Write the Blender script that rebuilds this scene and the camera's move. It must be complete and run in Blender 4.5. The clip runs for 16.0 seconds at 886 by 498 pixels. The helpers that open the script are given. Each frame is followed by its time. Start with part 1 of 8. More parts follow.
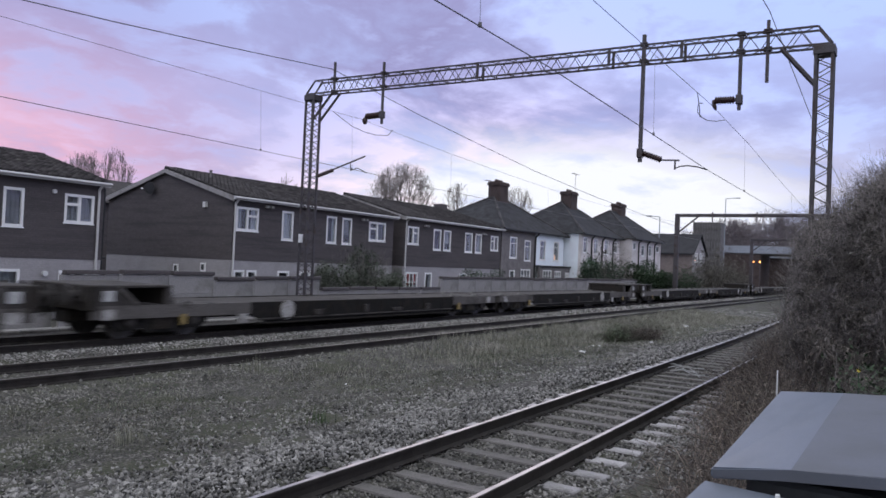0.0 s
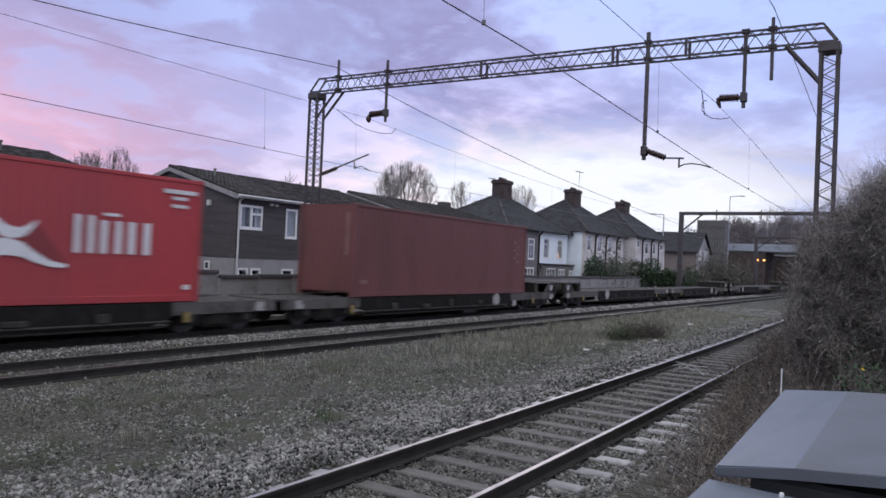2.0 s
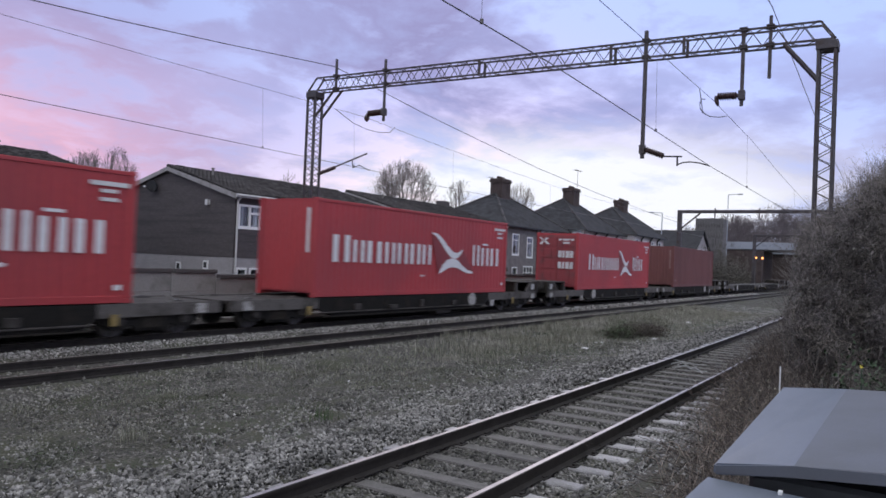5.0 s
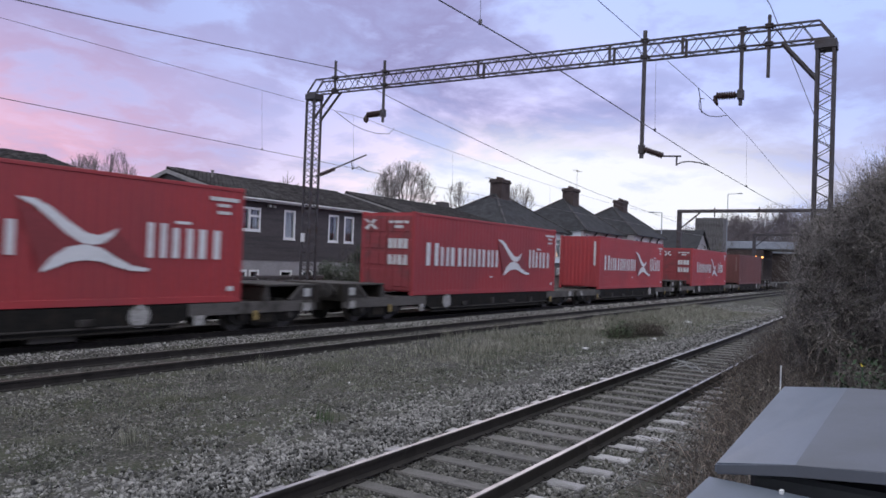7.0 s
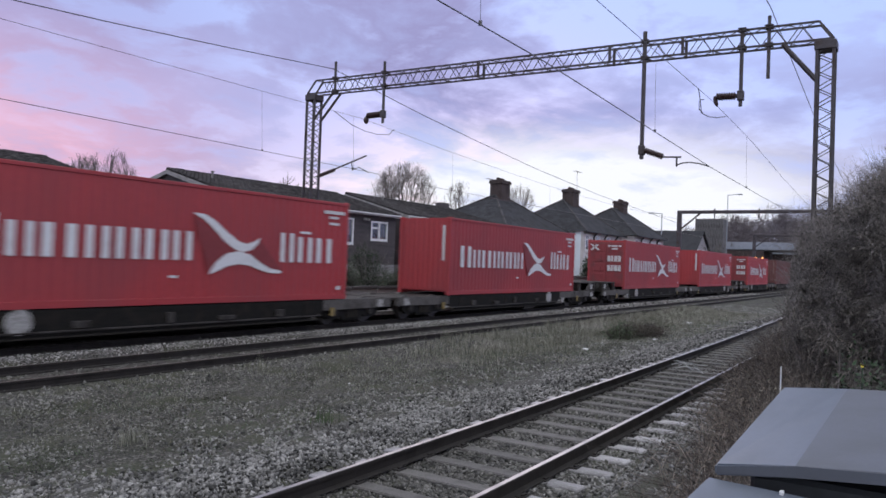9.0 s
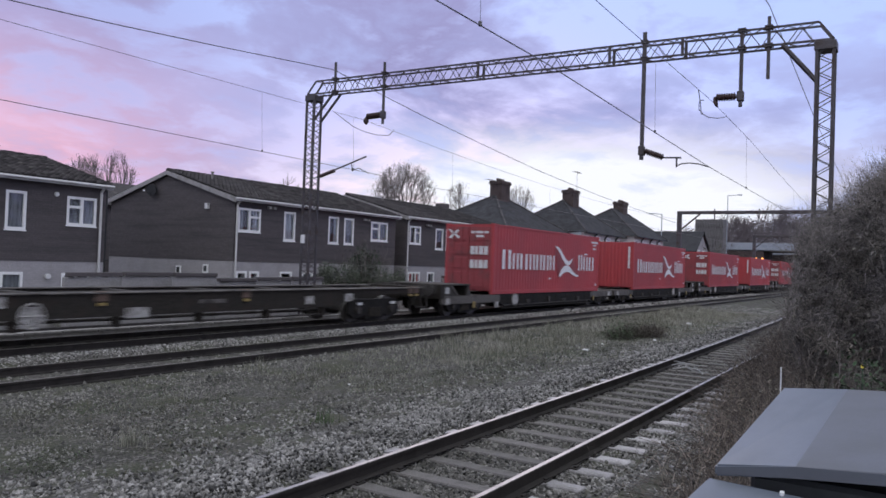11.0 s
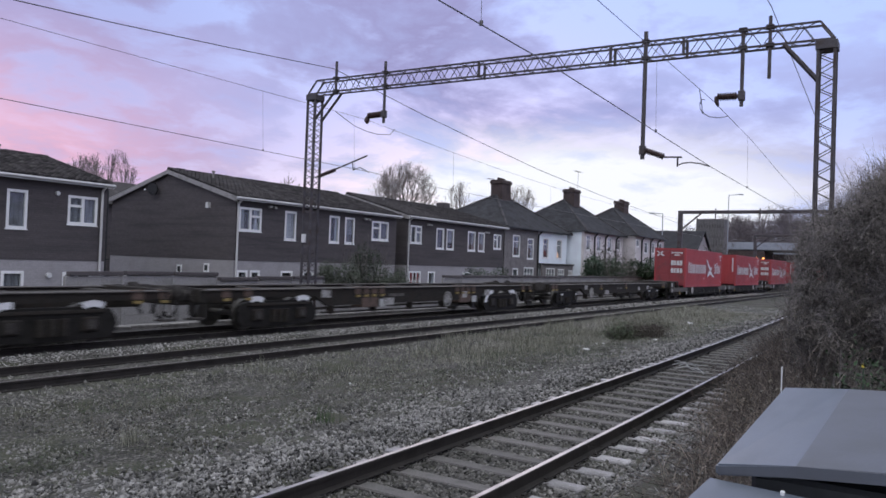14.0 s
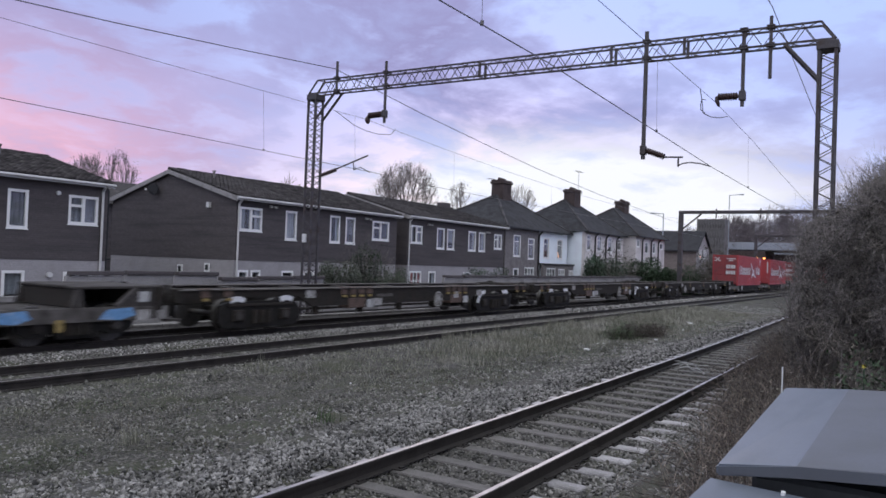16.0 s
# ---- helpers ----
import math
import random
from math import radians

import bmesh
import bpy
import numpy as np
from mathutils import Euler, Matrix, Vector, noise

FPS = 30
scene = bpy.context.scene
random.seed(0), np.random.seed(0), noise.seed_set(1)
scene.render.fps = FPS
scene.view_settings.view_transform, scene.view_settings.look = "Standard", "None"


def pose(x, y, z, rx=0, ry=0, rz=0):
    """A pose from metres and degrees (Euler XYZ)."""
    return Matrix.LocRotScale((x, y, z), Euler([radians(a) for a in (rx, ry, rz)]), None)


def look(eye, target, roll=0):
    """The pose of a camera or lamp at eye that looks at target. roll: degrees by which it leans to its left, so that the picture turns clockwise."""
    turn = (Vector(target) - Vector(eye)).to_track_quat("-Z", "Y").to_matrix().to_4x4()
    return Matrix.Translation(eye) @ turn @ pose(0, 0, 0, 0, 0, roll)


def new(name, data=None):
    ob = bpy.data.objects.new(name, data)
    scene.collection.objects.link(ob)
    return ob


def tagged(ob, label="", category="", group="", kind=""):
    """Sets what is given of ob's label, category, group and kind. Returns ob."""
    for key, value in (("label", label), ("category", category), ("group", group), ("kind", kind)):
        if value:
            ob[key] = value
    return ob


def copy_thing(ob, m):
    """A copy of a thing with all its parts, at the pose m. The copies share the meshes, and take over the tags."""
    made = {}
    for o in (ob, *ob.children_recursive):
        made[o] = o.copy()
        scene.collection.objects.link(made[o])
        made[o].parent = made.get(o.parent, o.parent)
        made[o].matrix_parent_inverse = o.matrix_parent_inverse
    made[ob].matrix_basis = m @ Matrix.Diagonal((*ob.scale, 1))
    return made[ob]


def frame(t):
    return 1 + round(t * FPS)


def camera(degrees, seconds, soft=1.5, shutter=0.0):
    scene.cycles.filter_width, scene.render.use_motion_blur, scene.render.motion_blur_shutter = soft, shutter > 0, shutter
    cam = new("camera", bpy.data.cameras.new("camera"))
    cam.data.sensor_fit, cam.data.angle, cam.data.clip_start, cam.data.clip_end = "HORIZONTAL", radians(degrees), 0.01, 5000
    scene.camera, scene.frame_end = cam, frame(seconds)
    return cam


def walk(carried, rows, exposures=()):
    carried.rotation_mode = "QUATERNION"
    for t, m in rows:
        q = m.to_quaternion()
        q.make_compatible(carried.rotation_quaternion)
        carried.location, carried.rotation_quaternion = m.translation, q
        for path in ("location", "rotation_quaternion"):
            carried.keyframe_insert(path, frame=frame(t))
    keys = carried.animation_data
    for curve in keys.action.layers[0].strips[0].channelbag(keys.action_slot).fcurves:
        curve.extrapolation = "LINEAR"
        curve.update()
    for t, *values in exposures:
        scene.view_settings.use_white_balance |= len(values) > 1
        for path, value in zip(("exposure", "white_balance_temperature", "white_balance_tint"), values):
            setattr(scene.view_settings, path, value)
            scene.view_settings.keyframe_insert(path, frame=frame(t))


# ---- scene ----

# The tracks run along +X, houses lie towards +Y; z = 0 is the rail head of the track beside the camera.
EYE_Z = 2.144
cam = camera(61.98, 16.0, soft=1.6, shutter=0.5)


def aim(phi, pitch, roll):
    f, p = radians(phi), radians(pitch)
    eye = Vector((0, 0, EYE_Z))
    return look(eye, eye + Vector((math.cos(f) * math.cos(p), math.sin(f) * math.cos(p), math.sin(p))) * 20, roll)


AIM = [(0, 32.777, 1.096, 2.534), (0.5, 32.902, 1.034, 2.538), (1, 32.958, 0.996, 2.537), (1.5, 33.025, 0.964, 2.545),
       (2, 33.055, 0.932, 2.545), (2.5, 33.036, 0.914, 2.555), (3, 33.01, 0.904, 2.555), (3.5, 32.977, 0.892, 2.56),
       (4, 32.952, 0.876, 2.555), (4.6, 32.944, 0.862, 2.48), (5.9, 32.936, 0.855, 2.12), (6.5, 32.934, 0.868, 2.063),
       (7, 32.936, 0.927, 2.067), (7.5, 32.94, 0.98, 2.066), (8, 32.939, 0.99, 2.072), (9, 32.939, 0.992, 2.074),
       (10.2, 32.94, 1.03, 2.06), (11.5, 32.944, 1.046, 2.047), (12, 32.965, 1.033, 2.046), (12.5, 32.995, 1.007, 2.054),
       (13, 33.0, 0.995, 2.072), (14, 33.002, 0.991, 2.1), (14.5, 33.014, 0.987, 2.15), (15, 33.03, 0.986, 2.155),
       (15.5, 33.04, 0.983, 2.142), (16, 33.046, 0.983, 2.139)]
walk(cam, [(t, aim(a, b, c)) for t, a, b, c in AIM], exposures=[(0, 0.0), (16, 0.0)])


# ---- sky and light ----
def view_dir(az, el):
    """Direction at az degrees left of the tracks and el degrees up."""
    a, e = radians(az), radians(el)
    return (math.cos(a) * math.cos(e), math.sin(a) * math.cos(e), math.sin(e))


def build_world():
    world = bpy.data.worlds.new("dusk_sky")
    scene.world = world
    world.use_nodes = True
    nt = world.node_tree
    nt.nodes.clear()
    N, L = nt.nodes.new, nt.links.new

    def math_node(op, a, b=None, clamp=False):
        n = N("ShaderNodeMath")
        n.operation, n.use_clamp = op, clamp
        for i, v in enumerate((a, b)):
            if v is None:
                continue
            if isinstance(v, (int, float)):
                n.inputs[i].default_value = v
            else:
                L(v, n.inputs[i])
        return n.outputs[0]

    def ramp(src, stops):
        n = N("ShaderNodeValToRGB")
        els = n.color_ramp.elements
        while len(els) < len(stops):
            els.new(0.5)
        for e, (p, c) in zip(els, stops):
            e.position, e.color = p, (*c, 1)
        L(src, n.inputs[0])
        return n.outputs[0]

    def mix(fac, a, b, kind="MIX"):
        n = N("ShaderNodeMix")
        n.data_type, n.blend_type = "RGBA", kind
        for s, v in ((n.inputs[0], fac), (n.inputs[6], a), (n.inputs[7], b)):
            if isinstance(v, (int, float)):
                s.default_value = v
            elif isinstance(v, tuple):
                s.default_value = (*v, 1)
            else:
                L(v, s)
        return n.outputs[2]

    co = N("ShaderNodeTexCoord").outputs["Generated"]
    sep = N("ShaderNodeSeparateXYZ")
    L(co, sep.inputs[0])
    z = math_node("MAXIMUM", sep.outputs[2], 0.0)
    up = math_node("ADD", z, 0.22)
    flat = N("ShaderNodeCombineXYZ")
    L(math_node("DIVIDE", sep.outputs[0], up), flat.inputs[0])
    L(math_node("DIVIDE", sep.outputs[1], up), flat.inputs[1])

    def clouds(scale, detail, rough, offset, distortion=0.0):
        m = N("ShaderNodeMapping")
        m.inputs["Location"].default_value = offset
        m.inputs["Rotation"].default_value = (0, 0, 0.5)
        m.inputs["Scale"].default_value = (1.0, 1.0, 1)
        L(flat.outputs[0], m.inputs[0])
        n = N("ShaderNodeTexNoise")
        n.inputs["Scale"].default_value, n.inputs["Detail"].default_value = scale, detail
        n.inputs["Roughness"].default_value, n.inputs["Distortion"].default_value = rough, distortion
        L(m.outputs[0], n.inputs[0])
        return n.outputs["Fac"]

    def toward(az, el, tight):
        """1 in that direction, falling off around it."""
        v = N("ShaderNodeVectorMath")
        v.operation = "DOT_PRODUCT"
        L(co, v.inputs[0])
        v.inputs[1].default_value = view_dir(az, el)
        return math_node("POWER", math_node("MAXIMUM", v.outputs["Value"], 0.0), tight)

    sky = N("ShaderNodeTexSky")
    sky.sky_type, sky.sun_disc = "NISHITA", False
    sky.sun_elevation, sky.sun_rotation = radians(1.0), radians(60)
    # evening blue under a lavender cloud deck, paler and whiter overhead
    base = ramp(z, [(0.0, (0.64, 0.68, 1.0)), (0.14, (0.44, 0.56, 1.06)), (0.34, (0.47, 0.63, 1.16)), (0.52, (0.48, 0.57, 1.0))])
    base = mix(0.06, base, sky.outputs[0])
    big = clouds(0.6, 6, 0.55, (3.1, 1.7, 0), 0.15)
    fine = clouds(2.3, 8, 0.6, (0.4, 5.2, 0), 0.2)
    cover = math_node("ADD", math_node("MULTIPLY", big, 0.5), math_node("MULTIPLY", fine, 0.5))
    grey = mix(ramp(cover, [(0.45, (0, 0, 0)), (0.535, (1, 1, 1))]), base, (0.355, 0.345, 0.62))
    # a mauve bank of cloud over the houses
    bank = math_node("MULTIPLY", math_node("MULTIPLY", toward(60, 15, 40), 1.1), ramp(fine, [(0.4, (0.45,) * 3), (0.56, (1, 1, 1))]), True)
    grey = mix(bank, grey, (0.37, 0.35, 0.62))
    # rose light low over the houses
    rose = math_node("MULTIPLY", math_node("MULTIPLY", toward(68, 5, 26), 1.3), ramp(z, [(0.0, (1, 1, 1)), (0.12, (1, 1, 1)), (0.3, (0.05,) * 3)]), True)
    rosy = mix(math_node("MULTIPLY", rose, ramp(fine, [(0.36, (0.35,) * 3), (0.58, (1, 1, 1))])), grey, (0.93, 0.54, 0.7))
    # bright gap in the clouds above the far end of the street
    low = ramp(z, [(0.0, (1, 1, 1)), (0.1, (1, 1, 1)), (0.2, (0, 0, 0))])
    gap = math_node("MULTIPLY", math_node("MULTIPLY", toward(23, 3, 26), 1.9), low)
    blend = math_node("ADD", math_node("MULTIPLY", fine, 0.5), math_node("MULTIPLY", big, 0.5))
    gap = math_node("MULTIPLY", gap, ramp(blend, [(0.4, (0.4,) * 3), (0.52, (1, 1, 1))]), True)
    lit = mix(gap, rosy, (0.97, 0.99, 1.06))
    # thin brighter veils
    edge = math_node("MULTIPLY", ramp(fine, [(0.5, (0, 0, 0)), (0.66, (1, 1, 1))]), 0.6)
    lit = mix(edge, lit, (0.52, 0.62, 1.05))
    # the deck overhead and behind glows pale and nearly neutral
    high = ramp(sep.outputs[2], [(0.42, (0, 0, 0)), (0.62, (1, 1, 1))])
    behind = toward(213, 25, 1.5)
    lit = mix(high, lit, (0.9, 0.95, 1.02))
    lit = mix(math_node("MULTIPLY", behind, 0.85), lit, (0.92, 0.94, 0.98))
    gain = math_node("ADD", math_node("MULTIPLY", high, 0.2), math_node("ADD", math_node("MULTIPLY", behind, 0.3), 1.0))
    bright = N("ShaderNodeVectorMath")
    bright.operation = "SCALE"
    L(lit, bright.inputs[0])
    L(gain, bright.inputs["Scale"])
    lit = bright.outputs[0]
    bg = N("ShaderNodeBackground")
    bg.inputs[1].default_value = 1.0
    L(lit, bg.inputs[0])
    out = N("ShaderNodeOutputWorld")
    L(bg.outputs[0], out.inputs[0])


build_world()
sun = new("sun", bpy.data.lights.new("sun", "SUN"))
sun.data.energy, sun.data.angle, sun.data.color = 0.35, radians(25), (1.0, 0.86, 0.82)
sun.matrix_world = look(Vector(view_dir(30, 14)) * 50, (0, 0, 0))


# ---- materials ----
def material(name, base, rough=0.7, metal=0.0, vary=0.25, scale=3.0, fine=30.0, bump=0.15, tint=None, per_piece=0.0,
             islands=0.0, streak=None, spec=0.5, dist=0.01, stain=(0.5, 0.68), brick=0.0):
    """A surface with grain and stains at two scales. tint: colour of the stains; streak: stretch of the stain pattern."""
    m = bpy.data.materials.new(name)
    m.use_nodes = True
    nt = m.node_tree
    N, L = nt.nodes.new, nt.links.new
    b = nt.nodes["Principled BSDF"]
    b.inputs["Metallic"].default_value = metal
    b.inputs["Specular IOR Level"].default_value = spec
    co = N("ShaderNodeTexCoord").outputs["Object"]
    if streak:
        mp = N("ShaderNodeMapping")
        mp.inputs["Scale"].default_value = streak
        L(co, mp.inputs[0])
        stained = mp.outputs[0]
    else:
        stained = co

    def noise_tex(src, s, detail):
        n = N("ShaderNodeTexNoise")
        n.inputs["Scale"].default_value, n.inputs["Detail"].default_value = s, detail
        L(src, n.inputs[0])
        return n.outputs["Fac"]

    def ramp(src, a, c, pa, pc):
        r = N("ShaderNodeValToRGB")
        r.color_ramp.elements[0].position, r.color_ramp.elements[1].position = pa, pc
        r.color_ramp.elements[0].color, r.color_ramp.elements[1].color = (*a, 1), (*c, 1)
        L(src, r.inputs[0])
        return r.outputs[0]

    def mix(fac, a, c, kind="MIX"):
        n = N("ShaderNodeMix")
        n.data_type, n.blend_type = "RGBA", kind
        for s, v in ((n.inputs[0], fac), (n.inputs[6], a), (n.inputs[7], c)):
            if isinstance(v, (int, float)):
                s.default_value = v
            elif isinstance(v, tuple):
                s.default_value = (*v, 1)
            else:
                L(v, s)
        return n.outputs[2]

    coarse, grain = noise_tex(stained, scale, 5), noise_tex(co, fine, 4)
    lo, hi = tuple(c * (1 - vary) for c in base), tuple(min(1, c * (1 + vary)) for c in base)
    col = ramp(grain, lo, hi, 0.3, 0.7)
    col = mix(ramp(coarse, (0, 0, 0), (1, 1, 1), *stain), col, tint or tuple(c * (1 - vary * 1.3) for c in base))
    if brick:
        # courses of brick on any upright wall: x + y along, z up
        sp, cb, bk = N("ShaderNodeSeparateXYZ"), N("ShaderNodeCombineXYZ"), N("ShaderNodeTexBrick")
        ad = N("ShaderNodeMath")
        L(co, sp.inputs[0])
        L(sp.outputs[0], ad.inputs[0])
        L(sp.outputs[1], ad.inputs[1])
        L(ad.outputs[0], cb.inputs[0])
        L(sp.outputs[2], cb.inputs[1])
        L(cb.outputs[0], bk.inputs["Vector"])
        bk.inputs["Scale"].default_value = 1.0
        bk.inputs["Brick Width"].default_value, bk.inputs["Row Height"].default_value = 0.225, 0.075
        bk.inputs["Mortar Size"].default_value = 0.009
        bk.inputs["Color1"].default_value, bk.inputs["Color2"].default_value = (1 - brick * 0.5,) * 3 + (1,), (1 + brick,) * 3 + (1,)
        bk.inputs["Mortar"].default_value = (1 - brick,) * 3 + (1,)
        col = mix(1.0, col, bk.outputs["Color"], "MULTIPLY")
    if per_piece:
        r = ramp(N("ShaderNodeObjectInfo").outputs["Random"], (1 - per_piece,) * 3, (1 + per_piece,) * 3, 0, 1)
        col = mix(1.0, col, r, "MULTIPLY")
    if islands:
        r = ramp(N("ShaderNodeNewGeometry").outputs["Random Per Island"], (1 - islands,) * 3, (1 + islands,) * 3, 0, 1)
        col = mix(1.0, col, r, "MULTIPLY")
    L(col, b.inputs["Base Color"])
    rr = N("ShaderNodeMapRange")
    rr.inputs[3].default_value, rr.inputs[4].default_value = max(0.03, rough - 0.12), min(1, rough + 0.12)
    L(coarse, rr.inputs[0])
    L(rr.outputs[0], b.inputs["Roughness"])
    if bump:
        bp = N("ShaderNodeBump")
        bp.inputs["Strength"].default_value, bp.inputs["Distance"].default_value = bump, dist
        L(grain, bp.inputs["Height"])
        L(bp.outputs[0], b.inputs["Normal"])
    return m


def glow(name, colour, strength):
    m = bpy.data.materials.new(name)
    m.use_nodes = True
    b = m.node_tree.nodes["Principled BSDF"]
    b.inputs["Base Color"].default_value = (*colour, 1)
    b.inputs["Emission Color"].default_value = (*colour, 1)
    b.inputs["Emission Strength"].default_value = strength
    return m


def window_glass():
    m = bpy.data.materials.new("window_glass")
    m.use_nodes = True
    b = m.node_tree.nodes["Principled BSDF"]
    b.inputs["Base Color"].default_value = (0.93, 0.96, 0.97, 1)
    b.inputs["Roughness"].default_value = 0.02
    b.inputs["IOR"].default_value = 1.5
    b.inputs["Transmission Weight"].default_value = 1.0
    return m


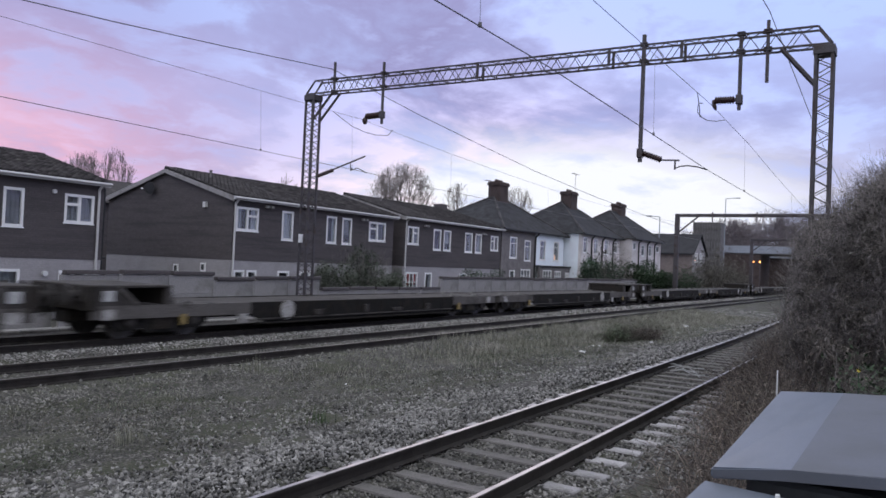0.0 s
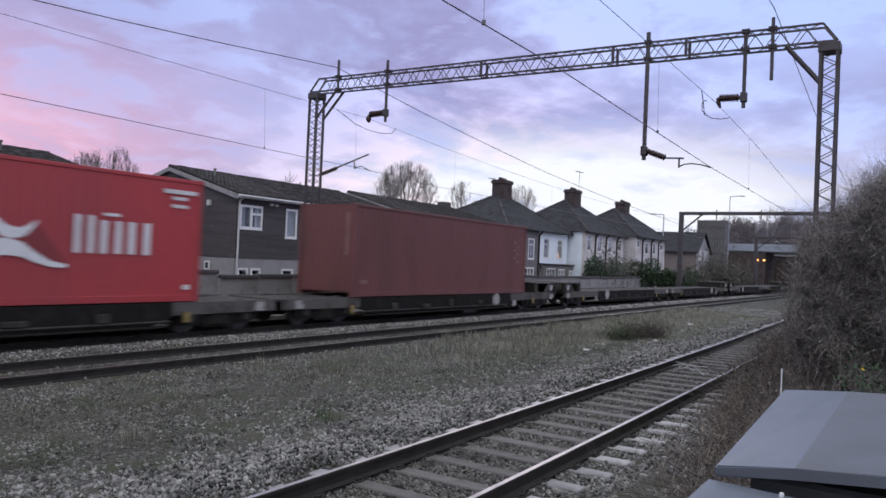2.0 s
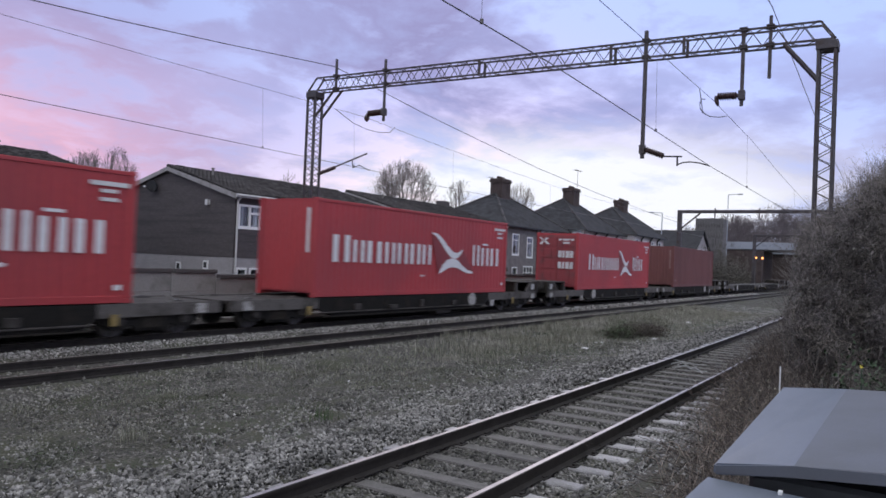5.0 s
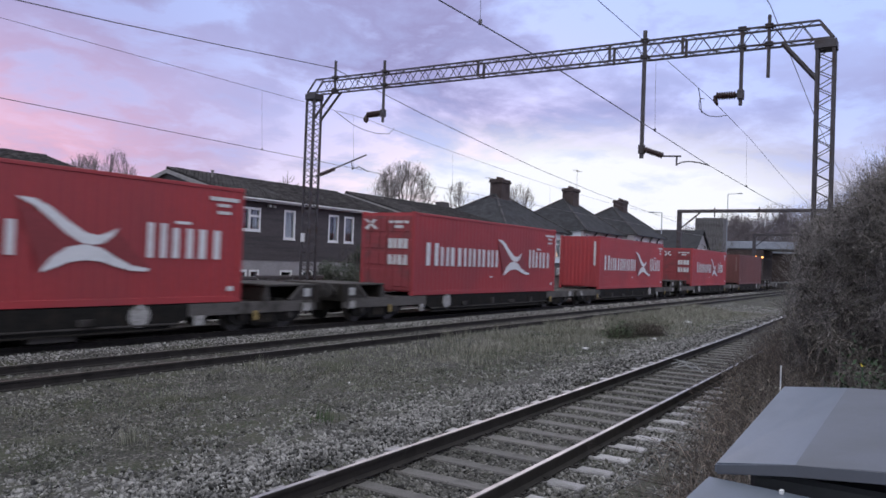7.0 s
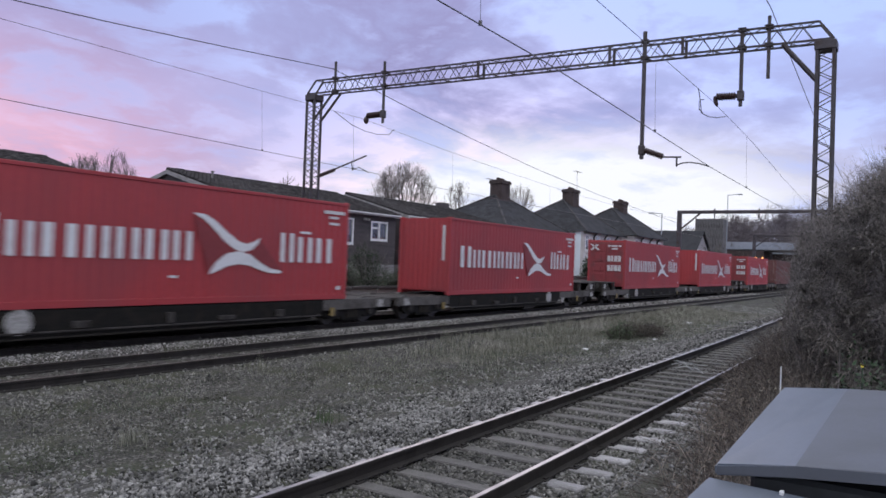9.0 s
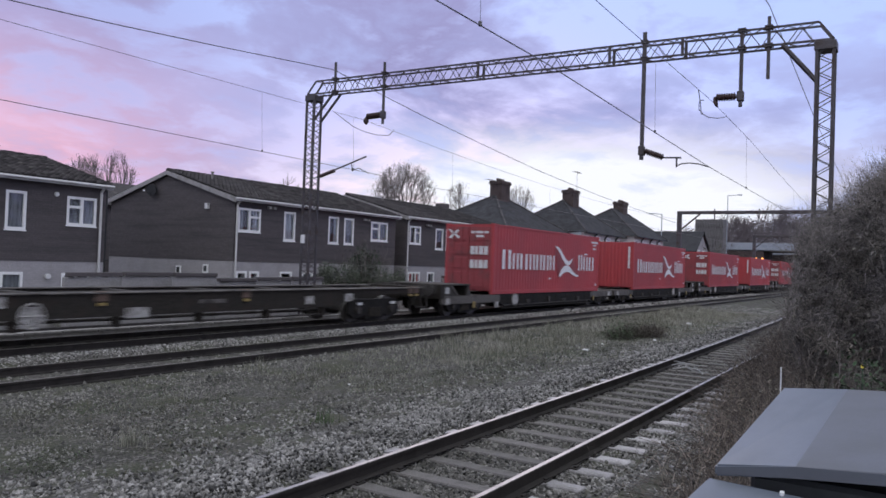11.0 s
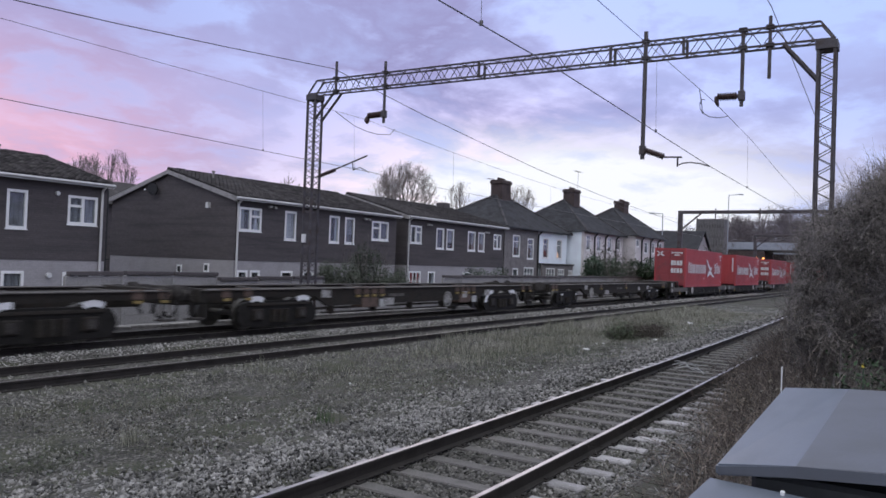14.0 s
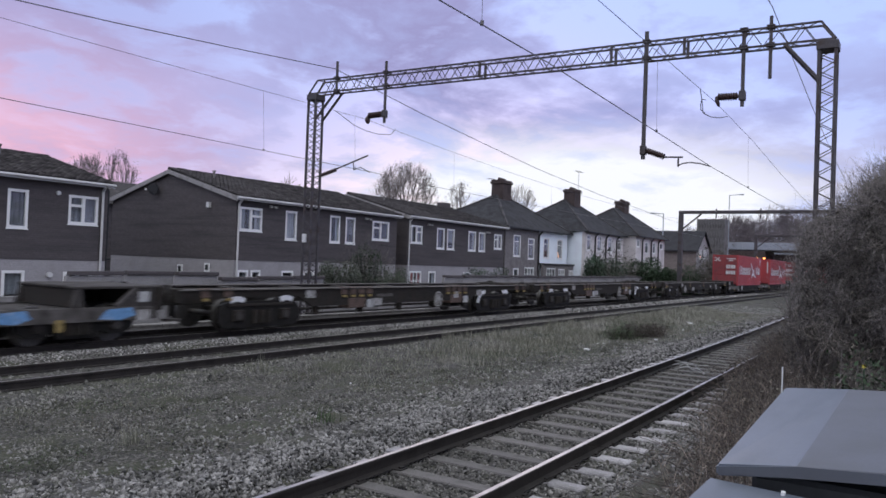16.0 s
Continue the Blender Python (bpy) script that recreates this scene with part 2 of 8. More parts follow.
M = {
    "earth": None,
    "ballast": material("grey_ballast_stone", (0.18, 0.174, 0.171), 0.9, vary=0.4, scale=1.2, fine=60, islands=0.97),
    "ballast_pale": material("pale_ballast_stone", (0.25, 0.24, 0.236), 0.9, vary=0.4, scale=1.2, fine=60, islands=0.9),
    "ballast_dark": material("dirty_ballast_stone", (0.116, 0.111, 0.106), 0.9, vary=0.4, scale=1.2, fine=60, islands=0.93),
    "rail_side": material("rusty_rail_side", (0.02, 0.016, 0.015), 0.85, vary=0.3, scale=4, fine=50),
    "rail_top": material("worn_steel_rail_head", (0.36, 0.345, 0.355), 0.42, 1.0, vary=0.2, scale=2, fine=40, bump=0.03),
    "rail_dull": material("dull_steel_rail_head", (0.17, 0.15, 0.14), 0.45, 0.7, vary=0.2, scale=2, fine=40, bump=0.03),
    "concrete": material("weathered_concrete", (0.21, 0.2, 0.2), 0.85, vary=0.22, scale=5, fine=45, per_piece=0.15),
    "sleeper_dirty": material("oil_stained_concrete", (0.12, 0.112, 0.11), 0.85, vary=0.25, scale=5, fine=45, per_piece=0.2),
    # cleaner concrete outside the rails, paled further for a wet sky sheen
    "sleeper_end": material("sleeper_end_concrete_with_sheen", (0.34, 0.328, 0.345), 0.7, vary=0.25, scale=5, fine=45, per_piece=0.3, tint=(0.17, 0.16, 0.16)),
    "vine": material("pale_dead_vine", (0.25, 0.218, 0.188), 0.9, vary=0.3, scale=2, fine=25, islands=0.6),
    "wood_old": material("oiled_dark_timber", (0.04, 0.034, 0.032), 0.85, vary=0.3, scale=4, fine=50, per_piece=0.2),
    "red": material("red_container_paint", (0.365, 0.04, 0.047), 0.5, vary=0.08, scale=0.55, fine=9, bump=0.03, tint=(0.28, 0.044, 0.053), per_piece=0.1, streak=(0.6, 1, 0.5), stain=(0.46, 0.74)),
    "maroon": material("faded_maroon_paint", (0.15, 0.052, 0.05), 0.6, vary=0.1, scale=0.8, fine=12, bump=0.05, tint=(0.12, 0.046, 0.044), streak=(1, 1, 0.3)),
    # doors: a darker, duller red than the container walls
    "red_door": material("duller_red_door_paint", (0.25, 0.042, 0.05), 0.6, vary=0.2, scale=2, fine=20, tint=(0.17, 0.05, 0.055)),
    "red_deep": material("deep_red_emblem_paint", (0.22, 0.035, 0.04), 0.5, vary=0.1, scale=0.9, fine=12, bump=0.03),
    "white_mark": material("white_vinyl_marking", (0.68, 0.68, 0.72), 0.5, vary=0.08, scale=3, fine=20, bump=0.02),
    "grey_mark": material("pale_grey_label", (0.6, 0.6, 0.62), 0.5, vary=0.08, scale=3, fine=20, bump=0.02),
    "wagon": material("grimy_black_wagon_frame", (0.025, 0.022, 0.0195), 0.85, vary=0.4, scale=2.5, fine=25, tint=(0.032, 0.025, 0.022), spec=0.25),
    "beam_black": material("oil_black_side_beam", (0.012, 0.011, 0.0105), 0.85, vary=0.4, scale=2.5, fine=25, tint=(0.022, 0.018, 0.016), spec=0.2),
    "wagon_deck": material("dusty_grey_wagon_deck", (0.05, 0.045, 0.044), 0.85, vary=0.4, scale=2, fine=25, tint=(0.02, 0.017, 0.016), spec=0.3),
    "dusty": material("dust_grey_wagon_beam", (0.1, 0.092, 0.09), 0.85, vary=0.4, scale=2, fine=25, tint=(0.045, 0.04, 0.038), spec=0.3),
    "bogie": material("oily_bogie_steel", (0.014, 0.0125, 0.0115), 0.75, vary=0.3, scale=5, fine=30, spec=0.25),
    "wheel": material("worn_wheel_steel", (0.1, 0.094, 0.09), 0.5, 0.5, vary=0.25, scale=6, fine=30),
    "yellow": material("dirty_yellow_paint", (0.24, 0.175, 0.065), 0.7, vary=0.3, scale=8, fine=30),
    "steel_gantry": material("dark_galvanised_steel", (0.075, 0.068, 0.076), 0.6, 0.3, vary=0.25, scale=3, fine=30, tint=(0.06, 0.042, 0.04)),
    "insulator": material("brown_glazed_porcelain", (0.04, 0.019, 0.019), 0.45, vary=0.2, scale=9, fine=20),
    "wire": material("dull_copper_wire", (0.13, 0.125, 0.13), 0.5, 0.5, vary=0.1, scale=2, fine=20, bump=0),
    "brick_dark": material("dark_brown_brick", (0.08, 0.07, 0.0755), 0.9, vary=0.14, scale=1.2, fine=14, bump=0.2, tint=(0.058, 0.052, 0.058), brick=0.12, streak=(0.22, 0.22, 3.5)),
    "render_grey": material("pale_grey_masonry", (0.32, 0.305, 0.325), 0.9, vary=0.1, scale=1.2, fine=20, tint=(0.28, 0.267, 0.283), brick=0.06),
    "brick_grey": material("grey_stock_brick", (0.19, 0.175, 0.182), 0.9, vary=0.15, scale=2, fine=18, brick=0.2),
    "pebbledash": material("white_painted_render", (0.82, 0.88, 0.96), 0.9, vary=0.05, scale=1, fine=40, tint=(0.76, 0.8, 0.88), bump=0.3),
    "cream": material("cream_render", (0.64, 0.6, 0.62), 0.9, vary=0.1, scale=0.7, fine=40, bump=0.3, tint=(0.48, 0.445, 0.455)),
    "brick_brown": material("grey_brown_brick", (0.21, 0.175, 0.168), 0.9, vary=0.2, scale=2, fine=18, brick=0.2),
    "brick_soot": material("sooty_dark_brick", (0.066, 0.048, 0.047), 0.9, vary=0.25, scale=2, fine=18),
    "tile": material("dark_concrete_roof_tile", (0.036, 0.032, 0.035), 0.88, vary=0.45, scale=1.6, fine=14, tint=(0.075, 0.07, 0.068), islands=0.6, per_piece=0.45, stain=(0.58, 0.72), spec=0.3),
    "slate": material("grey_slate", (0.036, 0.036, 0.043), 0.85, vary=0.2, scale=1.3, fine=12, tint=(0.027, 0.027, 0.032), islands=0.25, spec=0.3),
    "ridge": material("light_ridge_tile", (0.17, 0.16, 0.165), 0.85, vary=0.2, scale=3, fine=20, per_piece=0.15),
    "hip_tile": material("weathered_hip_tile", (0.062, 0.058, 0.063), 0.88, vary=0.3, scale=3, fine=20, islands=0.4),
    "verge": material("pale_grey_verge_board", (0.29, 0.275, 0.285), 0.75, vary=0.2, scale=3, fine=20, tint=(0.2, 0.19, 0.19)),
    "upvc": material("white_window_frame", (0.78, 0.78, 0.8), 0.4, vary=0.04, scale=3, fine=20, bump=0.02),
    "fascia": material("white_painted_fascia", (0.56, 0.55, 0.57), 0.55, vary=0.08, scale=2, fine=20, bump=0.05),
    "glass": window_glass(),
    "curtain": material("net_curtain", (0.3, 0.315, 0.36), 0.95, vary=0.15, scale=1.5, fine=12, streak=(9, 9, 0.5), per_piece=0.6),
    "black": material("black_plastic_and_room_dark", (0.02, 0.02, 0.022), 0.5, vary=0.2, scale=4, fine=30),
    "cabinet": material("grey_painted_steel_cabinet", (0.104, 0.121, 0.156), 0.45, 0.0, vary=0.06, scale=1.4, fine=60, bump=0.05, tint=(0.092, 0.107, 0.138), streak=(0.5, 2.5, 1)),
    "cabinet_darker": material("darker_grey_cabinet_lid", (0.092, 0.1, 0.126), 0.55, 0.0, vary=0.08, scale=1.4, fine=60, bump=0.05, tint=(0.08, 0.086, 0.104)),
    # for bodies and hinges: about half as bright as the lid grey
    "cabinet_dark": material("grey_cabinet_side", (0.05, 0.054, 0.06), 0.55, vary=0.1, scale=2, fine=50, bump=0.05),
    "bark": material("dark_winter_bark", (0.075, 0.06, 0.055), 0.9, vary=0.3, scale=3, fine=25, islands=0.3),
    "twig": material("dry_brown_twig", (0.195, 0.175, 0.167), 0.9, vary=0.3, scale=2, fine=25, islands=0.6),
    "bramble": material("dead_bramble_stem", (0.13, 0.105, 0.092), 0.9, vary=0.3, scale=0.9, fine=25, islands=0.8, tint=(0.06, 0.052, 0.045)),
    "leaf": material("dark_evergreen_leaf", (0.032, 0.055, 0.028), 0.75, vary=0.3, scale=2, fine=15, islands=0.6, spec=0.25),
    "leaf_dead": material("withered_leaf", (0.088, 0.08, 0.066), 0.8, vary=0.3, scale=2, fine=15, islands=0.75),
    "grass": material("winter_grass_blade", (0.22, 0.218, 0.18), 0.9, vary=0.3, scale=0.6, fine=15, islands=0.45, tint=(0.32, 0.306, 0.275), spec=0.2),
    "moss": material("weed_leaf", (0.05, 0.085, 0.035), 0.8, vary=0.3, scale=0.6, fine=15, islands=0.5),
    "fence": material("weathered_grey_fence_panel", (0.26, 0.25, 0.255), 0.9, vary=0.25, scale=0.8, fine=30, per_piece=0.06, tint=(0.14, 0.135, 0.13)),
    "lamp_amber": glow("amber_lamp_lens", (1.0, 0.34, 0.09), 5.0),
    "lamp_warm": glow("warm_lit_lampshade", (1.0, 0.6, 0.4), 0.5),
    "label_plate": material("grimy_white_label_plate", (0.42, 0.42, 0.43), 0.6, vary=0.2, scale=6, fine=20),
    "bridge": material("blue_grey_bridge_steel", (0.3, 0.325, 0.385), 0.6, vary=0.15, scale=1, fine=10),
    "graffiti": material("blue_spray_paint", (0.12, 0.26, 0.48), 0.6, vary=0.3, scale=3, fine=14, tint=(0.35, 0.42, 0.55)),
    "rust_box": material("rusty_brown_steel", (0.1, 0.066, 0.054), 0.8, vary=0.3, scale=4, fine=25, tint=(0.05, 0.038, 0.034)),
    "dim_red": material("faded_pink_marking", (0.24, 0.13, 0.125), 0.6, vary=0.2, scale=4, fine=20),
    "dim_mark": material("grimy_pale_paint", (0.34, 0.33, 0.33), 0.6, vary=0.35, scale=6, fine=20, tint=(0.12, 0.11, 0.1)),
    # boards behind the panes: the gloom of unlit rooms put into colour
    "room": material("painted_room_gloom", (0.06, 0.062, 0.07), 0.9, vary=0.3, scale=1.2, fine=6, bump=0, per_piece=0.5),
    # oily stone, its colour also holding the shade below the train
    "oily": material("oily_ballast_with_train_shade", (0.035, 0.032, 0.03), 0.85, vary=0.4, scale=1.2, fine=60, islands=0.8),
    "litter": material("white_plastic_litter", (0.7, 0.7, 0.72), 0.5, vary=0.1, scale=5, fine=20),
}


def ground_material():
    """Earth with gravel patches, thin grass and moss, at the size of the place."""
    m = bpy.data.materials.new("trackside_earth")
    m.use_nodes = True
    nt = m.node_tree
    N, L = nt.nodes.new, nt.links.new
    b = nt.nodes["Principled BSDF"]
    co = N("ShaderNodeTexCoord").outputs["Object"]

    def tex(s, d, r=0.55):
        n = N("ShaderNodeTexNoise")
        n.inputs["Scale"].default_value, n.inputs["Detail"].default_value, n.inputs["Roughness"].default_value = s, d, r
        L(co, n.inputs[0])
        return n.outputs["Fac"]

    def ramp(src, stops):
        r = N("ShaderNodeValToRGB")
        els = r.color_ramp.elements
        while len(els) < len(stops):
            els.new(0.5)
        for e, (p, c) in zip(els, stops):
            e.position, e.color = p, (*c, 1)
        L(src, r.inputs[0])
        return r.outputs[0]

    def mix(fac, a, c):
        n = N("ShaderNodeMix")
        n.data_type = "RGBA"
        for s, v in ((n.inputs[0], fac), (n.inputs[6], a), (n.inputs[7], c)):
            if isinstance(v, tuple):
                s.default_value = (*v, 1)
            else:
                L(v, s)
        return n.outputs[2]

    def grit(scale, lo, hi, gap):
        """Small stones of mixed greys with dark gaps; gives colour and height."""
        v = N("ShaderNodeTexVoronoi")
        v.inputs["Scale"].default_value, v.inputs["Randomness"].default_value = scale, 1.0
        L(co, v.inputs[0])
        sp = N("ShaderNodeSeparateColor")
        L(v.outputs["Color"], sp.inputs[0])
        stone = ramp(sp.outputs[0], [(0.0, lo), (0.7, tuple((p + q) / 2 for p, q in zip(lo, hi))), (1.0, hi)])
        return mix(ramp(v.outputs["Distance"], [(0.35, (0, 0, 0)), (0.75, (1, 1, 1))]), stone, gap), v.outputs["Distance"]

    gravel, height = grit(22, (0.028, 0.026, 0.024), (0.255, 0.24, 0.225), (0.014, 0.012, 0.01))
    dust, _ = grit(32, (0.013, 0.012, 0.011), (0.15, 0.143, 0.13), (0.014, 0.013, 0.011))
    soil = mix(ramp(tex(2.6, 8, 0.75), [(0.44, (0, 0, 0)), (0.58, (1, 1, 1))]), gravel, dust)
    moss = ramp(tex(38, 8, 0.8), [(0.36, (0.01, 0.011, 0.006)), (0.64, (0.075, 0.08, 0.045))])
    patch = ramp(tex(0.8, 8, 0.75), [(0.46, (0, 0, 0)), (0.58, (0.85,) * 3)])
    L(mix(patch, soil, moss), b.inputs["Base Color"])
    b.inputs["Roughness"].default_value = 0.95
    inv = N("ShaderNodeMath")
    inv.operation = "SUBTRACT"
    inv.inputs[0].default_value = 1.0
    L(height, inv.inputs[1])
    bp = N("ShaderNodeBump")
    bp.inputs["Strength"].default_value, bp.inputs["Distance"].default_value = 0.9, 0.02
    L(inv.outputs[0], bp.inputs["Height"])
    L(bp.outputs[0], b.inputs["Normal"])
    return m


M["earth"] = ground_material()


# ---- mesh helpers ----
def box(bm, x0, x1, y0, y1, z0, z1, bevel=0.0):
    vs = [bm.verts.new((x, y, z)) for z in (z0, z1) for x, y in ((x0, y0), (x1, y0), (x1, y1), (x0, y1))]
    fs = [bm.faces.new([vs[i] for i in f]) for f in ((3, 2, 1, 0), (4, 5, 6, 7), (0, 1, 5, 4), (1, 2, 6, 5), (2, 3, 7, 6), (3, 0, 4, 7))]
    if bevel:
        es = list({e for f in fs for e in f.edges})
        bmesh.ops.bevel(bm, geom=es, offset=bevel, segments=1, affect="EDGES", profile=0.5)
    return vs


def rod(bm, a, b, r, n=6, r2=None):
    """A bar from a to b."""
    a, b = Vector(a), Vector(b)
    r2 = r if r2 is None else r2
    q = (b - a).to_track_quat("Z", "Y")
    rings = []
    for c, rad in ((a, r), (b, r2)):
        rings.append([bm.verts.new(c + q @ Vector((rad * math.cos(6.28318 * (i + 0.5) / n), rad * math.sin(6.28318 * (i + 0.5) / n), 0))) for i in range(n)])
    for i in range(n):
        j = (i + 1) % n
        bm.faces.new((rings[0][i], rings[0][j], rings[1][j], rings[1][i]))
    bm.faces.new(rings[0][::-1])
    bm.faces.new(rings[1])


def disc(bm, c, axis, r, half, n=20, bevel=0.0):
    axis = Vector(axis).normalized()
    rod(bm, Vector(c) - axis * half, Vector(c) + axis * half, r, n)


def prism(bm, profile, a, b, axis="x"):
    """A profile of (u, z) swept from a to b along an axis."""
    def place(u, z, s):
        return (s, u, z) if axis == "x" else (u, s, z)
    r0 = [bm.verts.new(place(u, z, a)) for u, z in profile]
    r1 = [bm.verts.new(place(u, z, b)) for u, z in profile]
    n = len(profile)
    for i in range(n):
        j = (i + 1) % n
        bm.faces.new((r0[i], r0[j], r1[j], r1[i]))
    bm.faces.new(r0[::-1])
    bm.faces.new(r1)


def quad(bm, *pts):
    return bm.faces.new([bm.verts.new(p) for p in pts])


def mesh_of(name, bm, mat, smooth=False):
    bmesh.ops.recalc_face_normals(bm, faces=bm.faces[:])
    me = bpy.data.meshes.new(name)
    bm.to_mesh(me)
    bm.free()
    for m in (mat if isinstance(mat, (list, tuple)) else [mat]):
        me.materials.append(m)
    if smooth:
        me.shade_smooth()
    return me


def part(name, bm, mat, parent, label="", smooth=False, at=None):
    """One mesh object under a thing or under a part. bm may be a ready mesh."""
    me = bm if isinstance(bm, bpy.types.Mesh) else mesh_of(name, bm, mat, smooth)
    ob = new(name, me)
    ob.parent = parent
    if at is not None:
        ob.matrix_basis = at
    if label:
        ob["label"] = label
    return ob


def thing(name, label, category, at=None, group="", kind=""):
    ob = new(name)
    ob.empty_display_size = 0.2
    if at is not None:
        ob.matrix_basis = at
    return tagged(ob, label, category, group, kind)


def solid(name, bm, mat, label, category, at=None, group="", kind="", smooth=False):
    ob = new(name, bm if isinstance(bm, bpy.types.Mesh) else mesh_of(name, bm, mat, smooth))
    if at is not None:
        ob.matrix_basis = at
    return tagged(ob, label, category, group, kind)


def boxed(x0, x1, y0, y1, z0, z1, bevel=0.0):
    bm = bmesh.new()
    box(bm, x0, x1, y0, y1, z0, z1, bevel)
    return bm


def soup(name, verts, faces, mat):
    """A mesh from numpy arrays of vertices (n, 3) and faces (m, k)."""
    me = bpy.data.meshes.new(name)
    me.vertices.add(len(verts))
    me.vertices.foreach_set("co", np.asarray(verts, np.float32).ravel())
    k = faces.shape[1]
    me.loops.add(faces.size)
    me.loops.foreach_set("vertex_index", faces.astype(np.int32).ravel())
    me.polygons.add(len(faces))
    me.polygons.foreach_set("loop_start", np.arange(len(faces), dtype=np.int32) * k)
    me.update(calc_edges=True)
    me.validate()
    for m in (mat if isinstance(mat, (list, tuple)) else [mat]):
        me.materials.append(m)
    return me


# ---- ground and tracks ----
NEAR_Y, NEAR_BEND = 4.122, 0.00046     # centre of the track beside the camera, and its slow bend
MID_Y, MID_Z = 13.06, -0.04
FAR_Y, FAR_Z = 16.465, 0.04
GAUGE = 1.505

PROFILE_Y = [-400, -6, 1.2, 2.2, 2.75, 5.4, 6.3, 7.4, 10.6, 11.7, 12.1, 14.0, 14.5, 15.2, 15.5, 17.5, 18.2, 19.6, 21.5, 60, 900]
PROFILE_Z = [0.6, 0.45, 0.25, 0.0, -0.2, -0.2, -0.24, -0.4, -0.35, -0.19, -0.205, -0.21, -0.06, -0.05, -0.15, -0.15, -0.16, -0.5, -0.6, -0.7, -0.7]


def near_y(x):
    return NEAR_Y + NEAR_BEND * x * x


def ground_z(x, y):
    y = y - (NEAR_BEND * np.clip(x, -40, 90) ** 2) * np.clip((10 - y) / 5, 0, 1)
    return np.interp(y, PROFILE_Y, PROFILE_Z)


def build_ground():
    xs = np.concatenate([[-1500, -600, -200, -80, -30], np.arange(-10, 60, 0.5), np.arange(60, 130, 2.5), [150, 200, 300, 600, 1200, 2500]])
    ys = np.concatenate([[-1500, -500, -150, -50, -20], np.arange(-8, 22, 0.3), np.arange(22, 60, 2.5), [80, 130, 250, 600, 1500]])
    X, Y = np.meshgrid(xs, ys, indexing="ij")
    Z = ground_z(X, Y)
    rng = np.random.default_rng(5)
    soft = (Y > 6.3) & (Y < 11.3) | (Y < 2.2)
    Z = Z + np.where(soft & (np.abs(X) < 120), rng.normal(0, 0.022, Z.shape), 0)
    n, m = X.shape
    idx = np.arange(n * m).reshape(n, m)
    faces = np.stack([idx[:-1, :-1], idx[1:, :-1], idx[1:, 1:], idx[:-1, 1:]], -1).reshape(-1, 4)
    me = soup("ground", np.stack([X, Y, Z], -1).reshape(-1, 3), faces, M["earth"])
    me.shade_smooth()
    tagged(new("ground", me), "rough trackside earth with gravel, moss and thin winter grass", "ground", kind="structure")


build_ground()

def stones(rng, pos, size):
    """Crushed angular stones: eight-sided chips, jittered and turned at random."""
    bv = np.array([(1, 0, 0), (-1, 0, 0), (0, 1, 0), (0, -1, 0), (0, 0, 1), (0, 0, -1)], float)
    bf = np.array([(0, 2, 4), (2, 1, 4), (1, 3, 4), (3, 0, 4), (2, 0, 5), (1, 2, 5), (3, 1, 5), (0, 3, 5)])
    n, k = len(pos), len(bv)
    v = bv[None] * size[:, None, None] * rng.uniform(0.55, 1.35, (n, 1, 3)) * rng.uniform(0.6, 1.15, (n, k, 1)) + rng.normal(0, 0.28, (n, k, 3)) * size[:, None, None]
    q = rng.normal(size=(n, 4))
    q /= np.linalg.norm(q, axis=1, keepdims=True)
    w, x, y, z = q.T
    R = np.stack([1 - 2 * (y * y + z * z), 2 * (x * y - w * z), 2 * (x * z + w * y), 2 * (x * y + w * z), 1 - 2 * (x * x + z * z), 2 * (y * z - w * x),
                  2 * (x * z - w * y), 2 * (y * z + w * x), 1 - 2 * (x * x + y * y)], -1).reshape(n, 3, 3)
    v = np.einsum("nij,nkj->nki", R, v) + pos[:, None, :]
    f = bf[None] + (np.arange(n) * k)[:, None, None]
    return v.reshape(-1, 3), f.reshape(-1, 3)


def pebbles(rng, pos, size):
    """Half-buried gravel: low jittered pyramids."""
    n = len(pos)
    a = rng.uniform(0, 6.28, n)[:, None] + np.array([[0, 1.57, 3.14, 4.71]]) + rng.uniform(-0.4, 0.4, (n, 4))
    r = size[:, None] * rng.uniform(0.7, 1.4, (n, 4))
    ring = np.stack([np.cos(a) * r, np.sin(a) * r, np.zeros((n, 4))], -1) + pos[:, None, :]
    tip = pos + np.stack([rng.normal(0, 0.4, n) * size, rng.normal(0, 0.4, n) * size, size * rng.uniform(0.6, 1.3, n)], -1)
    v = np.concatenate([ring, tip[:, None, :]], 1)
    f = np.array([(0, 1, 4), (1, 2, 4), (2, 3, 4), (3, 0, 4)])[None] + (np.arange(n) * 5)[:, None, None]
    return v.reshape(-1, 3), f.reshape(-1, 3)


def scatter(rng, n, x0, x1, y0, y1, sink, follow=False):
    x, y = rng.uniform(x0, x1, n), rng.uniform(y0, y1, n)
    if follow:
        y = y + NEAR_BEND * x * x
    return np.stack([x, y, ground_z(x, y) - sink], -1)


SLEEPER_STEP, SLEEPER_FIRST = 0.6725, -6.105


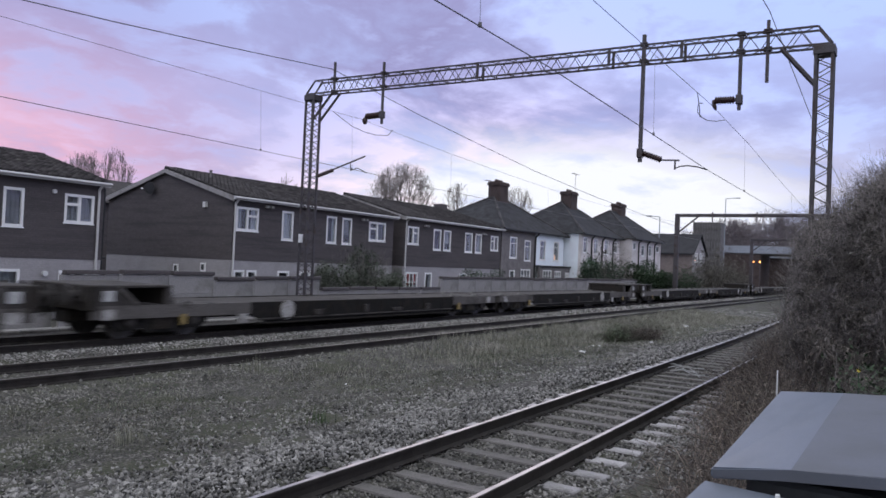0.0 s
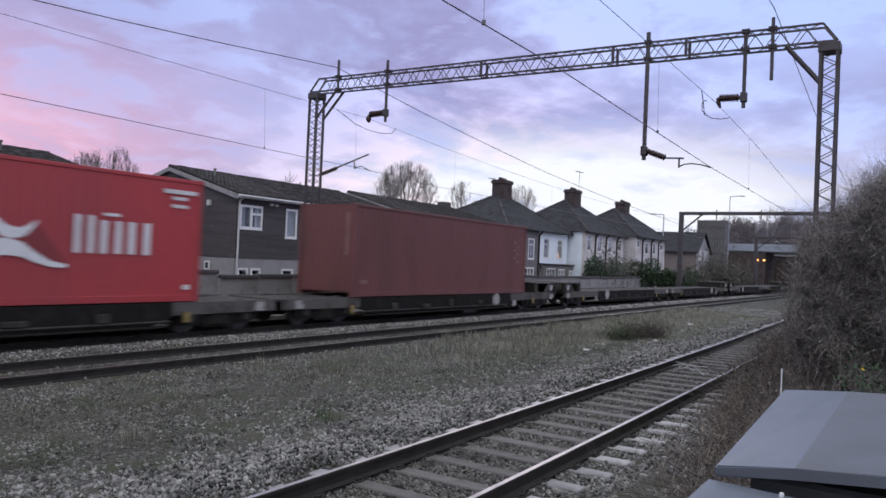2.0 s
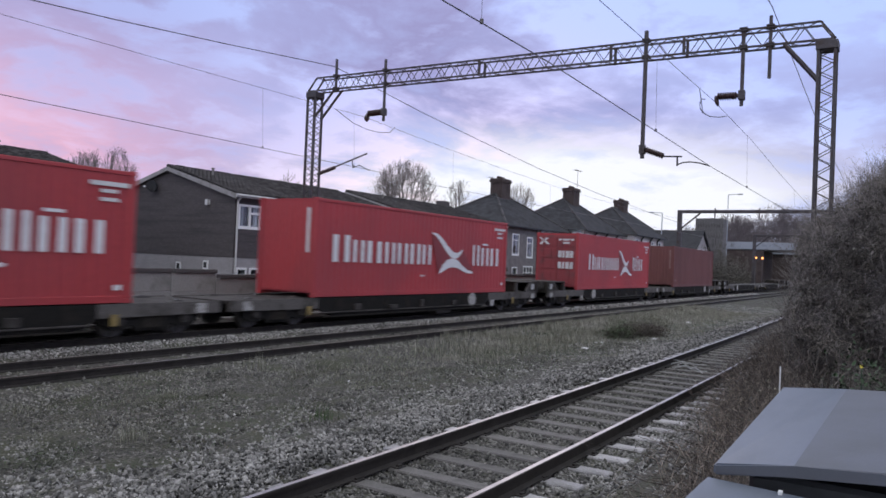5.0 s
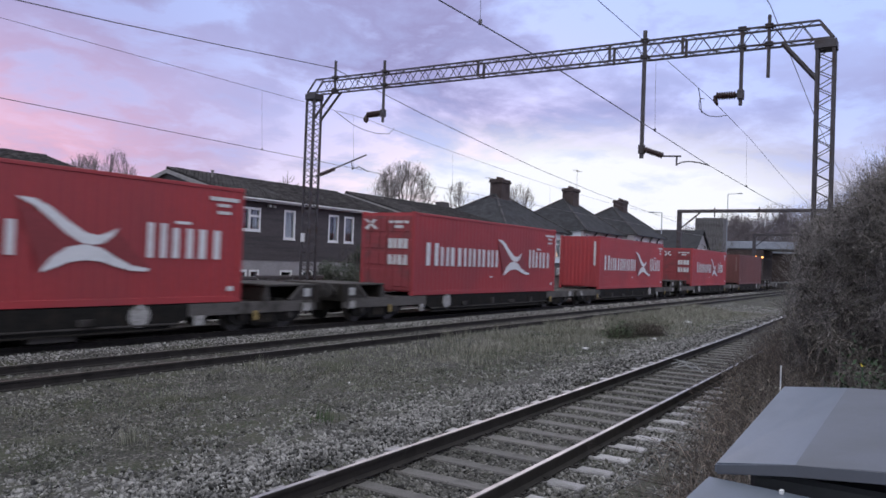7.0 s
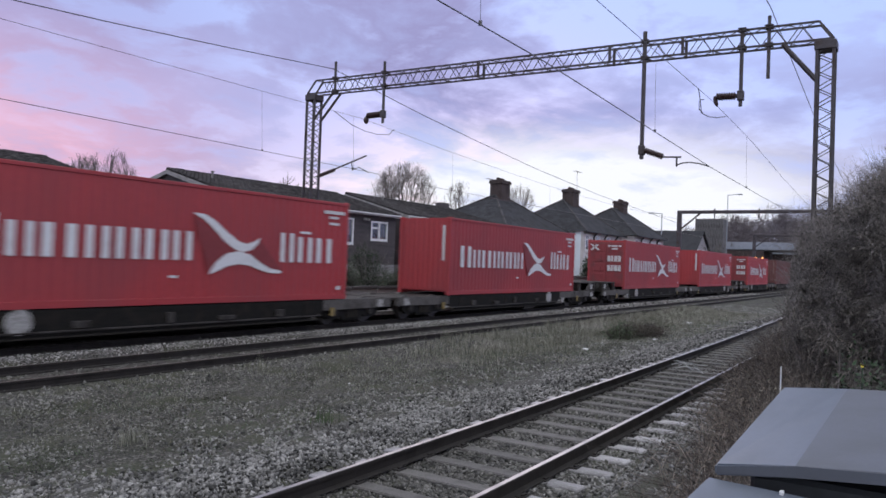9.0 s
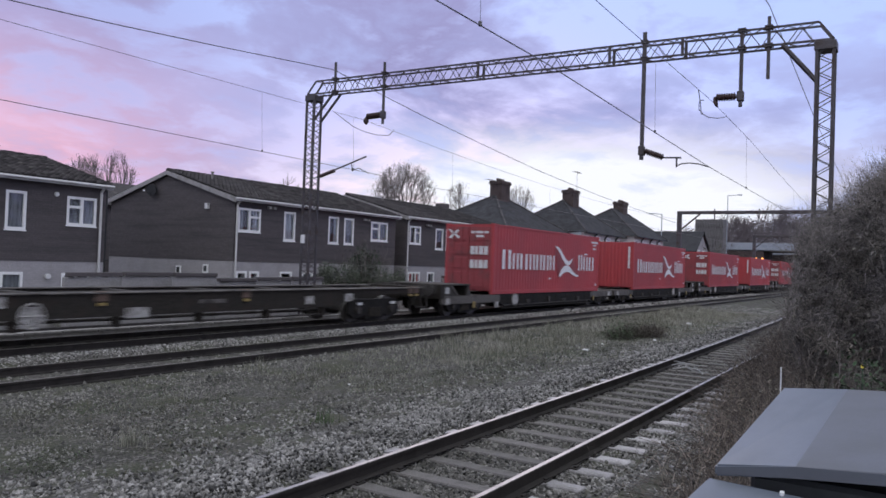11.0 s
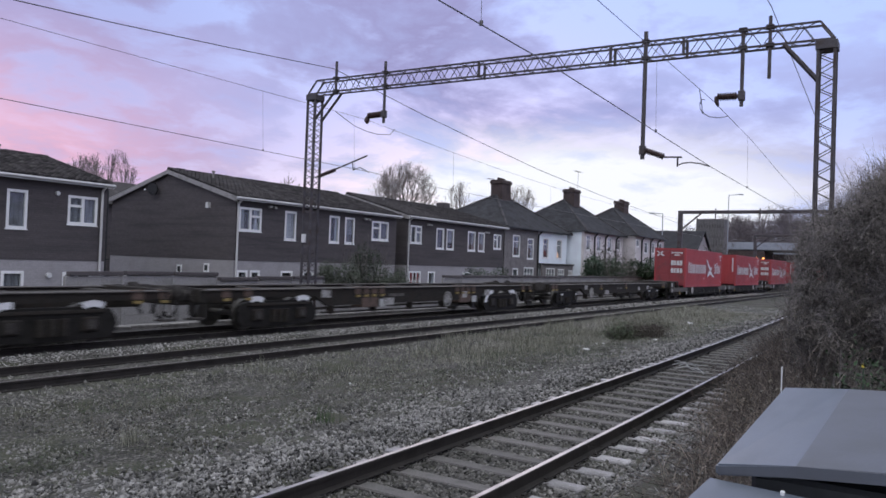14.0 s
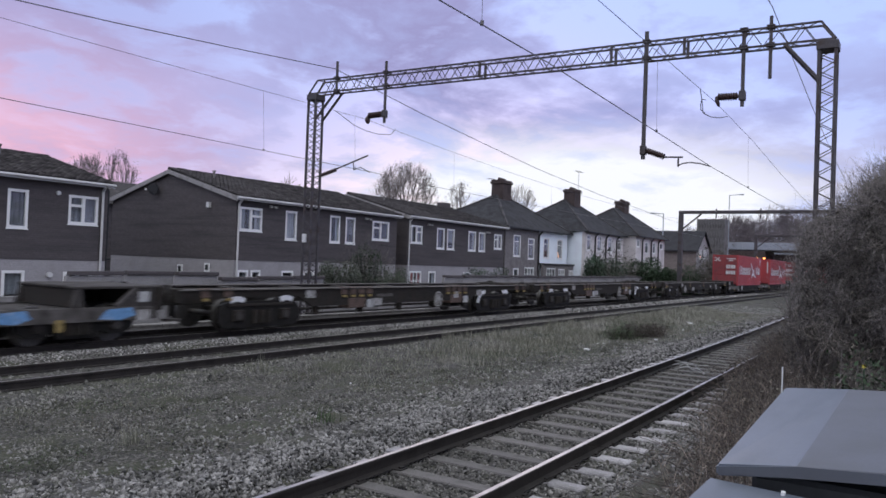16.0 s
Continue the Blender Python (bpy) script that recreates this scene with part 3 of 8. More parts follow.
def build_ballast():
    rng = np.random.default_rng(11)
    for name, n, x0, x1, y0, y1, size, mat, label in (
            ("ballast", 43000, 2.6, 13, 2.45, 6.6, 0.027, "ballast", "loose grey crushed stone ballast of the nearer track"),
            ("ballast", 26000, 13, 28, 2.4, 6.7, 0.029, "ballast", "loose grey crushed stone ballast of the nearer track"),
            ("ballast", 4000, 28, 46, 2.4, 6.7, 0.042, "ballast", "loose grey crushed stone ballast of the nearer track"),
            ("ballast", 54000, 2.0, 26, 6.5, 10.4, 0.03, "ballast", "thinning ballast spilt down the shoulder"),
            ("gravel", 60000, 2.0, 22, 6.4, 11.6, 0.018, "ballast_dark", "scattered gravel among weeds between the tracks"),
            ("gravel", 20000, 22, 58, 7.0, 11.6, 0.026, "ballast", "scattered gravel among weeds between the tracks"),
            ("ballast", 27000, 4, 34, 14.05, 15.15, 0.021, "ballast_pale", "pale crushed stone ballast beside the train's track"),
            ("ballast", 6000, 34, 85, 14.05, 15.2, 0.055, "ballast_pale", "pale crushed stone ballast beside the train's track"),
            ("ballast", 11000, 4, 40, 11.2, 14.1, 0.03, "ballast_dark", "dirty ballast under the middle track"),
            ("ballast", 12000, 4, 50, 15.2, 18.6, 0.045, "oily", "oily ballast under the train's track, blackened further for the train's shade"),
            ("gravel", 14000, 3, 50, 18.5, 20.7, 0.035, "ballast_pale", "pale gravel between the train's track and the boundary"),
            ("ballast", 5200, 2.5, 14, 1.7, 2.7, 0.026, "ballast", "loose stone and dark gravel at the edge of the bank")):
        near = y1 < 6.8
        pos = scatter(rng, n, x0, x1, y0, y1, 0.004, near)
        if name == "ballast" and near:
            # sleepers stay clear, the shoulder is fuller
            off = pos[:, 1] - near_y(pos[:, 0])
            pos[:, 2] += np.where(off > 1.35, 0.05 * np.exp(-((off - 1.75) / 0.45) ** 2), 0)
            rel = np.abs((pos[:, 0] - SLEEPER_FIRST + SLEEPER_STEP / 2) % SLEEPER_STEP - SLEEPER_STEP / 2)
            pos = pos[(rel > 0.09) | (np.abs(off) > 1.3) | (rng.random(len(pos)) < 0.06)]
        if name == "ballast":
            pos[:, 2] += rng.uniform(-0.7, 0.45, len(pos)) * size
        if y0 == 6.5:
            pos = pos[rng.random(len(pos)) < np.exp(-np.maximum(0, pos[:, 1] - 7.6 - NEAR_BEND * pos[:, 0] ** 2) / 0.7)]
        if near and name == "ballast":
            inside = np.abs(pos[:, 1] - near_y(pos[:, 0])) < 0.74
            v, f = stones(rng, pos[inside], rng.uniform(0.5, 1.4, inside.sum()) * size)
            tagged(new("ballast", soup("ballast", v, f, M["ballast_dark"])), "oil-darkened ballast between the nearer rails", "ballast", kind="stuff")
            pos = pos[~inside]
        make = pebbles if name == "gravel" or mat in ("ballast_dark", "oily") else stones
        v, f = make(rng, pos, rng.uniform(0.4, 1.45, len(pos)) * size)
        tagged(new(name, soup(name, v, f, M[mat])), label, "ballast", kind="stuff")


build_ballast()

RAIL = [(-0.07, -0.159), (0.07, -0.159), (0.07, -0.148), (0.012, -0.13), (0.012, -0.045), (0.036, -0.035), (0.036, -0.006), (0.026, 0.0),
        (-0.026, 0.0), (-0.036, -0.006), (-0.036, -0.035), (-0.012, -0.045), (-0.012, -0.13), (-0.07, -0.148)]


def rail_mesh(name, x0, x1, step, side, bend, y, z, head):
    """A flat-bottomed rail; the running surface is the second material."""
    xs = np.arange(x0, x1 + step, step)
    bm = bmesh.new()
    rings = [[bm.verts.new((x, y + side + (NEAR_BEND * x * x if bend else 0) + u, z + w)) for u, w in RAIL] for x in xs]
    k = len(RAIL)
    for a, b in zip(rings, rings[1:]):
        for i in range(k):
            f = bm.faces.new((a[i], a[(i + 1) % k], b[(i + 1) % k], b[i]))
            f.material_index = 1 if i == 7 else 0
    bm.faces.new(rings[0][::-1])
    bm.faces.new(rings[-1])
    return mesh_of(name, bm, [M["rail_side"], M[head]])


def sleeper_mesh(mat):
    bm = bmesh.new()
    box(bm, -0.105, 0.105, -1.27, 1.27, -0.13, 0.02, 0.015)
    if mat != "concrete":
        return mesh_of("sleeper", bm, M[mat])
    for y in (-0.8, 0.8):
        bmesh.ops.bisect_plane(bm, geom=bm.verts[:] + bm.edges[:] + bm.faces[:], plane_co=(0, y, 0), plane_no=(0, 1, 0))
    for f in bm.faces:
        f.material_index = 1 if abs(f.calc_center_median().y) > 0.8 else 0
    return mesh_of("sleeper", bm, [M["sleeper_dirty"], M["sleeper_end"]])


def chair_mesh():
    bm = bmesh.new()
    box(bm, -0.075, 0.075, -0.13, 0.13, 0.02, 0.035, 0.004)
    for s in (-1, 1):
        box(bm, -0.04, 0.04, s * 0.09 - 0.02, s * 0.09 + 0.02, 0.035, 0.055, 0.005)
    return mesh_of("rail_clip", bm, M["rail_side"])


def build_track(label, y, z, bend, x0, x1, head, timber, sink):
    t = thing("railway_track", label, "track", kind="structure")
    for side in (-GAUGE / 2, GAUGE / 2):
        part("rail", rail_mesh("rail", x0, x1, 3.0 if bend else 20.0, side, bend, y, z, head), None, t, "steel rail with a worn bright head")
    sl, cl = sleeper_mesh(timber), chair_mesh()
    rng = random.Random(int(y * 10))
    x = SLEEPER_FIRST
    while x < 78:
        yy = y + (NEAR_BEND * x * x if bend else 0)
        s = part("sleeper", sl, None, t, at=pose(x, yy + rng.uniform(-0.05, 0.05), z - 0.159 - 0.027 - sink, 0, 0, (math.degrees(math.atan(2 * NEAR_BEND * x)) if bend else 0) + rng.uniform(-0.6, 0.6)))
        if x < 22 and bend:
            for side in (-GAUGE / 2, GAUGE / 2):
                part("rail_clip", cl, None, s, at=pose(0, side, 0))
        x += SLEEPER_STEP


build_track("weathered single track with rusty rails on concrete sleepers in grey ballast", NEAR_Y, 0.0, True, -40, 140, "rail_top", "concrete", 0.0)
build_track("main line track with dark rails on timber sleepers", MID_Y, MID_Z, False, -60, 260, "rail_dull", "wood_old", 0.0)
build_track("main line track carrying the freight train", FAR_Y, FAR_Z, False, -60, 260, "rail_dull", "wood_old", 0.0)


# ---- freight train ----
def train_x(t):
    d, late = t - 9.2, max(0.0, t - 11.4)
    return 11.028 * d - 0.105 * d * d - 0.3 * late * late / (late + 1.0)


PITCH = 19.2
DECK = 0.855          # underside of the containers
CENTRE = FAR_Y
MOVERS = []           # (thing, x at 9.2 s, y, z, heading)


def corrugated(bm, length, x0, z0, z1, y, out, pitch=0.278, depth=0.02):
    """A pressed wall of a container along x."""
    n = int(round(length / pitch))
    p = length / n
    pts = []
    for i in range(n):
        a = x0 + i * p
        pts += [(a, 0), (a + p * 0.26, 0), (a + p * 0.5, -depth), (a + p * 0.76, -depth)]
    pts.append((x0 + length, 0))
    lo = [bm.verts.new((x, y + out * d, z0)) for x, d in pts]
    hi = [bm.verts.new((x, y + out * d, z1)) for x, d in pts]
    for i in range(len(pts) - 1):
        bm.faces.new((lo[i], lo[i + 1], hi[i + 1], hi[i]))


def ribbon(bm, pts, y):
    """A flat shape lying on the wall at y, from (x, z) corners."""
    f = bm.faces.new([bm.verts.new((x, y, z)) for x, z in pts])
    return f


def brand_marks(parent, L, H, y, squeeze=(0.0, 1.0)):
    """Plain bars for the lettering and a plain swoosh for the emblem on the long side."""
    yy = y - 0.006
    shift, narrow = squeeze      # the marking stands further along and is narrower on one box

    def word(stops, first_top, top, base=1.1, dots=None):
        bm = bmesh.new()
        for i, (a, b) in enumerate(stops):
            h = first_top if i == 0 else top
            w = b - a
            box(bm, a, a + w * 0.27, yy, yy + 0.004, base, h)
            box(bm, a + w * 0.6, a + w * 0.87, yy, yy + 0.004, base, h)
        if dots:
            box(bm, *dots[:2], yy, yy + 0.004, *dots[2:])
        for v in bm.verts:
            v.co.x = shift + v.co.x * narrow
        part("lettering", bm, M["white_mark"], parent, "white bars of a painted company name")

    word([(0.8, 1.72), (1.78, 2.42), (2.5, 3.36), (3.46, 4.1), (4.18, 4.86), (4.94, 5.64), (5.7, 6.33)], 1.95, 1.82)
    word([(9.28, 9.88), (9.98, 10.66), (10.76, 11.52)], 1.95, 1.86, 1.12, (10.05, 10.5, 1.96, 2.03))
    # emblem: two sweeping wings on a darker field
    bm = bmesh.new()
    sx = 0.72 if narrow < 1 else 1.0      # the emblem of the narrower marking

    def at(pts):
        return [(shift + 6.3 * narrow + (x - 6.3) * sx * (1.12 if sx < 1 else 1.0), z) for x, z in pts]

    up = at([(6.26, 2.3), (6.62, 2.28), (6.95, 2.14), (7.35, 1.86), (7.75, 1.63), (8.05, 1.58), (8.3, 1.66), (8.53, 1.78)])
    dn = at([(6.3, 2.26), (6.6, 2.14), (6.9, 1.92), (7.3, 1.6), (7.65, 1.4), (7.95, 1.36), (8.2, 1.42), (8.42, 1.6)])
    for i in range(len(up) - 1):
        ribbon(bm, [dn[i], dn[i + 1], up[i + 1], up[i]], yy)
    up = at([(6.82, 0.82), (7.02, 1.08), (7.35, 1.3), (7.75, 1.38), (8.15, 1.3), (8.5, 1.1), (8.9, 0.93), (9.35, 0.86)])
    dn = at([(6.8, 0.75), (7.06, 0.84), (7.38, 0.97), (7.75, 1.03), (8.15, 1.0), (8.5, 0.89), (8.9, 0.8), (9.3, 0.79)])
    for i in range(len(up) - 1):
        ribbon(bm, [dn[i], dn[i + 1], up[i + 1], up[i]], yy - 0.001)
    part("emblem", bm, M["white_mark"], parent, "white swooping emblem")
    bm = bmesh.new()
    ribbon(bm, at([(6.24, 2.24), (7.7, 1.4), (7.05, 1.08), (6.78, 0.77)]), yy + 0.002)
    ribbon(bm, at([(8.5, 1.72), (8.15, 1.3), (8.9, 0.93), (9.36, 0.86)]), yy + 0.002)
    part("emblem_field", bm, M["red_deep"], parent, "darker red field behind the emblem")
    bm = bmesh.new()
    box(bm, 11.05, 12.0, yy, yy + 0.004, H - 0.4, H - 0.3)
    box(bm, 11.3, 11.72, yy, yy + 0.004, H - 0.55, H - 0.47)
    box(bm, 11.3, 11.75, yy, yy + 0.004, H - 0.74, H - 0.66)
    part("serial_marking", bm, M["grey_mark"], parent, "pale serial lettering as bars")
    bm = bmesh.new()
    box(bm, 11.7, 11.9, yy, yy + 0.004, 0.3, 0.42)
    box(bm, 5.6, 5.85, yy, yy + 0.004, 0.66, 0.72)
    part("small_label", bm, M["grey_mark"], parent, "small pale data label")


def container(label, paint, doors_behind, branded, x9):
    """A forty-foot high-cube box. Local x runs along the train; the side at -y faces the near track."""
    L, W, H = 12.192, 2.438, 3.03
    c = thing("shipping_container", label, "container", group="containers on the train")
    mat = M[paint]
    bm = bmesh.new()
    for y, out in ((-W / 2 + 0.02, -1), (W / 2 - 0.02, 1)):
        corrugated(bm, L - 0.3, 0.15, 0.16, H - 0.1, y, out)
    part("side_wall", bm, mat, c)
    bm = bmesh.new()
    box(bm, 0.06, L - 0.06, -W / 2 + 0.05, W / 2 - 0.05, 0.12, H - 0.03)
    part("shell", bm, mat, c)
    # corner posts, rails and castings
    for x in (0, L - 0.16):
        for y in (-W / 2, W / 2 - 0.14):
            part("corner_post", boxed(x, x + 0.16, y, y + 0.14, 0.118, H - 0.118, 0.012), mat, c)
    for x in (0, L - 0.178):
        for y in (-W / 2 - 0.003, W / 2 - 0.159):
            for z in (0, H - 0.118):
                part("corner_casting", boxed(x - 0.003, x + 0.181, y, y + 0.162, z, z + 0.118, 0.012), mat, c)
    for y in (-W / 2 + 0.005, W / 2 - 0.085):
        part("bottom_rail", boxed(0.17, L - 0.17, y, y + 0.08, 0.01, 0.17, 0.008), mat, c)
        part("top_rail", boxed(0.17, L - 0.17, y, y + 0.08, H - 0.11, H - 0.02, 0.008), mat, c)
    # the trailing end: doors, or a plain pressed end
    if doors_behind:
        for s in (-1, 1):
            y0, y1 = (-W / 2 + 0.14, -0.01) if s < 0 else (0.01, W / 2 - 0.14)
            door = part("door", boxed(-0.012, 0.05, y0, y1, 0.17, H - 0.15, 0.01), M["red_door"], c, "duller red end door")
            for z0, z1 in ((0.3, 0.93), (1.08, 1.54), (1.68, 2.15), (2.29, 2.8)):
                part("door_panel", boxed(-0.04, -0.01, y0 + 0.07, y1 - 0.07, z0, z1, 0.015), M["red_door"], door)
            for f in (0.3, 0.72):
                bm = bmesh.new()
                yb = y0 + (y1 - y0) * f
                rod(bm, (-0.06, yb, 0.16), (-0.06, yb, H - 0.14), 0.017)
                for z in (0.2, 0.8, 1.4, 2.1, 2.6):
                    box(bm, -0.075, -0.03, yb - 0.04, yb + 0.04, z - 0.03, z + 0.03)
                part("locking_bar", bm, M["red_door"], door)
        bm = bmesh.new()
        for z in (1.1, 1.69):
            box(bm, -0.046, -0.04, -0.95, -0.52, z, z + 0.36)
            box(bm, -0.046, -0.04, -0.46, -0.09, z, z + 0.36)
        part("white_panel", bm, M["grey_mark"], c, "white data panels on the door")
        bm = bmesh.new()
        box(bm, -0.046, -0.04, -0.97, -0.1, H - 0.43, H - 0.33)
        part("serial_marking", bm, M["grey_mark"], c, "pale serial lettering as a bar")
        part("serial_marking", boxed(-0.046, -0.04, -0.75, -0.35, H - 0.6, H - 0.5), M["grey_mark"], c)
        bm = bmesh.new()
        for a in (0, 1):
            ribbon_pts = [(1.1, 2.78), (0.95, 2.76), (0.42, 2.42), (0.56, 2.37)] if a else [(0.5, 2.72), (0.62, 2.76), (1.05, 2.42), (0.92, 2.36)]
            bm.faces.new([bm.verts.new((-0.047 - 0.001 * a, y, z)) for y, z in ribbon_pts])
        part("emblem", bm, M["grey_mark"], c, "pale crossed emblem on the door")
    else:
        bm = bmesh.new()
        n = 9
        for k in range(n):
            y = -W / 2 + 0.16 + k * (W - 0.32) / n
            a, b = y, y + (W - 0.32) / n
            q = (b - a) / 4
            vs = [(0.03, a), (0.0, a + q), (0.0, a + 2 * q), (0.03, a + 3 * q), (0.03, b)]
            for (x1, u1), (x2, u2) in zip(vs, vs[1:]):
                quad(bm, (x1, u1, 0.17), (x2, u2, 0.17), (x2, u2, H - 0.13), (x1, u1, H - 0.13))
        part("end_wall", bm, mat, c)
        bm = bmesh.new()
        box(bm, -0.012, -0.004, -0.98, -0.86, 1.35, 2.72)
        part("white_stripe", bm, M["grey_mark"] if branded else M["dim_red"], c, "pale vertical marking strip")
    if branded:
        brand_marks(c, L, H, -W / 2, (0.85, 0.865) if x9 > 80 else (0.0, 1.0))
    else:
        bm = bmesh.new()
        yy = -W / 2 - 0.006
        for k in range(6):
            box(bm, 11.0 + (k % 2) * 0.25, 11.16 + (k % 2) * 0.25, yy, yy + 0.004, 2.2 - k * 0.17, 2.3 - k * 0.17)
        box(bm, 0.35, 0.7, yy, yy + 0.004, 0.42, 0.55)
        part("serial_marking", bm, M["dim_red"], c, "small faded serial lettering as bars")
    MOVERS.append((c, x9, CENTRE, DECK, 0))
    return c


def wheel_mesh():
    bm = bmesh.new()
    for y in (-GAUGE / 2, GAUGE / 2):
        s = 1 if y > 0 else -1
        disc(bm, (0, y, 0), (0, 1, 0), 0.42, 0.062, 24)
        disc(bm, (0, y - s * 0.07, 0), (0, 1, 0), 0.44, 0.014, 24)
        disc(bm, (0, y + s * 0.07, 0), (0, 1, 0), 0.14, 0.03, 12)
    rod(bm, (0, -0.7, 0), (0, 0.7, 0), 0.08, 10)
    return mesh_of("wheelset", bm, M["wheel"])


def bogie_parts(parent, x, wheel_me, r=0.42, label="oily black cast-steel bogie"):
    """A two-axle bogie; local z = 0 is the rail head."""
    b = part("bogie", boxed(x - 0.25, x + 0.25, -0.9, 0.9, 0.36, 0.6, 0.03), M["bogie"], parent, label)
    for s in (-1, 1):
        bm = bmesh.new()
        y = s * 1.0
        prism(bm, [(x - 1.34, 0.72), (x - 1.34, 0.34), (x - 1.12, 0.2), (x - 0.68, 0.2), (x - 0.56, 0.3), (x - 0.44, 0.14), (x + 0.44, 0.14), (x + 0.56, 0.3),
                   (x + 0.68, 0.2), (x + 1.12, 0.2), (x + 1.34, 0.34), (x + 1.34, 0.72), (x + 1.1, 0.8), (x - 1.1, 0.8)], y - 0.06, y + 0.06, "y")
        part("side_frame", bm, M["bogie"], b)
        for k in (-0.9, 0.9):
            bm = bmesh.new()
            disc(bm, (x + k, s * 1.09, r), (0, 1, 0), 0.13, 0.05, 12)
            part("axle_box", bm, M["wagon_deck"], b)
        bm = bmesh.new()
        for k in (-0.2, 0, 0.2):
            rod(bm, (x + k, s * 1.05, 0.22), (x + k, s * 1.05, 0.52), 0.1, 8)
        part("spring", bm, M["wagon"], b)
    for k in (-0.9, 0.9):
        part("wheelset", wheel_me, None, b, "worn steel wheels", at=pose(x + k, 0, r))
    return b


def buffers(parent, x, way, z):
    for s in (-1, 1):
        bm = bmesh.new()
        rod(bm, (x, s * 0.87, z), (x + way * 0.32, s * 0.87, z), 0.09, 10)
        box(bm, x - 0.02 if way > 0 else x - 0.06, x + 0.06 if way > 0 else x + 0.02, s * 0.87 - 0.16, s * 0.87 + 0.16, z - 0.16, z + 0.16)
        disc(bm, (x + way * 0.36, s * 0.87, z), (1, 0, 0), 0.23, 0.025, 16)
        part("buffer", bm, M["wagon_deck"], parent, "round steel buffer")


def low_wagon(wheel_me, graffiti=False):
    """Half of a low-floor twin: raised platform with buffers at the outer end (x = PITCH), flush coupling at x = 0."""
    label = "low-floor container flat wagon, grimy grey, with blue graffiti on its side" if graffiti else "low-floor container flat wagon, grimy grey, with a raised buffer end"
    w = thing("container_wagon", label, "wagon", group="wagons of the train")
    top = DECK - FAR_Z - 0.012
    x0, x1 = 0.12, PITCH - 0.5
    for s in (-1, 1):
        y = s * 1.14
        bm = bmesh.new()
        prism(bm, [(x0, top), (x0, top - 0.3), (x0 + 3.4, top - 0.32), (x0 + 3.4, top)], y - 0.06, y + 0.06, "y")
        part("end_beam", bm, M["dusty"], w, "dusty light grey end beam")
        bm = bmesh.new()
        prism(bm, [(x0 + 3.41, top), (x0 + 3.41, top - 0.36), (x0 + 4.0, top - 0.56), (x1 - 5.3, top - 0.56), (x1 - 4.72, top - 0.36), (x1 - 4.72, top)], y - 0.05, y + 0.05, "y")
        part("side_beam", bm, M["beam_black"], w)
        bm = bmesh.new()
        prism(bm, [(x1 - 4.71, top), (x1 - 4.71, top - 0.32), (x1 - 0.1, top - 0.3), (x1 - 0.1, top)], y - 0.06, y + 0.06, "y")
        part("end_beam", bm, M["dusty"], w, "dusty light grey end beam")
        bm = bmesh.new()
        box(bm, x0 + 3.6, x1 - 5.0, y - 0.1, y + 0.1, top - 0.6, top - 0.57)
        part("bottom_flange", bm, M["wagon"], w)
        # ribs, brake pipe and small gear on the outside of the beam
        yo = s * 1.2
        for k in range(8):
            xr = x0 + 4.2 + k * (x1 - 9.7 - x0) / 7
            part("stiffener", boxed(xr - 0.035, xr + 0.035, min(y, yo), max(y, yo), top - 0.55, top - 0.03), M["beam_black"], w)
        bm = bmesh.new()
        rod(bm, (x0 + 3.5, s * 1.23, top - 0.46), (x1 - 5.0, s * 1.23, top - 0.47), 0.025, 6)
        part("brake_pipe", bm, M["wagon_deck"], w)
        for xg, wg, hg in ((x0 + 5.1, 0.28, 0.2), (x0 + 6.9, 0.5, 0.12), (x0 + 8.8, 0.18, 0.26), (x1 - 7.6, 0.36, 0.16)):
            part("equipment_box", boxed(xg, xg + wg, s * 1.23 - 0.04, s * 1.23 + 0.04, top - 0.42, top - 0.42 + hg, 0.012), M["wagon_deck"], w)
        # raised end
        bm = bmesh.new()
        prism(bm, [(x1 - 1.2, top), (x1 - 0.02, top), (x1 - 0.02, top + 0.46), (x1 - 0.7, top + 0.46)], y - 0.04, y + 0.04, "y")
        part("gusset", bm, M["wagon_deck"], w, "sloping grey gusset plate")
        bm = bmesh.new()
        prism(bm, [(x1 - 2.25, top), (x1 - 1.95, top), (x1 - 2.02, top + 0.42), (x1 - 2.12, top + 0.42)], y - 0.04, y + 0.04, "y")
        part("gusset", bm, M["wagon_deck"], w)
        part("end_label", boxed(x1 - 0.62, x1 - 0.34, min(y, s * 1.2), max(y, s * 1.2), top + 0.1, top + 0.34, 0.006), M["label_plate"], w, "pale square label plate")
        bm = bmesh.new()
        rod(bm, (x1 - 1.22, s * 1.19, top + 0.02), (x1 - 0.72, s * 1.19, top + 0.43), 0.05, 4)
        part("brace", bm, M["dusty"], w, "dusty diagonal brace")
        for k in range(3):
            part("bolster_rib", boxed(x1 - 0.3 + k * 0.1, x1 - 0.26 + k * 0.1, min(y, s * 1.2), max(y, s * 1.2), top - 0.08, top + 0.44), M["wagon_deck"], w)
    part("deck", boxed(x0, x1 - 0.05, -1.08, 1.08, top - 0.1, top - 0.02, 0.01), M["wagon_deck"], w, "dusty grey steel deck")
    part("centre_sill", boxed(x0, x1 - 0.05, -0.3, 0.3, top - 0.42, top - 0.1, 0.02), M["wagon"], w)
    part("raised_platform", boxed(x1 - 2.15, x1, -1.2, 1.2, top + 0.41, top + 0.47, 0.012), M["wagon_deck"], w, "raised end platform")
    part("headstock", boxed(x1 - 0.2, x1 + 0.02, -1.22, 1.22, top - 0.1, top + 0.46, 0.02), M["wagon"], w)
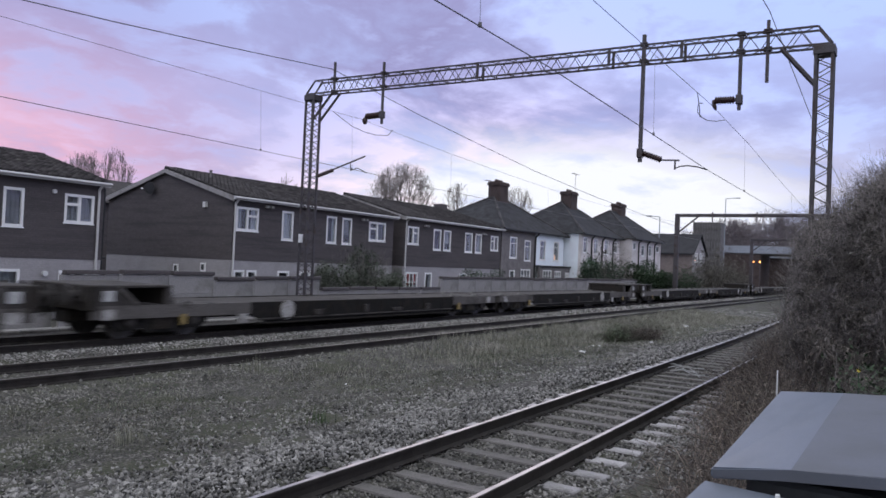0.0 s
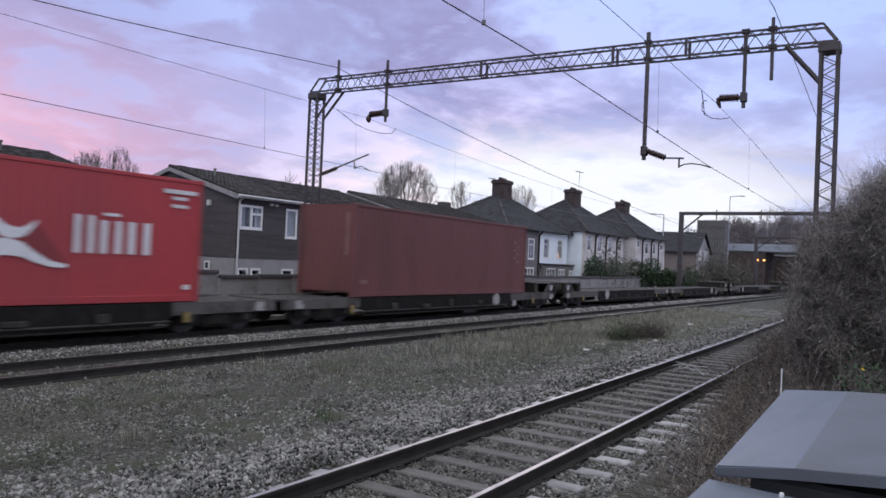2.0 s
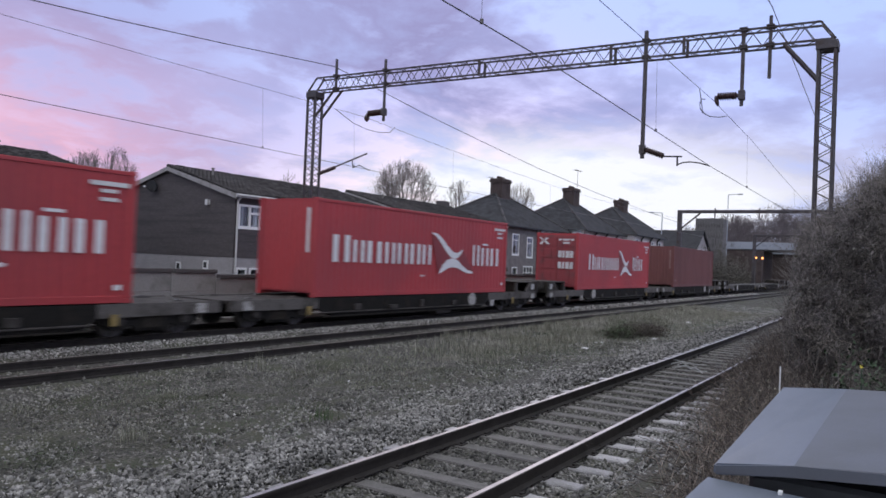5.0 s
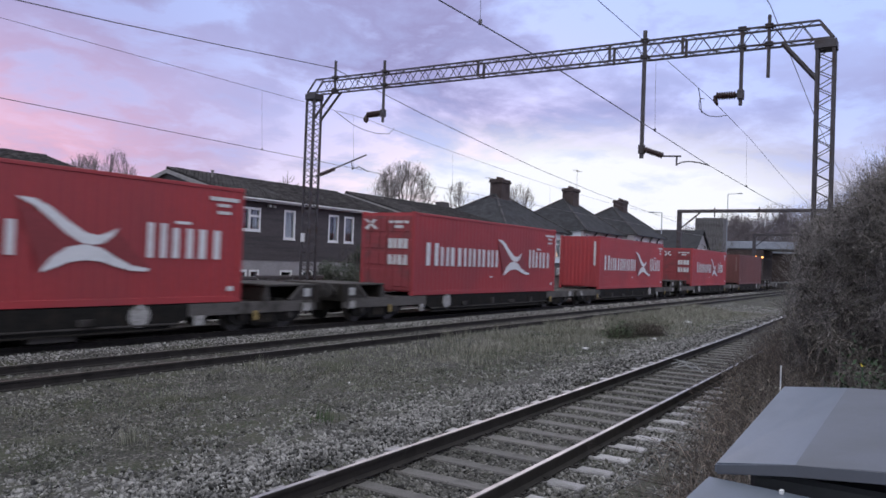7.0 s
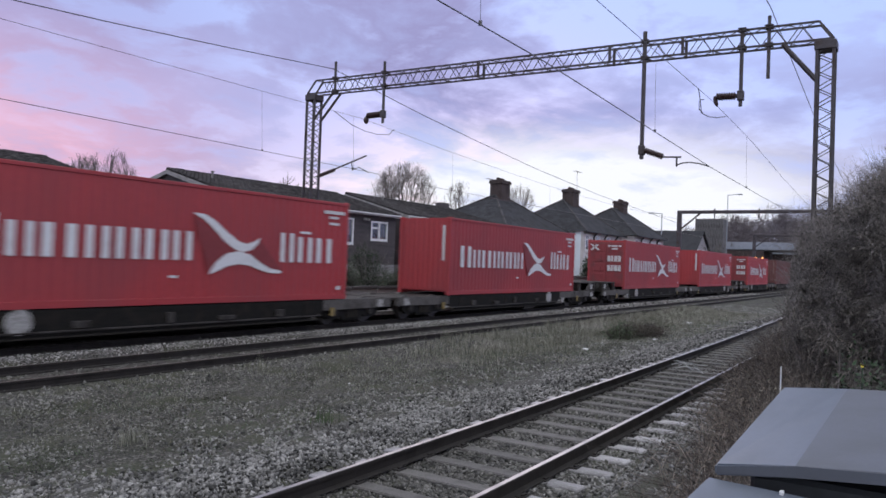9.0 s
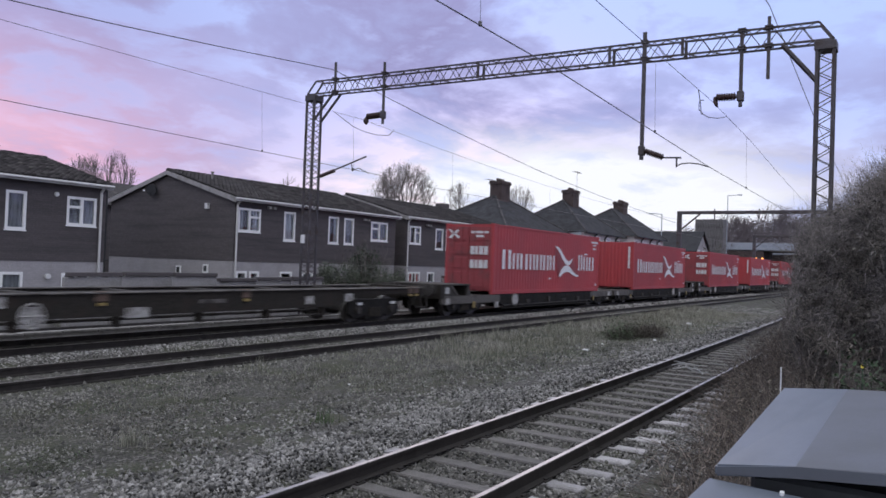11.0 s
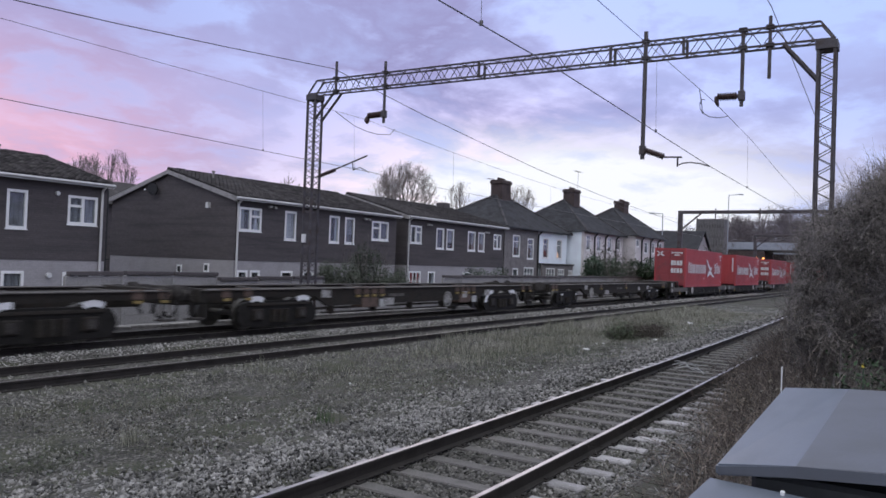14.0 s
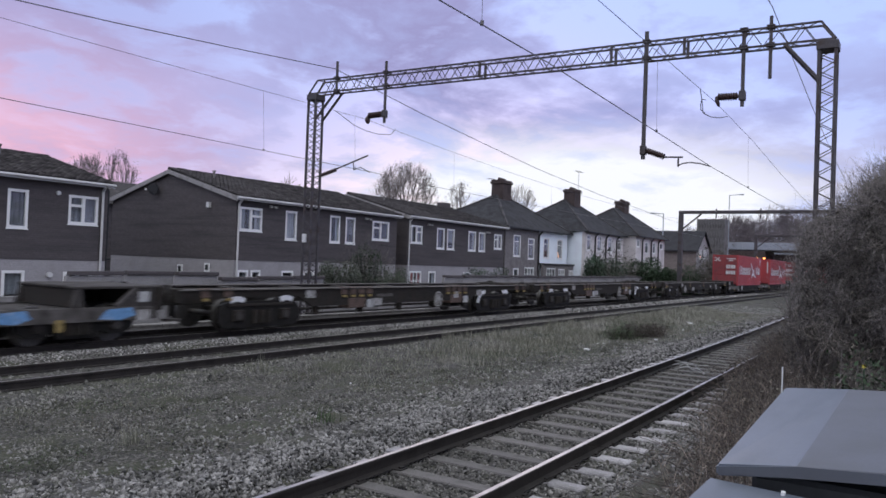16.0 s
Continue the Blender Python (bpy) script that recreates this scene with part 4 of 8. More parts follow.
    part("end_bulkhead", boxed(x1 - 2.1, x1 - 2.0, -1.05, 1.05, top, top + 0.4), M["wagon"], w)
    bogie_parts(w, x0 + 1.9, wheel_me)
    bogie_parts(w, x1 - 2.0, wheel_me)
    buffers(w, x1, 1, 1.06)
    bm = bmesh.new()
    rod(bm, (x1, 0, 1.0), (x1 + 0.5, 0, 0.98), 0.05)
    rod(bm, (x1 + 0.15, 0.3, 0.95), (x1 + 0.5, 0.25, 0.55), 0.03)
    part("coupling", bm, M["bogie"], w, "screw coupling and brake hose")
    for s in (-1, 1):
        bm = bmesh.new()
        disc(bm, (x1 - 6.1, s * 1.22, top - 0.24), (0, 1, 0), 0.27, 0.02, 18)
        part("handbrake_wheel", bm, M["dim_mark"], w, "grimy round handbrake wheel")
        for xb in (x0 + 3.0, x1 - 2.5):
            part("yellow_mark", boxed(xb - 0.09, xb + 0.09, s * 1.215 - 0.01, s * 1.215 + 0.01, top - 0.5, top - 0.24), M["yellow"], w, "yellow lifting mark")
        for xb, zb in ((x1 - 0.5, -0.2), (x1 - 4.4, -0.42), (x0 + 0.6, -0.16)):
            part("data_panel", boxed(xb - 0.16, xb + 0.16, s * 1.215 - 0.012, s * 1.215 + 0.012, top + zb - 0.12, top + zb + 0.12), M["dim_mark"], w, "pale data panel")
    for xb in (x0 + 6.0, x1 - 9.0):
        bm = bmesh.new()
        rod(bm, (xb, -0.75, top - 0.5), (xb + 1.1, -0.75, top - 0.5), 0.18, 12)
        part("air_tank", bm, M["bogie"], w)
    bm = bmesh.new()
    box(bm, x1 - 8.6, x1 - 7.6, -1.17, -0.8, top - 0.72, top - 0.5)
    part("brake_box", bm, M["wagon_deck"], w)
    for xb in (3.05, 9.3, 15.3):
        for s in (-1, 1):
            part("twistlock", boxed(xb - 0.09, xb + 0.09, s * 1.1 - 0.09, s * 1.1 + 0.09, top - 0.012, top + 0.01, 0.004), M["bogie"], w)
    if graffiti:
        for k, (a, b) in enumerate(((x1 - 3.9, x1 - 3.1), (x1 - 1.6, x1 - 0.7))):
            bm = bmesh.new()
            ribbon(bm, [(a, top - 0.26), (a + 0.5, top - 0.3), (b, top - 0.2), (b - 0.1, top - 0.02), (a + 0.2, top - 0.05)], -1.206)
            part("graffiti", bm, M["graffiti"], w, "blue spray-paint patch")
    return w


def high_wagon(wheel_me, length, inset, covered):
    """An empty flat with a higher deck; covered: bogies with plated frames and bright wheel rims."""
    label = "empty dark container flat with plated bogies and yellow brackets" if covered else "empty dark container flat with open bogies and a handbrake wheel"
    w = thing("container_wagon", label, "wagon", group="wagons of the train")
    top = 1.14
    x0, x1 = 0.5, length - 0.5
    for s in (-1, 1):
        y = s * 1.16
        bm = bmesh.new()
        prism(bm, [(x0 + 0.1, top), (x0 + 0.1, top - 0.17), (x0 + inset + 1.4, top - 0.2), (x0 + inset + 2.0, top - 0.52), (x1 - inset - 2.0, top - 0.52), (x1 - inset - 1.4, top - 0.2), (x1 - 0.1, top - 0.17), (x1 - 0.1, top)], y - 0.06, y + 0.06, "y")
        part("side_beam", bm, M["wagon"], w)
        part("top_flange", boxed(x0 + 0.05, x1 - 0.05, y - 0.13, y + 0.13, top, top + 0.03, 0.006), M["dusty"], w, "dusty upper flange")
    for k in range(8):
        xb = x0 + 0.8 + k * (x1 - x0 - 1.6) / 7
        part("cross_beam", boxed(xb - 0.13, xb + 0.13, -1.0, 1.0, top - 0.16, top - 0.01, 0.012), M["wagon_deck"], w)
    part("centre_sill", boxed(x0 + 0.1, x1 - 0.1, -0.28, 0.28, top - 0.42, top - 0.02, 0.02), M["wagon"], w)
    for x, way in ((x0, -1), (x1 - 0.22, 1)):
        part("headstock", boxed(x, x + 0.22, -1.25, 1.25, top - 0.3, top + 0.06, 0.02), M["wagon"], w)
        bm = bmesh.new()
        e = x if way < 0 else x + 0.22
        rod(bm, (e, 0, 0.98), (e + way * 0.48, 0, 0.95), 0.05)
        rod(bm, (e, 0.3, 0.9), (e + way * 0.3, 0.25, 0.5), 0.03)
        part("coupling", bm, M["bogie"], w)
    for xc in (x0 + inset, x1 - inset):
        b = bogie_parts(w, xc, wheel_me, 0.46, "oily black bogie with pale wheel rims")
        if covered:
            bm = bmesh.new()
            prism(bm, [(xc - 1.5, 0.32), (xc - 1.36, 0.16), (xc - 0.5, 0.12), (xc + 0.5, 0.12), (xc + 1.36, 0.16), (xc + 1.5, 0.32), (xc + 1.5, 0.56), (xc + 1.36, 0.76), (xc + 1.1, 0.84), (xc - 1.1, 0.84), (xc - 1.36, 0.76), (xc - 1.5, 0.56)], -1.2, -1.12, "y")
            part("bogie_cover", bm, M["bogie"], b, "black plated bogie side")
            for k in (-0.85, 0.85):
                part("axle_box", boxed(xc + k - 0.2, xc + k + 0.2, -1.27, -1.2, 0.3, 0.62, 0.03), M["wagon"], b)
                bm = bmesh.new()
                disc(bm, (xc + k, -1.28, 0.46), (0, 1, 0), 0.11, 0.02, 12)
                part("axle_cap", bm, M["wagon_deck"], b)
            bm = bmesh.new()
            for k in (-0.24, 0, 0.24):
                rod(bm, (xc + k, -1.22, 0.24), (xc + k, -1.22, 0.6), 0.1, 8)
            part("spring", bm, M["wagon"], b)
            part("damper", boxed(xc - 1.2, xc + 1.2, -1.25, -1.2, 0.7, 0.78, 0.015), M["wagon"], b)
            for k in (-0.9, 0.9):
                # the guard over the inner wheel of the leading bogie reaches far down
                a_lo, a_hi = (82, 172) if xc > 10 and k < 0 else (62, 118)
                bm = bmesh.new()
                n = 10
                for i in range(n):
                    a0, a1 = radians(a_lo + (a_hi - a_lo) * i / n), radians(a_lo + (a_hi - a_lo) * (i + 1) / n)
                    rim = [(xc + k + r * math.cos(a), yv, 0.4 + r * math.sin(a)) for yv in (-1.24, -1.15) for r, a in ((0.58, a0), (0.58, a1), (0.44, a1), (0.44, a0))]
                    quad(bm, *rim[:4])
                    quad(bm, rim[0], rim[1], rim[5], rim[4])
                part("mudguard", bm, M["white_mark"], b, "pale curved wheel guard")
        else:
            for k in (-0.9, 0.9):
                bm = bmesh.new()
                box(bm, xc + k - 0.12, xc + k + 0.12, -1.17, -1.13, 0.62, 0.7)
                part("axle_label", bm, M["grey_mark"], b, "pale paint mark")
    buffers(w, x0, -1, 1.06)
    buffers(w, x1, 1, 1.06)
    # yellow spigot brackets in pairs at the ends and in fours along the beam, boxes hung below the fours
    if covered:
        brackets = ((x0 + 1.27, 2, 0.74), (x1 - 0.5, 2, 0.72), (x0 + 6.9, 4, 0.42), (x0 + 12.95, 4, 0.42))
    else:
        brackets = ((x0 + 0.65, 2, 0.36), (x1 - 0.65, 2, 0.36), (x0 + 7.0, 1, 0.3), (x0 + 11.2, 1, 0.3))
    for xb, n, gap in brackets:
        for k in range(n):
            u = xb + (k - (n - 1) / 2) * gap
            part("yellow_bracket", boxed(u - 0.11, u + 0.11, -1.27, -1.225, top - 0.27, top - 0.2, 0.008), M["yellow"], w, "dirty yellow spigot bracket")
            part("spigot", boxed(u - 0.15, u + 0.15, -1.25, -1.1, top - 0.18, top + 0.05, 0.012), M["rust_box"], w, "rusty container spigot")
        if n == 4:
            part("hanging_box", boxed(xb - 0.42, xb + 0.42, -1.24, -0.8, top - 0.62, top - 0.3, 0.02), M["rust_box"], w, "rusty brown equipment box")
            part("data_panel", boxed(xb + 0.52, xb + 0.86, -1.245, -1.225, top - 0.62, top - 0.36), M["label_plate"], w, "pale data panel")
    xw = x0 + (11.6 if covered else 5.47)
    bm = bmesh.new()
    for i in range(18):
        a0, a1 = i * 0.349, (i + 1) * 0.349
        rod(bm, (xw + 0.26 * math.cos(a0), -1.27, top - 0.44 + 0.26 * math.sin(a0)), (xw + 0.26 * math.cos(a1), -1.27, top - 0.44 + 0.26 * math.sin(a1)), 0.025, 5)
    for i in range(3):
        rod(bm, (xw - 0.26 * math.cos(i * 1.047), -1.27, top - 0.44 - 0.26 * math.sin(i * 1.047)), (xw + 0.26 * math.cos(i * 1.047), -1.27, top - 0.44 + 0.26 * math.sin(i * 1.047)), 0.018, 5)
    disc(bm, (xw, -1.24, top - 0.44), (0, 1, 0), 0.2, 0.012, 18)
    part("handbrake_wheel", bm, M["dim_mark"], w, "pale round handbrake wheel")
    xt = x0 + (7.9 if covered else 9.6)
    bm = bmesh.new()
    rod(bm, (xt, -1.05, top - 0.24), (xt + 0.06, -1.05, top - 0.24), 0.1, 12, 0.18)
    rod(bm, (xt + 0.06, -1.05, top - 0.24), (xt + 0.92, -1.05, top - 0.24), 0.18, 14)
    rod(bm, (xt + 0.92, -1.05, top - 0.24), (xt + 0.98, -1.05, top - 0.24), 0.18, 12, 0.1)
    part("air_tank", bm, M["dusty"], w, "dusty grey air tank")
    for xb, zb, hw in ((x0 + 4.75, -0.14, 0.2), (x0 + 7.9, -0.45, 0.3), (x1 - 6.0, -0.3, 0.17), (x1 - 4.2, -0.25, 0.2)):
        part("data_panel", boxed(xb - hw, xb + hw, -1.245, -1.225, top + zb - 0.12, top + zb + 0.12), M["dim_mark"], w, "pale data panel")
    # brake rigging and pipes under the frame
    for k in range(5):
        xr = x0 + 5.2 + k * (x1 - x0 - 10.4) / 4
        part("bracket", boxed(xr - 0.06, xr + 0.06, -1.12, -0.9, top - 0.78, top - 0.5, 0.01), M["wagon"], w)
    bm = bmesh.new()
    rod(bm, (x0 + 4.8, -1.0, top - 0.74), (x1 - 4.8, -1.0, top - 0.76), 0.03, 6)
    rod(bm, (x0 + 4.8, -0.7, top - 0.62), (x1 - 4.8, -0.7, top - 0.64), 0.04, 6)
    part("brake_rod", bm, M["wagon_deck"], w)
    # lever and hoses at each end
    for e, way in ((x0, -1), (x1, 1)):
        bm = bmesh.new()
        for k in range(6):
            u, v = k / 6, (k + 1) / 6
            rod(bm, (e + way * 0.45 * u, -0.5, top - 0.25 - 0.45 * math.sin(u * 2.4)), (e + way * 0.45 * v, -0.5, top - 0.25 - 0.45 * math.sin(v * 2.4)), 0.03, 6)
        part("brake_hose", bm, M["bogie"], w)
        part("end_step", boxed(e - 0.22, e + 0.22, -1.26, -1.0, 0.42, 0.46), M["wagon_deck"], w)
        for q in (-0.2, 0.2):
            part("step_hanger", boxed(e + q - 0.015, e + q + 0.015, -1.25, -1.22, 0.44, top - 0.2), M["wagon_deck"], w)
    return w


def build_train():
    wheel_me = wheel_mesh()
    base = low_wagon(wheel_me)
    used = False
    # twin halves; odd ones carry their raised end at the front
    for i in range(0, 13):
        w = copy_thing(base, pose(0, 0, 0)) if used else base
        used = True
        edge = 3.5 + 19.3 * i
        MOVERS.append((w, edge, CENTRE, FAR_Z, 0) if i % 2 else (w, edge + PITCH, CENTRE, FAR_Z, 180))
    MOVERS.append((high_wagon(wheel_me, 20.65, 2.65, False), -17.35, CENTRE, FAR_Z, 0))
    r2 = high_wagon(wheel_me, 19.9, 2.85, True)
    MOVERS.append((r2, -38.2, CENTRE, FAR_Z, 0))
    MOVERS.append((copy_thing(r2, pose(0, 0, 0)), -57.95, CENTRE, FAR_Z, 0))
    g = low_wagon(wheel_me, True)
    MOVERS.append((g, -57.3 - PITCH, CENTRE, FAR_Z, 0))
    MOVERS.append((copy_thing(base, pose(0, 0, 0)), -57.3 - PITCH, CENTRE, FAR_Z, 180))
    red = "bright red corrugated forty-foot shipping container with white company markings"
    for i, x9, doors in ((0, 7.99, True), (1, 26.25, False), (2, 46.4, True), (3, 64.65, False), (4, 84.9, True)):
        container(red, "red", doors, True, x9)
    container("plain maroon corrugated forty-foot shipping container, faded", "maroon", False, False, 103.07)


build_train()


# ---- overhead line ----
GX = 20.73      # the lattice portal over all tracks
G2X = 72.0      # the next portal, of plain girder


def lattice(bm, a, b, half_u, half_v, u, v, panels, r):
    """Zigzag bracing on the four faces between a and b; u, v: unit vectors across."""
    a, b = Vector(a), Vector(b)
    u, v = Vector(u), Vector(v)
    for su, sv, along in ((1, 1, u), (-1, 1, u), (1, 1, v), (1, -1, v)):
        for k in range(panels):
            p, q = a.lerp(b, k / panels), a.lerp(b, (k + 0.5) / panels)
            w = a.lerp(b, (k + 1) / panels)
            if along is u:      # faces at +-u, running across v
                c, d = u * half_u * su, v * half_v
            else:
                c, d = v * half_v * sv, u * half_u
            rod(bm, p + c - d, q + c + d, r, 4)
            rod(bm, q + c + d, w + c - d, r, 4)


def insulator(bm, a, b, r=0.085, n=8):
    a, b = Vector(a), Vector(b)
    # one turned body: a core with n sheds
    q, length = (b - a).to_track_quat("Z", "Y"), (b - a).length
    prof = [(0.0, r * 0.5)]
    for k in range(n):
        z = (k + 0.2) / n
        prof += [(z, r * 0.68), (z + 0.25 / n, r), (z + 0.45 / n, r), (z + 0.6 / n, r * 0.68)]
    prof.append((1.0, r * 0.5))
    rings = [[bm.verts.new(a + q @ Vector((rad * math.cos(i * 0.5236), rad * math.sin(i * 0.5236), z * length))) for i in range(12)] for z, rad in prof]
    for lo, hi in zip(rings, rings[1:]):
        for i in range(12):
            bm.faces.new((lo[i], lo[(i + 1) % 12], hi[(i + 1) % 12], hi[i]))
    bm.faces.new(rings[0][::-1])
    bm.faces.new(rings[-1])


def build_portal():
    g = thing("overhead_line_portal", "dark lattice steel portal spanning three tracks", "gantry", at=pose(GX, 0, 0))
    st = M["steel_gantry"]
    yl, yr, half = 19.51, 2.11, 0.19

    def beam_z(y):
        return 8.04 + (y - yr) / (yl - yr) * 0.26
    for y, top in ((yl, beam_z(yl)), (yr, beam_z(yr))):
        mast = part("mast", boxed(-0.25, 0.25, y - 0.25, y + 0.25, top - 0.22, top + 0.0, 0.01), st, g, "square lattice mast")
        for sx in (-1, 1):
            for sy in (-1, 1):
                bm = bmesh.new()
                x, yy = sx * half, y + sy * half
                box(bm, x - 0.035, x + 0.035, yy - 0.035, yy + 0.035, -0.6, top)
                part("mast_chord", bm, st, mast)
        bm = bmesh.new()
        lattice(bm, (0, y, -0.3), (0, y, top - 0.1), half, half, (1, 0, 0), (0, 1, 0), 19, 0.014)
        part("mast_bracing", bm, st, mast)
        part("footing", boxed(-0.45, 0.45, y - 0.45, y + 0.45, -0.75, -0.3, 0.03), M["concrete"], mast, "concrete footing")
    # beam
    a, b = Vector((0, yr - half, beam_z(yr))), Vector((0, yl + half, beam_z(yl)))
    d = 0.5
    for sx in (-1, 1):
        bm = bmesh.new()
        rod(bm, a + Vector((sx * half, 0, 0.03)), b + Vector((sx * half, 0, 0.03)), 0.035, 4)
        part("lower_chord", bm, st, g)
        bm = bmesh.new()
        ta, tb = a + Vector((sx * half, 0.34, d)), b + Vector((sx * half, -0.42, d))
        rod(bm, ta, tb, 0.035, 4)
        rod(bm, ta, a + Vector((sx * half, 0, 0.03)), 0.035, 4)
        rod(bm, tb, b + Vector((sx * half, 0, 0.03)), 0.035, 4)
        part("upper_chord", bm, st, g)
    bm = bmesh.new()
    lattice(bm, a + Vector((0, 0.45, d / 2)), b + Vector((0, -0.45, d / 2)), half, d / 2 - 0.02, (1, 0, 0), (0, 0, 1), 27, 0.013)
    part("beam_bracing", bm, st, g)
    for y in (12.2, 7.75, 5.65):
        for sx in (-1, 1):
            part("splice_plate", boxed(sx * half - 0.03, sx * half + 0.03, y - 0.035, y + 0.035, beam_z(y), beam_z(y) + d), st, g)
    # knee braces
    for y, w in ((yl - half, -0.98), (yr + half, 0.8)):
        bm = bmesh.new()
        for sx in (-1, 1):
            rod(bm, (sx * half, y, beam_z(y) - 0.97), (sx * half, y + w, beam_z(y) + 0.03), 0.05, 6)
        part("knee_brace", bm, st, g)
    # drop tubes
    for y, lo, hi, r in ((6.69, 5.25, 8.87, 0.062), (4.08, 6.53, 8.6, 0.05), (3.42, 7.2, 8.83, 0.045), (18.26, 8.16, 9.38, 0.05), (15.98, 6.94, 9.12, 0.05)):
        bm = bmesh.new()
        rod(bm, (-0.26, y, lo), (-0.26, y, hi), r, 10)
        for z in (beam_z(y) - 0.03, beam_z(y) + 0.03, beam_z(y) + d - 0.06, beam_z(y) + d):
            box(bm, -0.34, -0.15, y - 0.1, y + 0.1, z, z + 0.035)
        part("drop_tube", bm, st, g, "vertical steel drop tube")
    # insulators and registration arms
    for pts, r in ((((-0.26, 6.6, 5.49), (-0.26, 6.08, 5.29)), 0.09), (((-0.26, 4.2, 6.815), (-0.26, 4.7, 6.83)), 0.11), (((-0.26, 16.1, 7.265), (-0.26, 16.68, 7.25)), 0.11), (((0, 19.1, 5.22), (0, 18.35, 5.42)), 0.075)):
        bm = bmesh.new()
        insulator(bm, *pts, r=r)
        part("insulator", bm, M["insulator"], g, "ribbed brown porcelain insulator")
    # clamps that hold the insulators to their tubes, and the pots hanging from their ends
    for y, z, w in ((6.69, 5.5, -1), (4.08, 6.81, 1), (15.98, 7.26, 1)):
        bm = bmesh.new()
        box(bm, -0.35, -0.17, y - 0.08, y + 0.08, z - 0.13, z + 0.13, 0.015)
        rod(bm, (-0.26, y, z), (-0.26, y + w * 0.14, z), 0.05, 8)
        part("insulator_clamp", bm, st, g)
    for y, z, lean, r in ((16.75, 7.23, -0.03, 0.1), (4.76, 6.83, -0.1, 0.055)):
        bm = bmesh.new()
        rod(bm, (-0.26, y - 0.06, z), (-0.26, y, z), 0.03, 6)
        for k in range(6):
            u, v = k / 6, (k + 1) / 6
            rod(bm, (-0.26, y + lean * u, z - 0.26 * u), (-0.26, y + lean * v, z - 0.26 * v), max(0.02, r * math.sin(0.3 + 2.5 * u)), 10, max(0.02, r * math.sin(0.3 + 2.5 * v)))
        part("hanging_insulator", bm, M["insulator"], g, "dark hanging insulator pot")
    bm = bmesh.new()
    rod(bm, (-0.26, 6.08, 5.28), (-0.26, 5.58, 5.255), 0.024)
    rod(bm, (-0.26, 5.7, 5.26), (-0.26, 5.7, 5.0), 0.025)
    arm = [(5.7, 5.03), (5.55, 5.09), (5.35, 5.1), (5.1, 5.06), (4.83, 4.97)]
    for (ya, za), (yb, zb) in zip(arm, arm[1:]):
        rod(bm, (-0.26, ya, za), (-0.26, yb, zb), 0.017)
    part("registration_arm", bm, st, g)
    bm = bmesh.new()
    rod(bm, (0, 19.25, 5.18), (0, 16.87, 5.87), 0.03)
    rod(bm, (0, 17.55, 5.67), (0, 17.5, 5.36), 0.02)
    rod(bm, (0, 17.5, 5.38), (0, 17.2, 5.46), 0.016)
    rod(bm, (0, 17.2, 5.46), (0, 16.75, 5.26), 0.016)
    part("registration_arm", bm, st, g)
    bm = bmesh.new()
    box(bm, -0.26, -0.2, 19.52, 19.7, 2.68, 3.0)
    part("number_plate", bm, M["white_mark"], g, "small white plate on the mast")


def build_girder_portal(x, yl, top, name_label):
    g = thing("overhead_line_portal", name_label, "gantry", at=pose(x, 0, 0))
    st = M["steel_gantry"]
    for y in (yl, 1.2):
        part("mast", boxed(-0.2, 0.2, y - 0.2, y + 0.2, -0.7, top - 0.3, 0.03), st, g, "plain steel column")
    part("beam", boxed(-0.2, 0.2, 1.0, yl + 0.2, top - 0.3, top, 0.03), st, g, "straight girder beam")
    bm = bmesh.new()
    rod(bm, (0, yl, top - 1.9), (0, yl - 1.9, top - 0.3), 0.08)
    part("knee_brace", bm, st, g)
    for y in (16.3, 12.4):
        bm = bmesh.new()
        rod(bm, (-0.24, y, top - 0.75), (-0.24, y, top + 0.15), 0.06)
        part("drop_tube", bm, st, g)


def wire(label, pts, r):
    """A wire along x through (x, y, z) points, as one thin tube."""
    bm = bmesh.new()
    rings = []
    for k, p in enumerate(pts):
        a, b = Vector(pts[max(k - 1, 0)]), Vector(pts[min(k + 1, len(pts) - 1)])
        q = (b - a).to_track_quat("Z", "Y")
        rings.append([bm.verts.new(Vector(p) + q @ Vector((r * math.cos(1.2566 * i), r * math.sin(1.2566 * i), 0))) for i in range(5)])
    for a, b in zip(rings, rings[1:]):
        for i in range(5):
            bm.faces.new((a[i], a[(i + 1) % 5], b[(i + 1) % 5], b[i]))
    solid("overhead_wire", bm, M["wire"], label, "wire", group="overhead wires")


def sag(x0, z0, x1, z1, depth, y0, y1, n=10):
    return [(x0 + (x1 - x0) * k / n, y0 + (y1 - y0) * k / n, z0 + (z1 - z0) * k / n - depth * 4 * (k / n) * (1 - k / n)) for k in range(n + 1)]


